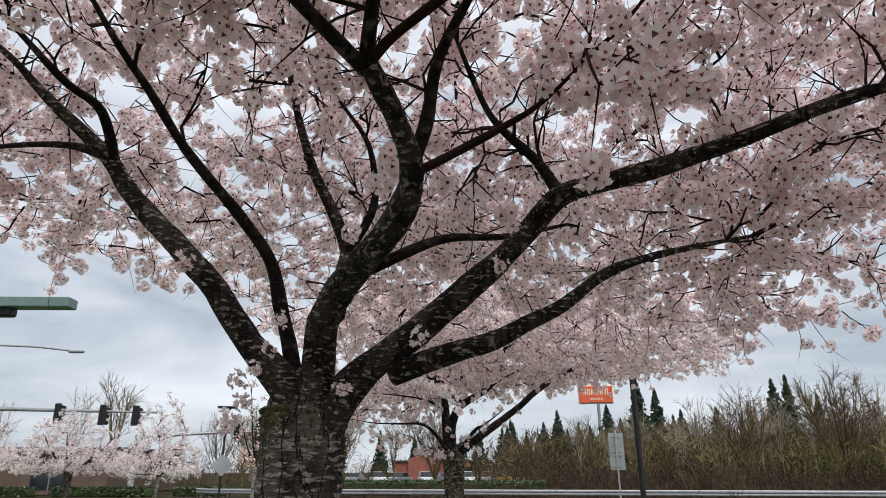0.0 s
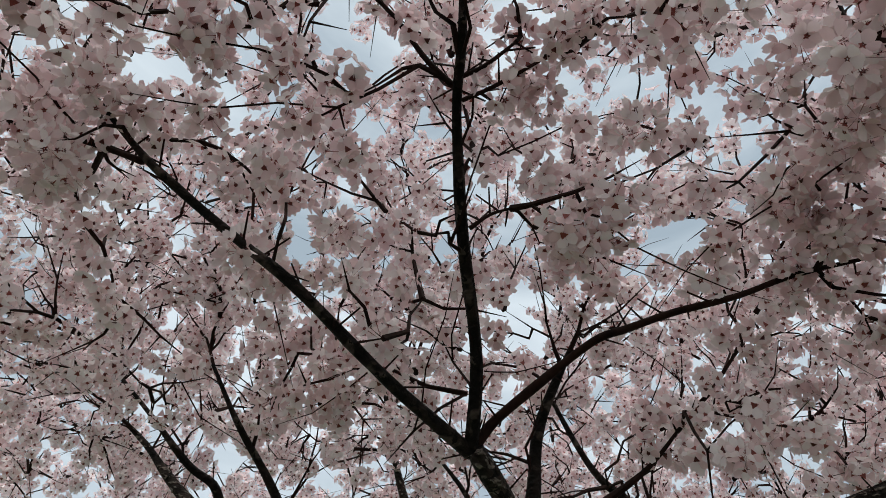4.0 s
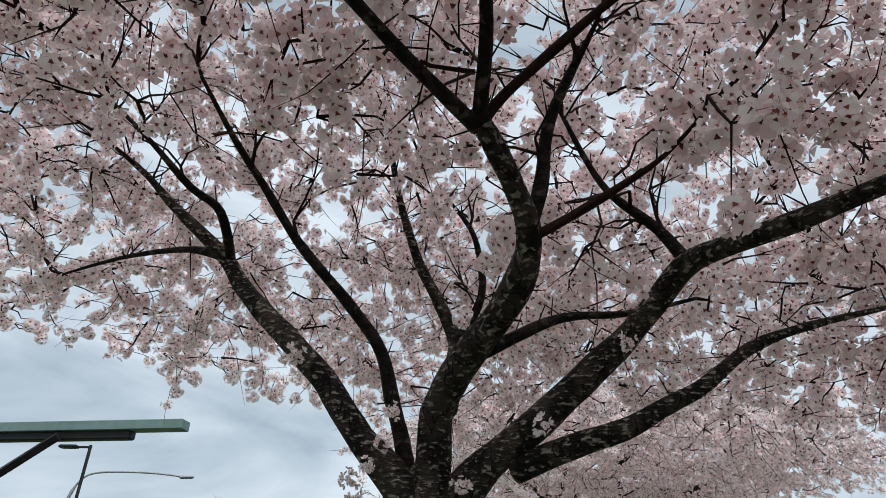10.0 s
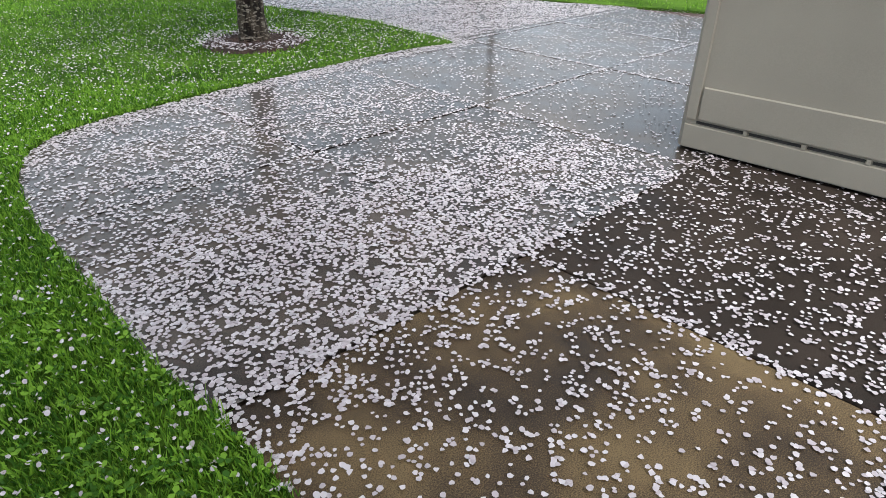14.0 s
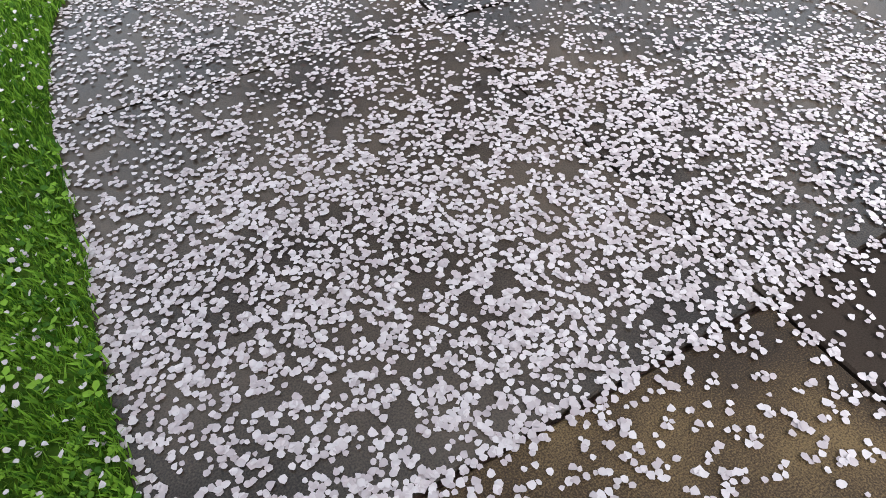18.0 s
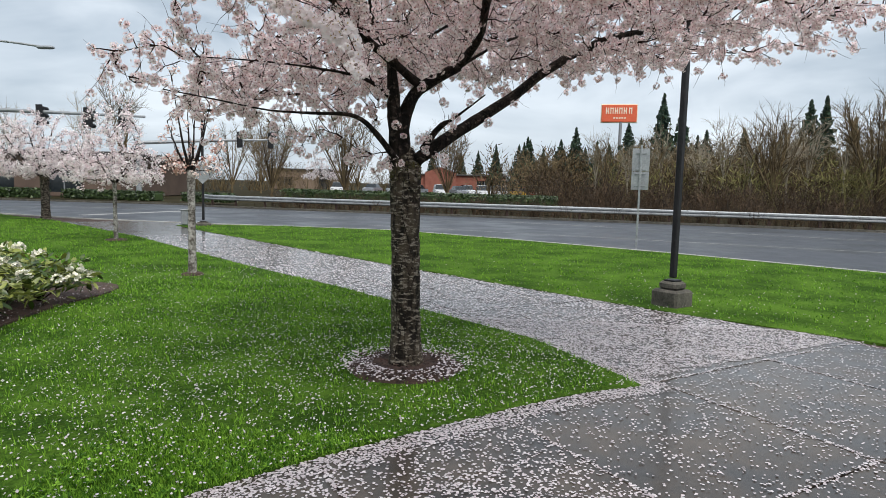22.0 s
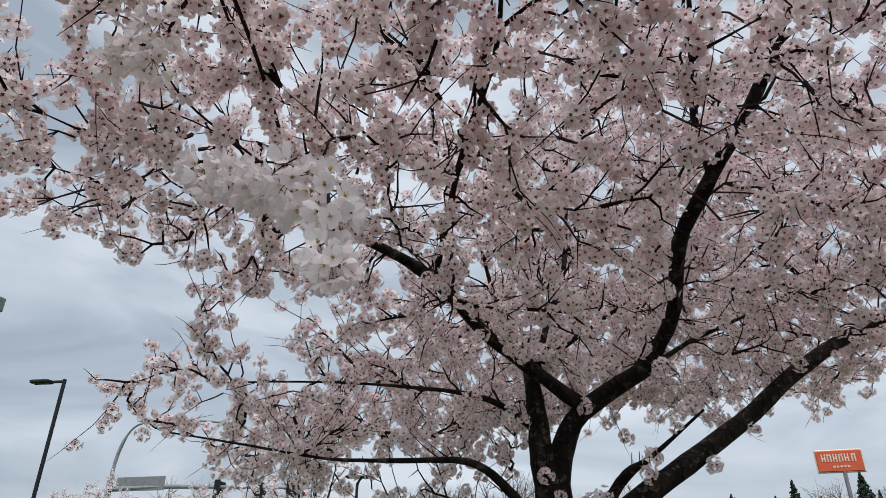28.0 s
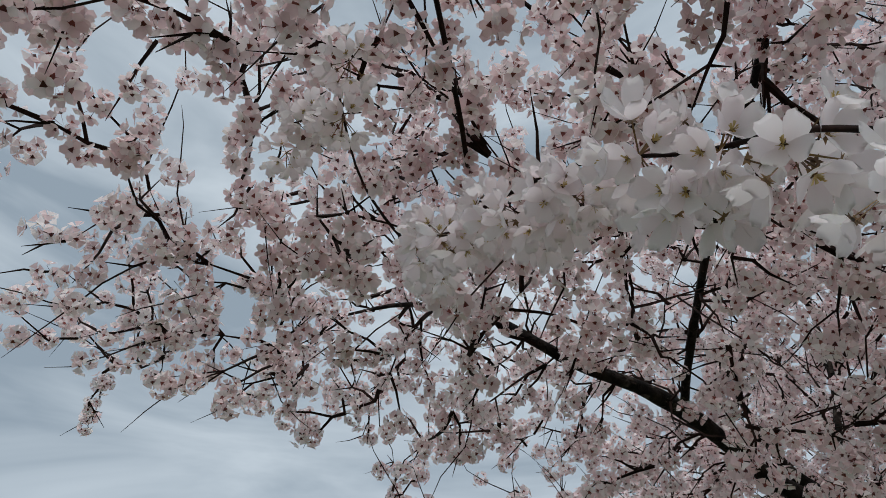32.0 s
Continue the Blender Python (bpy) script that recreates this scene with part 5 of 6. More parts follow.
rail = thing("guardrail", (0, 0, -0.1), "long galvanised steel guardrail along the far side of the road", "guardrail")
RAIL = smooth_line([(-17.6, 44.4, 0), (-16.6, 42.9, 0), (-14.6, 42.0, 0), (-8, 40.7, 0), (2, 38.7, 0), (19.2, 35.2, 0), (34, 32.2, 0), (60, 27, 0)], 8)
profile = ((0.0, 0.40), (-0.06, 0.45), (-0.06, 0.50), (0.0, 0.55), (-0.06, 0.60), (-0.06, 0.66), (0.0, 0.71), (0.02, 0.71), (0.02, 0.40))
s = Shape()
verts, faces = [], []
for i, p in enumerate(RAIL):
    d = (RAIL[min(i + 1, len(RAIL) - 1)] - RAIL[max(i - 1, 0)]).normalized()
    n = Vector((-d.y, d.x, 0))
    verts += [tuple(p + n * a * 1.0 + Vector((0, 0, z))) for a, z in profile]
k = len(profile)
faces = [(i * k + j, i * k + (j + 1) % k, (i + 1) * k + (j + 1) % k, (i + 1) * k + j) for i in range(len(RAIL) - 1) for j in range(k)]
part("beam", s.add(verts, faces), GALV, rail)
run = 0.0
wood = Shape().box((0, 0, 0.32), (0.11, 0.14, 0.62), 0.01).mesh("rail_post", SOIL)
for a, b in zip(RAIL, RAIL[1:]):
    run += (b - a).length
    if run > 1.9:
        run = 0
        p = part("rail_post", wood, None, rail)
        p.matrix_basis = pose(b.x, b.y + 0.15, 0, 0, 0, -12)
# ---- beds ----
BED = [(-3.1, 3.6), (-3.45, 4.8), (-3.6, 6.2), (-4.1, 8.3), (-4.4, 10.0), (-4.55, 11.2), (-4.5, 12.3), (-4.9, 12.9), (-6.0, 13.0), (-8.5, 13.6), (-12, 14.6), (-12, 3), (-4, 3)]
setting("shrub_bed", Shape().sheet([(v.x, v.y) for v in smooth_line([(*p, 0) for p in BED], 3, True)], 0.035, 0.03), SOIL, "dark bark mulch bed strewn with petals under the shrubs", "flower bed")


def disc(name, centre, radius, label, seed):
    r = random.Random(seed)
    rows, n = [], 28
    s = Shape()
    for k, h in ((1.0, 0.012), (0.86, 0.04), (0.5, 0.055), (0.12, 0.05)):
        for j in range(n):
            a = 2 * math.pi * j / n
            q = radius * k * (1 + 0.12 * noise.noise(Vector((math.cos(a) * 1.5, math.sin(a) * 1.5, seed))))
            rows.append((centre[0] + q * math.cos(a), centre[1] + q * math.sin(a), h + r.uniform(-0.006, 0.006)))
    faces = [(i * n + j, i * n + (j + 1) % n, (i + 1) * n + (j + 1) % n, (i + 1) * n + j) for i in range(3) for j in range(n)]
    return setting(name, s.add(rows, faces + [tuple(3 * n + j for j in range(n))]), SOIL, label, "mulch")


disc("mulch_ring_1", (-0.21, 2.2), 0.62, "round patch of dark bark mulch at the old cherry's foot", 1)
disc("mulch_ring_2", (0.10, 9.22), 0.52, "round patch of dark bark mulch at the cherry's foot", 2)
disc("mulch_ring_3", (-8.7, 19.4), 0.28, "round patch of dark mulch at the young cherry's foot", 3)
disc("mulch_ring_4", (-4.2, 14.15), 0.19, "small patch of dark mulch at the slim tree's foot", 4)

# loose chips in the nearest beds
rng = np.random.default_rng(31)
chip = (np.array([(-0.5, -0.16, 0), (0.5, -0.1, 0.05), (0.45, 0.15, 0.0), (-0.4, 0.18, 0.12), (0.0, 0.0, 0.22)]), np.array([(0, 1, 4), (1, 2, 4), (2, 3, 4), (3, 0, 4)]), np.zeros(4, int))
pts = []
for c, r, n in (((-0.21, 2.2), 0.6, 900), ((0.10, 9.22), 0.5, 700)):
    a, q = rng.uniform(0, 6.283, n), r * np.sqrt(rng.random(n))
    pts.append(np.stack([c[0] + q * np.cos(a), c[1] + q * np.sin(a), 0.045 + 0.02 * rng.random(n)], 1))
pts = np.concatenate(pts)
tagged(new("mulch_chips", spread([chip], np.zeros(len(pts), int), random_turns(rng, len(pts), 0.5, (0.025, 0.055)), pts, "mulch_chips", [SOIL])), "loose dark bark chips round the cherry trunks", "mulch", kind="stuff")

# ---- shrubs with pale flower heads ----


def shrub_mesh(seed, w, h):
    rng = np.random.default_rng(seed)
    leaf = (np.array([(0, 0, 0), (0.35, -0.17, 0.03), (0.75, -0.14, -0.02), (1, 0, -0.12), (0.75, 0.14, -0.02), (0.35, 0.17, 0.03), (0.5, 0, -0.03)]) * 0.16,
            np.array([(0, 1, 6), (1, 2, 6), (2, 3, 6), (3, 4, 6), (4, 5, 6), (5, 0, 6)]), np.zeros(6, int))
    n = 480
    d = rng.normal(size=(n, 3))
    d[:, 2] = np.abs(d[:, 2]) * 0.9 - 0.25
    d /= np.linalg.norm(d, axis=1)[:, None]
    p = d * np.array([w / 2, w / 2, h * 0.62]) * rng.uniform(0.72, 1.02, n)[:, None] * (1 + 0.18 * np.sin(d[:, :1] * 7 + seed)) + np.array([0, 0, h * 0.42])
    p[:, 2] = np.maximum(p[:, 2], 0.05)
    leaves = spread([leaf], np.zeros(n, int), random_turns(rng, n, 0.9, (0.7, 1.15)), p, "leaves", [LEAF])
    heads = []
    for k in range(4):
        r = np.random.default_rng(seed + 50 + k)
        vs, fs, base = [], [], 0
        for j in range(9):
            v, f, m = flower(r, 0.024, 0.6, 0.02, False)
            f = f[m == 0]
            z = r.uniform(-0.1, 1)
            a = r.uniform(0, 6.28)
            e = Vector((math.sqrt(1 - min(z * z, 0.99)) * math.cos(a), math.sqrt(1 - min(z * z, 0.99)) * math.sin(a), z)).normalized()
            vs.append(v @ np.array(e.to_track_quat("Z", "Y").to_matrix()).T + np.array(e) * 0.045), fs.append(f + base)
            base += len(v)
        heads.append((np.concatenate(vs), np.concatenate(fs), np.zeros(sum(len(f) for f in fs), int)))
    n = 11
    d = rng.normal(size=(n, 3))
    d[:, 2] = np.abs(d[:, 2])
    d /= np.linalg.norm(d, axis=1)[:, None]
    p = d * np.array([w / 2, w / 2, h * 0.62]) * 1.0 + np.array([0, 0, h * 0.42])
    bloom = spread(heads, rng.integers(0, 4, n), random_turns(rng, n, 0.5, (1.0, 1.6)), p, "flower_heads", [SHRUB_FLOWER])
    stems = Shape()
    for k in range(14):
        a = rng.uniform(0, 6.28)
        e = np.array((math.cos(a) * w * 0.3, math.sin(a) * w * 0.3, h * rng.uniform(0.5, 0.8)))
        stems.tube([(0, 0, 0), e * 0.5 + rng.normal(size=3) * 0.03, e], [0.014, 0.01, 0.005], 4)
    return leaves, bloom, stems.mesh("stems", TWIG)


SHRUBS = [shrub_mesh(200 + k, 1.15, 0.62) for k in range(3)]
rng = np.random.default_rng(8)
rows = [(-4.55 - 0.06 * (y - 5) + rng.uniform(-0.1, 0.1), y) for y in np.arange(4.0, 11.7, 0.82)] + [(-5.5 - 0.04 * (y - 5) + rng.uniform(-0.15, 0.15), y) for y in np.arange(4.0, 11.8, 0.9)] + \
       [(x, 11.6 + 0.12 * (-5 - x) + rng.uniform(-0.2, 0.2)) for x in np.arange(-6.0, -11.5, -0.95)] + [(x, 9.0 + rng.uniform(-0.2, 0.2)) for x in np.arange(-7, -11.5, -1.0)]
for k, (x, y) in enumerate(rows):
    leaves, bloom, stems = SHRUBS[k % 3]
    ob = thing("flowering_shrub", (x, y, 0.03), "low evergreen shrub with cream-white flower heads in the mulch bed", "shrub", "flowering shrubs", rng.uniform(0, 360))
    ob.scale = (1, 1, rng.uniform(0.85, 1.15))
    part("leaves", leaves, None, ob, kind="stuff")
    part("bloom", bloom, None, ob, "cream-white flower heads", kind="stuff")
    part("stem_growth", stems, None, ob, kind="stuff")


def hedge(name, a, b, tall, wide, label, seed):
    """A clipped hedge of small leaves between two points."""
    rng = np.random.default_rng(seed)
    a, b = Vector(a), Vector(b)
    d = (b - a)
    n = int(d.length * 260)
    u = np.stack([rng.uniform(0, 1, n), rng.uniform(-1, 1, n), rng.uniform(0, 1, n)], 1)
    side = rng.random(n) < 0.6
    u[:, 1] = np.where(side, np.sign(u[:, 1]) * rng.uniform(0.8, 1.05, n), u[:, 1])
    u[:, 2] = np.where(side, u[:, 2], rng.uniform(0.9, 1.06, n))
    e = d.normalized()
    p = np.stack([a.x + d.x * u[:, 0] - e.y * wide / 2 * u[:, 1], a.y + d.y * u[:, 0] + e.x * wide / 2 * u[:, 1], tall * u[:, 2]], 1)
    tri = (np.array([(-1, -0.6, 0), (1, -0.4, 0.2), (0.2, 1, 0)]) * 0.09, np.array([(0, 1, 2)]), np.zeros(1, int))
    ob = thing(name, (0, 0, 0), label, "hedge", "hedges")
    part("leaves", spread([tri], np.zeros(n, int), random_turns(rng, n, 1.3, (0.7, 1.3)), p, "hedge_leaves", [HEDGE_LEAF]), None, ob, kind="stuff")
    core = Shape().box(((a.x + b.x) / 2, (a.y + b.y) / 2, tall * 0.46), (d.length * 0.99, wide * 0.84, tall * 0.9), 0.08, math.atan2(d.y, d.x))
    part("core", core, HEDGE_LEAF, ob)
    return ob


hedge("hedge", (-48, 47.4), (-30, 46.4), 0.6, 1.2, "clipped dark green hedge in front of the tan building", 1)
hedge("hedge", (-28.5, 46.6), (-21.5, 46.0), 0.6, 1.2, "clipped dark green hedge beside the driveway", 2)
hedge("hedge", (-20.0, 46.5), (-16.5, 46.6), 0.6, 1.1, "short clipped dark green hedge by the road", 3)
hedge("hedge", (-15, 53), (6, 50), 0.9, 1.4, "dark clipped hedge before the car park", 5)
hedge("hedge", (-13.5, 14.4), (-9.2, 14.9), 0.75, 0.9, "low clipped dark hedge behind the shrub bed", 4)

# ---- far buildings ----


def building(name, place, size, wall, label, windows, turn=0.0, roof=ROOF, eave=0.35):
    """A low flat-roofed building with recessed windows along its front."""
    ob = thing(name, (*place, -0.1), label, "building", "far buildings", turn)
    w, d, h = size
    xs = sorted(windows)
    edges = [-w / 2] + [e for x, ww, z0, z1 in xs for e in (x - ww / 2, x + ww / 2)] + [w / 2]
    for k in range(0, len(edges), 2):
        if edges[k + 1] - edges[k] > 0.02:
            part("wall", Shape().box(((edges[k] + edges[k + 1]) / 2, 0.15, h / 2), (edges[k + 1] - edges[k], 0.3, h)), wall, ob)
    for x, ww, z0, z1 in xs:
        if z0 > 0.05:
            part("wall", Shape().box((x, 0.15, z0 / 2), (ww, 0.3, z0)), wall, ob)
        part("wall", Shape().box((x, 0.15, (z1 + h) / 2), (ww, 0.3, h - z1)), wall, ob)
        win = part("window", Shape().box((x, 0.2, (z0 + z1) / 2), (ww, 0.02, z1 - z0)), DARK_GLASS, ob)
        n = max(1, round(ww / 1.4))
        for j in range(n + 1):
            part("frame", Shape().box((x - ww / 2 + ww * j / n, 0.16, (z0 + z1) / 2), (0.08, 0.08, z1 - z0)), GREY_METAL, win)
    part("wall", Shape().box((0, d, h / 2), (w, 0.3, h)), wall, ob)
    for e in (-1, 1):
        part("wall", Shape().box((e * (w / 2 - 0.15), d / 2 + 0.075, h / 2), (0.3, d - 0.45, h)), wall, ob)
    part("roof", Shape().box((0, d / 2, h + 0.14), (w + 2 * eave, d + 2 * eave, 0.28), 0.03), roof, ob)
    return ob


b1 = building("shop_building", (-46, 53.5), (34, 14, 3.4), BROWN_WALL, "low brown stucco building with dark shop windows", [(6.0, 4.2, 0.3, 2.6), (12.2, 3.2, 0.3, 2.6), (-7, 3.0, 0.3, 2.5)], 2, eave=0.5)
part("shop_sign", Shape().box((1.0, -0.05, 2.8), (2.4, 0.08, 0.6), 0.02), CREAM, b1, "pale wall sign")
building("shop_building", (-33, 122), (13, 10, 3.6), TAN_WALL, "far tan building with a dark doorway", [(3.6, 2.2, 0.2, 2.4), (-4, 3.0, 0.8, 2.2)], 3)
b3 = building("shop_building", (-4.4, 127), (18, 12, 3.3), BRICK_WALL, "far red brick building with dark entrance", [(-3.5, 3.5, 0.2, 2.5), (5.0, 3.0, 0.9, 2.4)], 2)
part("gable", Shape().add([(-6.5, -0.6, 0), (-0.5, -0.6, 0), (-0.5, -0.6, 3.8), (-3.5, -0.6, 4.9), (-6.5, -0.6, 3.8), (-6.5, 0.0, 0), (-0.5, 0.0, 0), (-0.5, 0.0, 3.8), (-3.5, 0.0, 4.9), (-6.5, 0.0, 3.8)],
     [(0, 1, 2, 3, 4), (9, 8, 7, 6, 5), (0, 5, 6, 1), (1, 6, 7, 2), (2, 7, 8, 3), (3, 8, 9, 4), (4, 9, 5, 0)]), BRICK_WALL, b3)
building("shop_building", (-64, 60), (16, 12, 4.4), BRICK_WALL, "brown building at the road's far corner", [(2, 4, 0.4, 2.6)], 0)

# the green-roofed porch beyond the shrubs
porch = thing("porch", (-9.55, 10.58, -0.16), "porch with green metal roof edge, dark beam and pale post", "porch", turn=4)
part("roof", Shape().box((-3.2, -0.15, 4.55), (12.4, 0.3, 0.17), 0.01), GREEN_ROOF, porch, "weathered green metal roof edge")
part("beam", Shape().box((-4.05, -0.1, 4.40), (12.1, 0.2, 0.15), 0.02), BLACK_METAL, porch, "dark beam")
part("brace", Shape().tube([(0.7, -0.3, 4.36), (-0.3, -0.3, 3.67), (-2.6, -0.3, 2.15)], [0.09, 0.09, 0.09], 4), BLACK_METAL, porch)
part("post", Shape().box((-2.8, -0.3, 2.17), (0.3, 0.3, 4.34), 0.02), CONCRETE_DRY, porch)
part("post", Shape().box((-8.8, -0.3, 2.17), (0.3, 0.3, 4.34), 0.02), CONCRETE_DRY, porch)

# ---- parked cars ----


def car_shape(length, wide, tall, hatch):
    """Side outline of a car, swept across with tucked-in flanks."""
    L, H = length / 2, tall
    low = [(-L, 0.42), (-L + 0.05, 0.82), (-L * 0.62, 0.94), (L * 0.66, 0.95), (L - 0.03, 0.86), (L, 0.45), (L - 0.1, 0.26), (-L + 0.1, 0.26)]
    top = [(-L * 0.50, 0.92), (-L * 0.22, H), (L * (0.62 if hatch else 0.3), H), (L * (0.86 if hatch else 0.62), 0.93)]
    out = []
    for prof, w0, w1 in ((low, wide / 2, wide / 2 - 0.05), (top, wide / 2 - 0.08, wide / 2 - 0.2)):
        s, n = Shape(), len(prof)
        zs = [z for _, z in prof]
        v = []
        for e in (-1, 1):
            for x, z in prof:
                w = w0 + (w1 - w0) * (z - min(zs)) / (max(zs) - min(zs))
                v.append((x, e * w, z))
        s.add(v, [tuple(range(n)), tuple(reversed(range(n, 2 * n)))] + [(j, n + j, n + (j + 1) % n, (j + 1) % n) for j in range(n)])
        out.append(s)
    return out


def car(paint, length, tall, hatch, label):
    ob = thing("parked_car", (0, 0, -500), label, "car", "parked cars")
    lower, cabin = car_shape(length, 1.8, tall, hatch)
    part("body", lower, paint, ob)
    part("cabin", cabin, DARK_GLASS, ob, "dark windows")
    part("roof", Shape().box((length * (0.1 if hatch else 0.03), 0, tall + 0.01), (length * (0.40 if hatch else 0.26), 1.36, 0.05), 0.02), paint, ob)
    for x in (-0.31, 0.30):
        for y in (-0.82, 0.82):
            w = part("wheel", Shape().tube([(length * x, y - 0.1, 0.32), (length * x, y + 0.1, 0.32)], [0.32, 0.32], 14), RUBBER, ob)
            part("rim", Shape().tube([(length * x, y - 0.108, 0.32), (length * x, y + 0.108, 0.32)], [0.19, 0.19], 10), GALV, w)
    part("headlight", Shape().box((-length / 2 + 0.06, -0.6, 0.7), (0.1, 0.35, 0.14), 0.02), GALV, ob)
    part("headlight", Shape().box((-length / 2 + 0.06, 0.6, 0.7), (0.1, 0.35, 0.14), 0.02), GALV, ob)
    return ob


kinds = [car(CAR_WHITE, 4.6, 1.6, True, "white parked hatchback car"), car(CAR_GREY, 4.7, 1.45, False, "dark grey parked saloon car"), car(CAR_YELLOW, 4.4, 1.45, True, "small yellow parked hatchback car"), car(CAR_RED, 4.5, 1.5, True, "dark red parked hatchback car")]
rng = np.random.default_rng(14)
spots = [(-12.5, 96, 0), (-16.0, 98, 1), (-5.6, 94, 0), (-3.0, 95, 1), (0.4, 94, 0), (3.0, 95, 0), (5.6, 93.5, 2), (6.6, 99, 3), (8.8, 94, 0), (11.6, 95, 1), (14.4, 94, 0), (-9.4, 97, 1), (-20.5, 95, 0), (-2.0, 101, 0), (2.2, 102, 1), (10, 101, 0)]
for k, (x, y, c) in enumerate(spots):
    m = pose(x, y, -0.12, 0, 0, 90 + rng.uniform(-25, 25))
    if k in (0, 1, 6, 7) and k in {0: 0, 1: 1, 6: 2, 7: 3}:
        kinds[c].matrix_world = m
    else:
        copy_thing(kinds[c], m)

# ---- far trees ----


def sliver(s, p, q, w):
    """A twig so thin that one triangle does."""
    side = (q - p).cross(Vector((0.3, -0.8, 0.5))).normalized() * w
    s.add([p - side, p + side, q], [(0, 1, 2)])


def bare_tree_mesh(seed, tall, wide, stems=11, upright=0.6, trunk=0.16, twigs=(10, 6)):
    """A leafless tree: short trunk, many rising stems, fine twigs at their ends."""
    rng = np.random.default_rng(seed)
    s = Shape()
    fork = tall * upright * 0.4
    s.tube([(0, 0, -0.1), (0.02, 0, fork * 0.5), (0, 0.02, fork)], [trunk, trunk * 0.8, trunk * 0.7], 7)
    for k in range(stems):
        a = 6.283 * k / stems + rng.uniform(-0.3, 0.3)
        e = Vector((math.cos(a), math.sin(a), 0))
        r = wide * rng.uniform(0.15, 1.0) / 2
        h = tall * rng.uniform(0.8, 1.0) * (1 - 0.12 * (2 * r / wide) ** 2)
        z0 = fork * rng.uniform(0.6, 1.0)
        p = [Vector((0, 0, z0)), e * r * 0.42 + Vector((0, 0, z0 + (h - z0) * 0.4)), e * r * 0.8 + Vector((0, 0, z0 + (h - z0) * 0.75)), e * r + Vector((0, 0, h))]
        line = smooth_line(p, 3)
        s.tube(line, [trunk * 0.38 * (1 - 0.85 * i / (len(line) - 1)) for i in range(len(line))], 4)
        for m in range(twigs[0]):
            t = rng.uniform(0.3, 1.0)
            b = line[min(int(t * (len(line) - 1)), len(line) - 2)]
            d = (e * rng.uniform(-0.2, 0.9) + Vector(rng.normal(size=3)) * 0.5 + Vector((0, 0, 1.0))).normalized()
            n = b + d * tall * rng.uniform(0.09, 0.2)
            s.tube([b, n], [0.022, 0.01], 3)
            for w in range(twigs[1]):
                c = b.lerp(n, rng.uniform(0.3, 1.0))
                sliver(s, c, c + (d + Vector(rng.normal(size=3)) * 0.6 + Vector((0, 0, 0.3))).normalized() * tall * rng.uniform(0.05, 0.12), 0.012)
    return s


BARE = [bare_tree_mesh(300, 8.0, 7.0, 20, 0.4, 0.16, (15, 9)).mesh("branches", BROWN_TWIG), bare_tree_mesh(301, 8.5, 4.2, 10, 0.8).mesh("branches", BROWN_TWIG), bare_tree_mesh(302, 9.0, 2.6, 8, 1.2, 0.11).mesh("branches", BIRCH),
        bare_tree_mesh(303, 7.5, 7.5, 15, 0.5, 0.16, (11, 8)).mesh("branches", BROWN_TWIG)]


def conifer_mesh(seed, tall, wide):
    rng = np.random.default_rng(seed)
    n = 1050
    h = rng.random(n) ** 1.25
    tier = 0.72 + 0.28 * np.abs(np.sin(h * 34 + rng.uniform(-0.3, 0.3, n)))
    r = wide * (1 - h) ** 0.95 * rng.uniform(0.25, 1.05, n) * tier
    a = rng.uniform(0, 6.283, n)
    p = np.stack([r * np.cos(a), r * np.sin(a), 0.05 * tall + h * tall * 0.95], 1)
    spray = (np.array([(-0.45, 0, 0.1), (0.45, 0.1, 0.05), (0.2, 0.0, -0.75), (-0.25, 0.4, -0.5)]), np.array([(0, 1, 2), (0, 1, 3)]), np.zeros(2, int))
    turns = random_turns(rng, n, 0.5, (0.7, 1.2)) * (0.25 + 0.75 * (1 - h))[:, None, None]
    return spread([spray], np.zeros(n, int), turns, p, "needles", [CONIFER]), Shape().tube([(0, 0, -0.1), (0, 0, tall * 0.98)], [0.2, 0.03], 6).mesh("trunk", BROWN_TWIG)


FIRS = [conifer_mesh(320 + k, 10, 2.3 + 0.5 * k) for k in range(3)]
rng = np.random.default_rng(44)


def far_tree(x, y, k, size, label="leafless brown tree beyond the road"):
    ob = thing("bare_tree", (x, y, -0.1), label, "tree", "far bare trees", rng.uniform(0, 360))
    ob.scale = (size, size, size)
    part("branch_growth", BARE[k], None, ob, kind="stuff")


def fir(x, y, size, k=None):
    ob = thing("conifer", (x, y, -0.1), "dark green conifer in the far tree line", "tree", "far conifers", rng.uniform(0, 360))
    ob.scale = (size, size, size)
    needles, trunk = FIRS[int(rng.integers(0, 3)) if k is None else k]
    part("needles", needles, None, ob, kind="stuff")
    part("trunk", trunk, None, ob)
# leafless vase-shaped trees by the car park
for x, y, k, size in ((-18.4, 60, 0, 0.92), (-11.8, 60, 0, 1.0), (-2.7, 62, 0, 0.85), (-31.0, 58, 1, 1.15), (-24.5, 66, 3, 0.9), (-7.2, 68, 1, 0.75), (-37, 62, 2, 1.0), (-52, 66, 1, 1.0), (-46, 64, 2, 0.9), (-15, 82, 3, 0.9), (-28, 84, 3, 0.9)):
    far_tree(x, y, k, size)
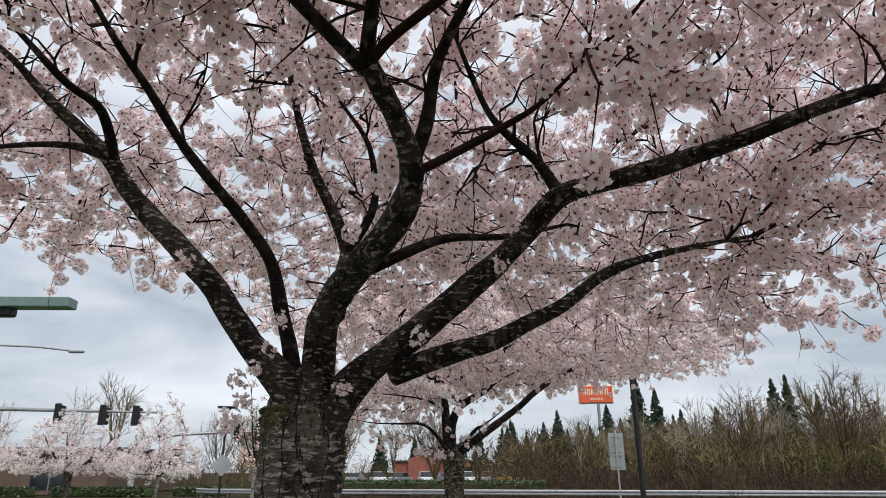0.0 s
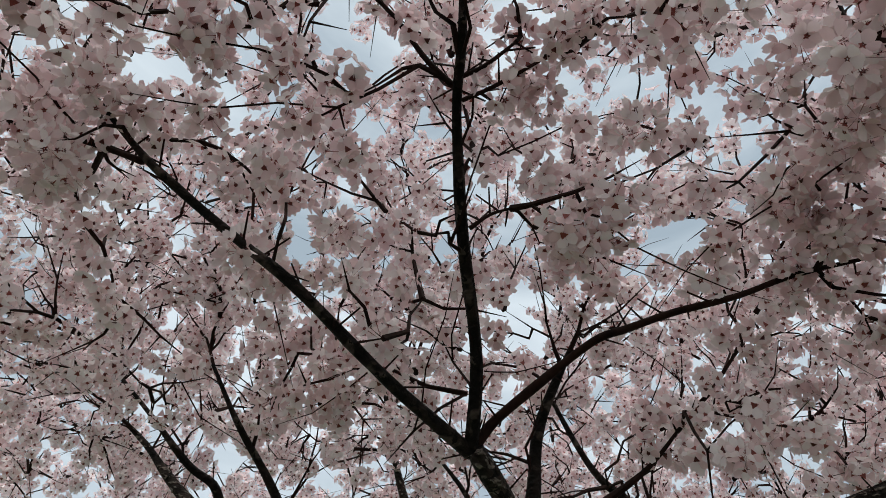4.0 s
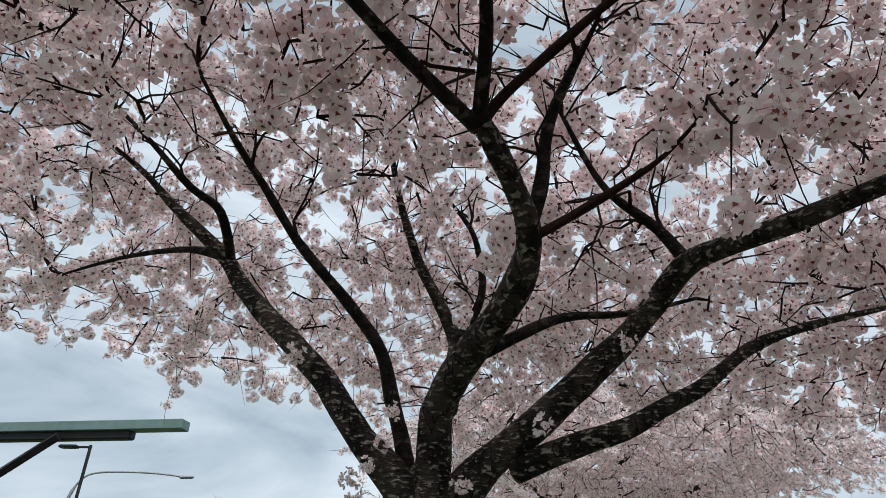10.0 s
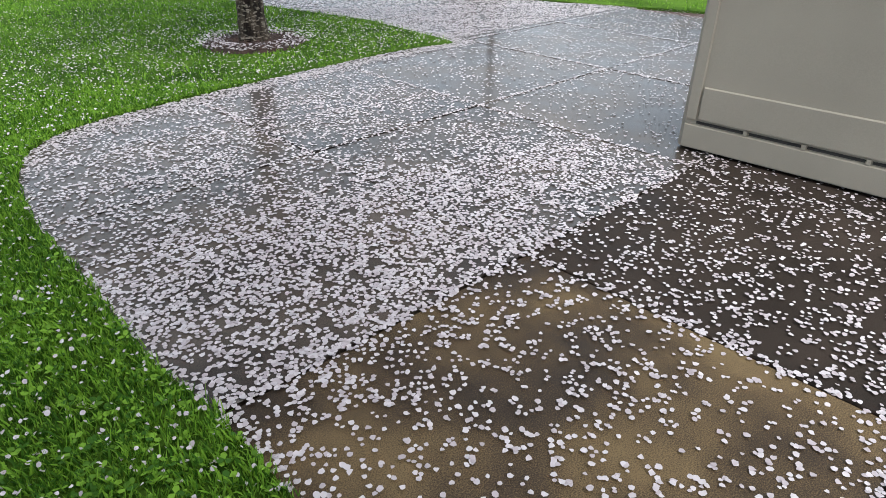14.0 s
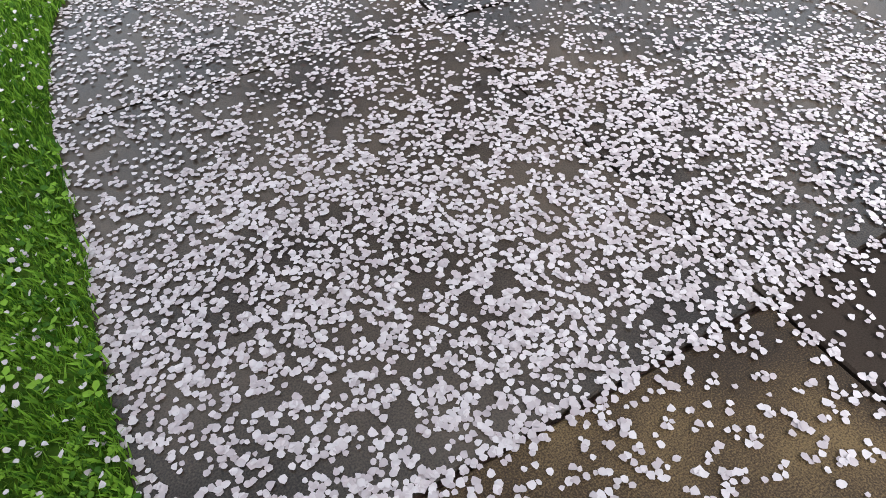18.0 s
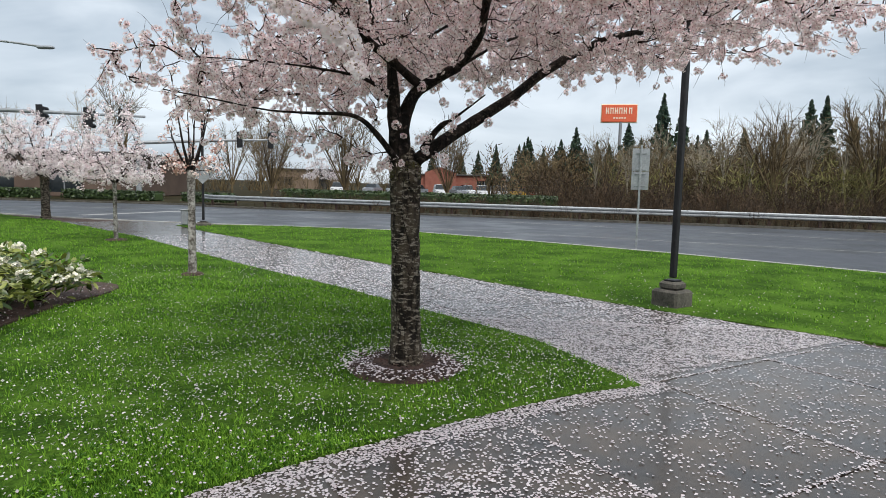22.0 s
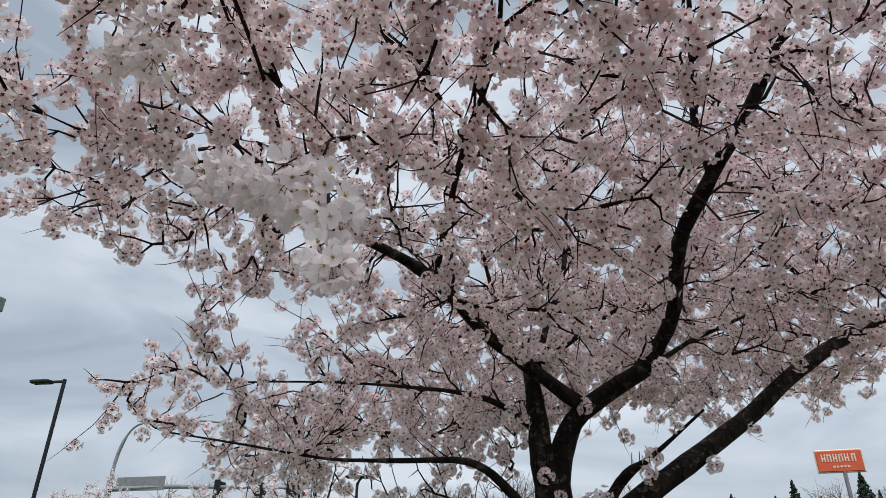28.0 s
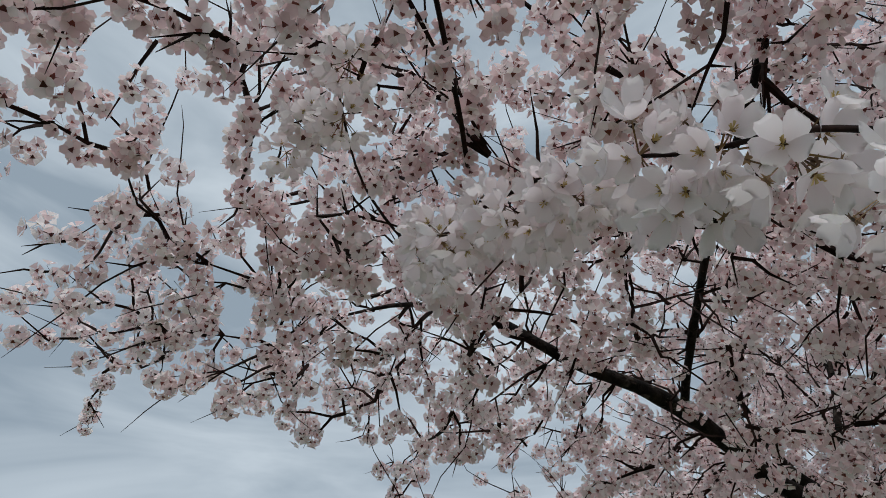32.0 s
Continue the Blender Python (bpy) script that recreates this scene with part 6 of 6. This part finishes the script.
# mixed tree line beyond the guardrail
for k in range(52):
    x = 5 + k * 1.15 + rng.uniform(-0.6, 0.6)
    far_tree(x, 62 - 0.3 * x + rng.uniform(-5, 8), int(rng.choice([1, 2, 1, 3, 3])), rng.uniform(0.55, 0.85) * (0.85 if x < 18 else 1.05), "leafless brown tree in the roadside thicket")
far_tree(26.2, 47, 0, 1.02, "large spreading leafless tree beside the guardrail")
far_tree(21.0, 50, 3, 0.95, "rounded brown leafless tree above the thicket")
far_tree(33.5, 45, 3, 1.1, "rounded brown leafless tree above the thicket")
for x, y, size in ((17.9, 68, 1.1), (20.3, 70, 1.0), (31.3, 67, 1.05), (33.2, 68, 1.1), (44, 60, 1.1), (47, 60, 1.0), (26.5, 70, 0.8), (15.5, 72, 0.85)):
    fir(x, y, size)
for k in range(34):
    fir(1 + 25 * rng.random(), 112 + rng.uniform(-8, 8), 0.45 + 0.5 * rng.random() ** 0.8)
for x in (-20, -12, -5, -1, 3):
    fir(x, 150 + rng.uniform(-8, 8), rng.uniform(0.9, 1.1))
for k in range(15):
    far_tree(13.0 + k * 1.9 + rng.uniform(-0.8, 0.8), 56 - 0.45 * k + rng.uniform(-2, 2), 2, rng.uniform(0.55, 0.85), "slender pale-barked leafless tree in the roadside thicket")
for k in range(20):
    fir(8 + 27 * rng.random(), 70 + rng.uniform(-4, 4), 0.42 + 0.4 * rng.random())
for k in range(12):
    fir(38 + k * 3.2 + rng.uniform(-1, 1), 70 - k * 1.0 + rng.uniform(-3, 3), rng.uniform(0.65, 1.0))


def brush_shape(seed, strokes):
    """A bush of fine twigs, one high: thin slivers that rise and fan out."""
    r = np.random.default_rng(seed)
    s = Shape()
    for k in range(strokes):
        a = r.uniform(0, 6.28)
        p = Vector((r.normal() * 0.12, r.normal() * 0.12, 0))
        e = Vector((math.cos(a) * r.uniform(0.05, 0.5), math.sin(a) * r.uniform(0.05, 0.5), r.uniform(0.5, 1.05)))
        m = p + e * 0.5
        sliver(s, p, m + e * 0.2, 0.010)
        for w in range(3):
            q = p + e * r.uniform(0.25, 0.8)
            sliver(s, q, q + e * 0.3 + Vector(r.normal(size=3)) * 0.13, 0.007)
    return np.array(s.v), np.array(s.f), np.zeros(len(s.f), int)


def haze_shape(seed, flecks):
    """A rounded bush of fine twig ends, one high: small flecks about a few stems."""
    r = np.random.default_rng(seed)
    s = Shape()
    for k in range(6):
        e = Vector((r.normal() * 0.16, r.normal() * 0.16, r.uniform(0.6, 0.95)))
        sliver(s, Vector((0, 0, 0)), e, 0.012)
    for k in range(flecks):
        d = r.normal(size=3)
        d /= np.linalg.norm(d)
        c = Vector(d * np.array([0.36, 0.36, 0.42]) * r.uniform(0.3, 1.05) ** 0.6) + Vector((0, 0, 0.58))
        sliver(s, c, c + (Vector((c.x, c.y, 0.25)).normalized() + Vector(r.normal(size=3)) * 0.5) * r.uniform(0.05, 0.12), 0.011)
    return np.array(s.v), np.array(s.f), np.zeros(len(s.f), int)


BRUSH = [brush_shape(s, 12) for s in range(2)] + [haze_shape(20 + s, 62) for s in range(4)]


def thicket(name, line, wide, count, tall, mats, label, seed, first=0):
    """Fine brushwood along a line."""
    rng = np.random.default_rng(seed)
    line = [Vector(p) for p in line]
    t = rng.uniform(0, len(line) - 1.001, count)
    p = np.array([tuple(line[int(q)].lerp(line[int(q) + 1], q - int(q))) for q in t])
    p = np.concatenate([p, np.zeros((count, 1)) - 0.1], 1)
    p[:, :2] += rng.normal(size=(count, 2)) * wide / 2
    turns = random_turns(rng, count, 0.15, (1, 1)) * (tall * rng.uniform(0.5, 1.1, count))[:, None, None]
    tagged(new(name, spread(BRUSH, rng.integers(first, 6, count), turns, p, name, mats)), label, "thicket", kind="stuff")


thicket("brushwood", [(-13, 43.2), (0, 40.9), (10, 38.7), (20, 36.5), (40, 32.4), (80, 24)], 1.3, 1000, 1.0, [SCRUB], "low brown brushwood behind the guardrail", 1)
thicket("thicket", [(8, 54), (20, 48), (40, 41), (80, 31)], 5.0, 800, 2.2, [SCRUB], "tangled brown thicket below the far trees", 2)
thicket("undergrowth", [(6, 62), (24, 55), (45, 47), (90, 35)], 6.0, 650, 3.2, [SCRUB], "dark undergrowth between the stems of the tree line", 6, 2)
thicket("tall_thicket", [(9, 72), (30, 62), (60, 52), (100, 40)], 9.0, 1200, 5.6, [BROWN_TWIG], "tall leafless thicket in the tree line", 3, 2)
thicket("budding_thicket", [(10, 60), (24, 50), (36, 46), (46, 43)], 6.0, 150, 4.2, [BUD], "thicket with yellow-green spring buds", 4, 2)
thicket("far_thicket", [(-90, 80), (-40, 92), (-12, 135), (12, 135), (40, 92)], 8.0, 420, 4.6, [BROWN_TWIG], "distant leafless woods behind the buildings", 5)
thicket("budding_trees", [(30, 47), (36, 45.5), (44, 43)], 3.0, 34, 6.6, [BUD], "tall shrubs with yellow-olive spring leaves", 7, 2)
young_cherry((-14.6, 64), 0.22, 1.6, (1.9, 5.4), "white flowering tree by the car park", 170, [PETAL_WHITE], 41, reach=2.2, white=True)

# ---- paving ----
pavement = setting("pavement", Shape().sheet([(-0.5, 3.0), (0.5, 3.0), (0.5, 3.5), (-0.5, 3.5)], -0.03), SOIL, "wet concrete paving slabs with recessed joints", "pavement")
slab_meshes = {}
for i, (u0, u1) in enumerate(zip(SLAB_U, SLAB_U[1:])):
    for j, (v0, v1) in enumerate(zip(SLAB_V, SLAB_V[1:])):
        c = SLAB0 + U * (u0 + u1) / 2 + V * (v0 + v1) / 2
        corners = [SLAB0 + U * (u0 + (u1 - u0) * a) + V * (v0 + (v1 - v0) * b) for a in (0, 0.5, 1) for b in (0, 0.5, 1)]
        if c.x > 9.6 or c.y < -3.9 or c.y > 28.5 or all(inside(np.array([tuple(q) for q in corners]), WEST)) or all(inside(np.array([tuple(q) for q in corners]), EAST)):
            continue
        if c.y > 9 and c.x > 6 or c.x + c.y > 17.4:
            continue
        brown = abs(u1) < 0.01 and abs(v1) < 0.01
        # slabs before the locker take the copy coloured for their dark reflections
        kind = CONCRETE_BROWN if brown else CONCRETE_SHADED if v1 < 0.01 and u1 < 3.3 and v0 > -5 else CONCRETE
        key = (kind.name, round(u1 - u0, 3), round(v1 - v0, 3))
        if key not in slab_meshes:
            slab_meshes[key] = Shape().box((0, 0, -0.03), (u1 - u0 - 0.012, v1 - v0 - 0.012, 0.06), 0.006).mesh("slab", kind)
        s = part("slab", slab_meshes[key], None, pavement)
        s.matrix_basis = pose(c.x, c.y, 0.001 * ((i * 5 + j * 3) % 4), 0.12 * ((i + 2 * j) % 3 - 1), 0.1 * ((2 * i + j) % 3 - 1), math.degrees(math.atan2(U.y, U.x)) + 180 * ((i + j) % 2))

# ---- fallen petals ----
rng = np.random.default_rng(3)


def petal_shape(seed):
    r = np.random.default_rng(seed)
    v, bend = [], r.uniform(-0.12, 0.22)
    for k in range(7):
        a = 2 * math.pi * k / 7
        q = (0.5 if k else 0.36) * r.uniform(0.74, 1.14)
        x, y = q * math.cos(a), 0.86 * q * math.sin(a)
        v.append((x, y, 0.03 + bend * 4 * y * y + r.uniform(0.0, 0.05)))
    return np.array(v), np.array([(0, k, k + 1) for k in range(1, 6)]), np.zeros(5, int)


PETALS = [petal_shape(s) for s in range(8)]


def blob(p, x, y, w, h=None):
    return np.exp(-((p[:, 0] - x) / w) ** 2 - ((p[:, 1] - y) / (h or w)) ** 2)


def off_line(p, a, b):
    """Distance of points from the stretch between a and b."""
    a, b = np.array(a), np.array(b)
    t = np.clip(((p - a) @ (b - a)) / ((b - a) @ (b - a)), 0, 1)
    return np.linalg.norm(p - (a + t[:, None] * (b - a)), axis=1)


def sprinkle(name, label, pts, z, size, tilt, seed):
    rng = np.random.default_rng(seed)
    p = np.concatenate([pts, z[:, None]], 1)
    n = len(p)
    tagged(new(name, spread(PETALS, rng.integers(0, 8, n), random_turns(rng, n, tilt, size), p, name, [FALLEN])), label, "petals", kind="stuff")
    return n


n = 420000
p = np.stack([rng.uniform(-1.2, 8.3, n), rng.uniform(1.2, 11.5, n)], 1)
local = np.stack([(p - np.array(SLAB0)) @ np.array(U), (p - np.array(SLAB0)) @ np.array(V)], 1)
edge = np.min([off_line(p, a, b) for a, b in zip(WEST[:75:2], WEST[2:77:2])], axis=0)
mottle = np.array([0.45 * noise.noise(Vector((x * 3.1, y * 3.1, 0))) + 1.0 * noise.noise(Vector((x * 15, y * 15, 4))) for x, y in p])
lu, lv = local[:, 0], local[:, 1]


def soft(x, a, b):
    """Rises from 0 at a to 1 at b."""
    t = np.clip((x - a) / (b - a), 0, 1)
    return t * t * (3 - 2 * t)


d = 0.20 + 0.80 * soft(lu, -1.9, -1.2) * (1 - soft(lu, 0.0, 0.5)) * (1 - soft(lv, 0.8, 1.45)) + 0.62 * blob(local, 0.75, 0.55, 0.55, 0.42) + 0.22 * blob(p, 0.0, 5.9, 0.7, 0.8) + 0.35 * blob(local, 0.75, 2.3, 0.3, 0.35)
d = np.where((lv < 0) & (lu < 0), 0.15 + 0.15 * np.exp(-(lv / 0.3) ** 2), d)
d = np.where((lv < 0) & (lu >= 0), 0.145 + 0.1 * blob(p, 2.6, 3.4, 0.8), d)
d = np.where((lu > 1.47) & (lv > 0.1), 0.07, d)
tip = (p - np.array((2.2, 9.0))) @ np.array(V)
d = np.where(tip > 0.15, 0.75, d)
d = d * np.clip(1.6 - 0.55 * np.hypot(np.maximum(p[:, 0] - 3.4, 0), np.maximum(2.6 - p[:, 1], 0)), 0.02, 1)
d = d * np.clip(1 + 1.5 * mottle, 0.15, 2.2)
seam = np.minimum(np.min([np.abs(local[:, 0] - u) for u in SLAB_U], axis=0), np.min([np.abs(local[:, 1] - v) for v in SLAB_V], axis=0))
d += (0.5 + 1.0 * (np.abs(lv) < 0.05) * (lu < 0.4)) * np.exp(-(seam / 0.020) ** 2) + 6.0 * np.exp(-(edge / 0.12) ** 2) * soft(p[:, 1], 5.9, 6.6) + 0.25 * np.exp(-(edge / 0.05) ** 2)
keep = (rng.random(n) < d * 1.2 * soft(p[:, 1], 1.2, 1.9)) & ~inside(p, WEST) & ~inside(p, EAST) & ~((np.abs((p - np.array((3.97, 5.18))) @ np.array((0.582, -0.813))) < 1.02) & (np.abs((p - np.array((3.97, 5.18))) @ np.array((0.813, 0.582))) < 0.56))
p = p[keep]
sprinkle("petals_on_paving", "pale pink fallen petals on the wet paving", p, 0.004 + 0.005 * rng.random(len(p)), (0.0145, 0.026), 0.18, 1)

n = 62000
t = rng.uniform(0, 1, n) ** 1.3
a = np.array([(2.3, 9.3), (-8.4, 21.4)])
p = a[0] + t[:, None] * (a[1] - a[0]) + rng.uniform(-1.6, 2.9, n)[:, None] * np.array((0.72, 0.69))
p = p[~inside(p, WEST) & ~inside(p, EAST) & (rng.random(n) < 1.0 - 0.75 * t) & (p[:, 1] > 11.4)]
sprinkle("petals_on_path", "pale fallen petals along the wet footpath", p, 0.004 + 0.005 * rng.random(len(p)), (0.024, 0.038), 0.2, 2)

n = 62000
p = np.stack([rng.uniform(-6, 3, n), rng.uniform(1.0, 15, n)], 1)
d = 0.16 + 1.5 * blob(p, 0.3, 8.2, 2.6, 2.6) + 0.7 * blob(p, 0.2, 3.4, 1.8, 2.0) + 0.7 * blob(p, -0.9, 4.8, 1.1, 1.5)
p = p[(rng.random(n) < d) & inside(p, WEST) & (np.linalg.norm(p - np.array((-0.21, 2.2)), axis=1) > 0.6) & (np.linalg.norm(p - np.array((0.1, 9.22)), axis=1) > 0.6)]
sprinkle("petals_on_lawn", "white fallen petals caught in the grass", p, 0.020 + 0.030 * rng.random(len(p)), (0.012, 0.022), 0.7, 3)
n = 9000
p = np.stack([rng.uniform(0, 9, n), rng.uniform(9, 18, n)], 1)
p = p[inside(p, EAST) & (rng.random(n) < 0.05 + 0.45 * blob(p, 3.0, 12.2, 1.8))]
sprinkle("petals_on_verge", "white fallen petals in the roadside grass", p, 0.035 + 0.02 * rng.random(len(p)), (0.016, 0.028), 0.7, 4)
p = []
for c, r, k in (((-0.21, 2.2), 0.66, 900), ((0.10, 9.22), 0.6, 1100)):
    a, s = rng.uniform(0, 6.283, k), r * rng.uniform(0.35, 1, k) ** 0.7
    p.append(np.stack([c[0] + s * np.cos(a), c[1] + s * np.sin(a)], 1))
p.append(np.stack([rng.uniform(-4.8, -3.0, 1500), rng.uniform(3.6, 12.8, 1500)], 1))
p = np.concatenate(p)
inbed = inside(p, BED) | (np.linalg.norm(p - np.array((-0.21, 2.2)), axis=1) < 0.7) | (np.linalg.norm(p - np.array((0.1, 9.22)), axis=1) < 0.7)
p = p[inbed]
sprinkle("petals_on_mulch", "white fallen petals on the dark mulch", p, 0.058 + 0.02 * rng.random(len(p)), (0.018, 0.03), 0.4, 5)

# ---- grass ----


def tuft(seed, blades):
    r = np.random.default_rng(seed)
    v, f = [], []
    for k in range(blades):
        a, lean, h, w = r.uniform(0, 6.28), r.uniform(0.05, 0.6), r.uniform(0.4, 1.1), r.uniform(0.05, 0.09)
        o = r.uniform(-0.45, 0.45, 2)
        dx, dy = math.cos(a), math.sin(a)
        i = len(v)
        v += [(o[0] - dy * w, o[1] + dx * w, 0), (o[0] + dy * w, o[1] - dx * w, 0), (o[0] + dx * lean * 0.4 + dy * w * 0.7, o[1] + dy * lean * 0.4 - dx * w * 0.7, h * 0.62), (o[0] + dx * lean, o[1] + dy * lean, h)]
        f += [(i, i + 1, i + 2), (i, i + 2, i + 3)]
    return np.array(v), np.array(f), np.zeros(len(f), int)


TUFTS = [tuft(s, 7) for s in range(10)]
THIN = [tuft(60 + s, 5) for s in range(6)]


def turf(name, label, box, count, outline, size, kinds, seed, weight=None, skip=()):
    rng = np.random.default_rng(seed)
    p = np.stack([rng.uniform(box[0], box[1], count), rng.uniform(box[2], box[3], count)], 1)
    ok = inside(p, outline)
    for c, r in skip:
        ok &= np.linalg.norm(p - np.array(c), axis=1) > r * rng.uniform(0.85, 1.1, count)
    if weight is not None:
        ok &= rng.random(count) < weight(p)
    p = p[ok & ~inside(p, BED)]
    me = spread(kinds, rng.integers(0, len(kinds), len(p)), random_turns(rng, len(p), 0.3, size), np.concatenate([p, np.full((len(p), 1), 0.008)], 1), name, [GRASS])
    tagged(new(name, me), label, "grass", kind="stuff")
    return len(p)


RINGS = [((-0.21, 2.2), 0.58), ((0.1, 9.22), 0.5), ((-8.7, 19.4), 0.25), ((-4.2, 14.15), 0.17)]


def clover(seed):
    """Three rounded leaflets and a short stem."""
    r = np.random.default_rng(seed)
    v, f = [(0, 0, 0), (0.06, 0, 0), (0, 0, 0.9)], [(0, 1, 2)]
    for k in range(3):
        a = 2.094 * k + r.uniform(-0.3, 0.3)
        o, tilt = len(v), r.uniform(0.0, 0.35)
        for x, y in ((0, 0), (0.4, -0.34), (0.8, -0.2), (0.8, 0.2), (0.4, 0.34)):
            v.append((x * math.cos(a) - y * math.sin(a), x * math.sin(a) + y * math.cos(a), 0.9 + tilt * x))
        f += [(o, o + 1, o + 2), (o, o + 2, o + 3), (o, o + 3, o + 4)]
    return np.array(v), np.array(f), np.zeros(len(f), int)


CLOVER = [clover(s) for s in range(6)]


def by_the_edge(p):
    return np.clip(1.25 - np.min([off_line(p, a, b) for a, b in zip(WEST[5:75:3], WEST[8:78:3])], axis=0) / 1.1, 0.2, 1)


turf("grass_near", "short bright green grass blades along the paving", (-1.6, 1.7, 1.2, 7.6), 60000, WEST, (0.024, 0.052), TUFTS, 11, by_the_edge, RINGS)
turf("clover_near", "clover leaves scattered in the lawn", (-1.6, 1.7, 1.2, 7.6), 14000, WEST, (0.016, 0.030), CLOVER, 15,
                  lambda p: by_the_edge(p) * np.array([max(0.05, 0.5 + 1.5 * noise.noise(Vector((x * 2.4, y * 2.4, 7)))) for x, y in p]), RINGS)
turf("grass_lawn", "bright green mown grass", (-4.6, 2.6, 1.0, 13.5), 18000, WEST, (0.034, 0.06), THIN, 12, None, RINGS)
turf("grass_far", "mown grass further off", (-16, 2, 12, 27), 13000, WEST, (0.045, 0.075), THIN, 13, None, RINGS)
turf("grass_verge", "mown grass strip by the road", (-9.9, 12, 7, 26), 16000, EAST, (0.035, 0.065), THIN, 14)
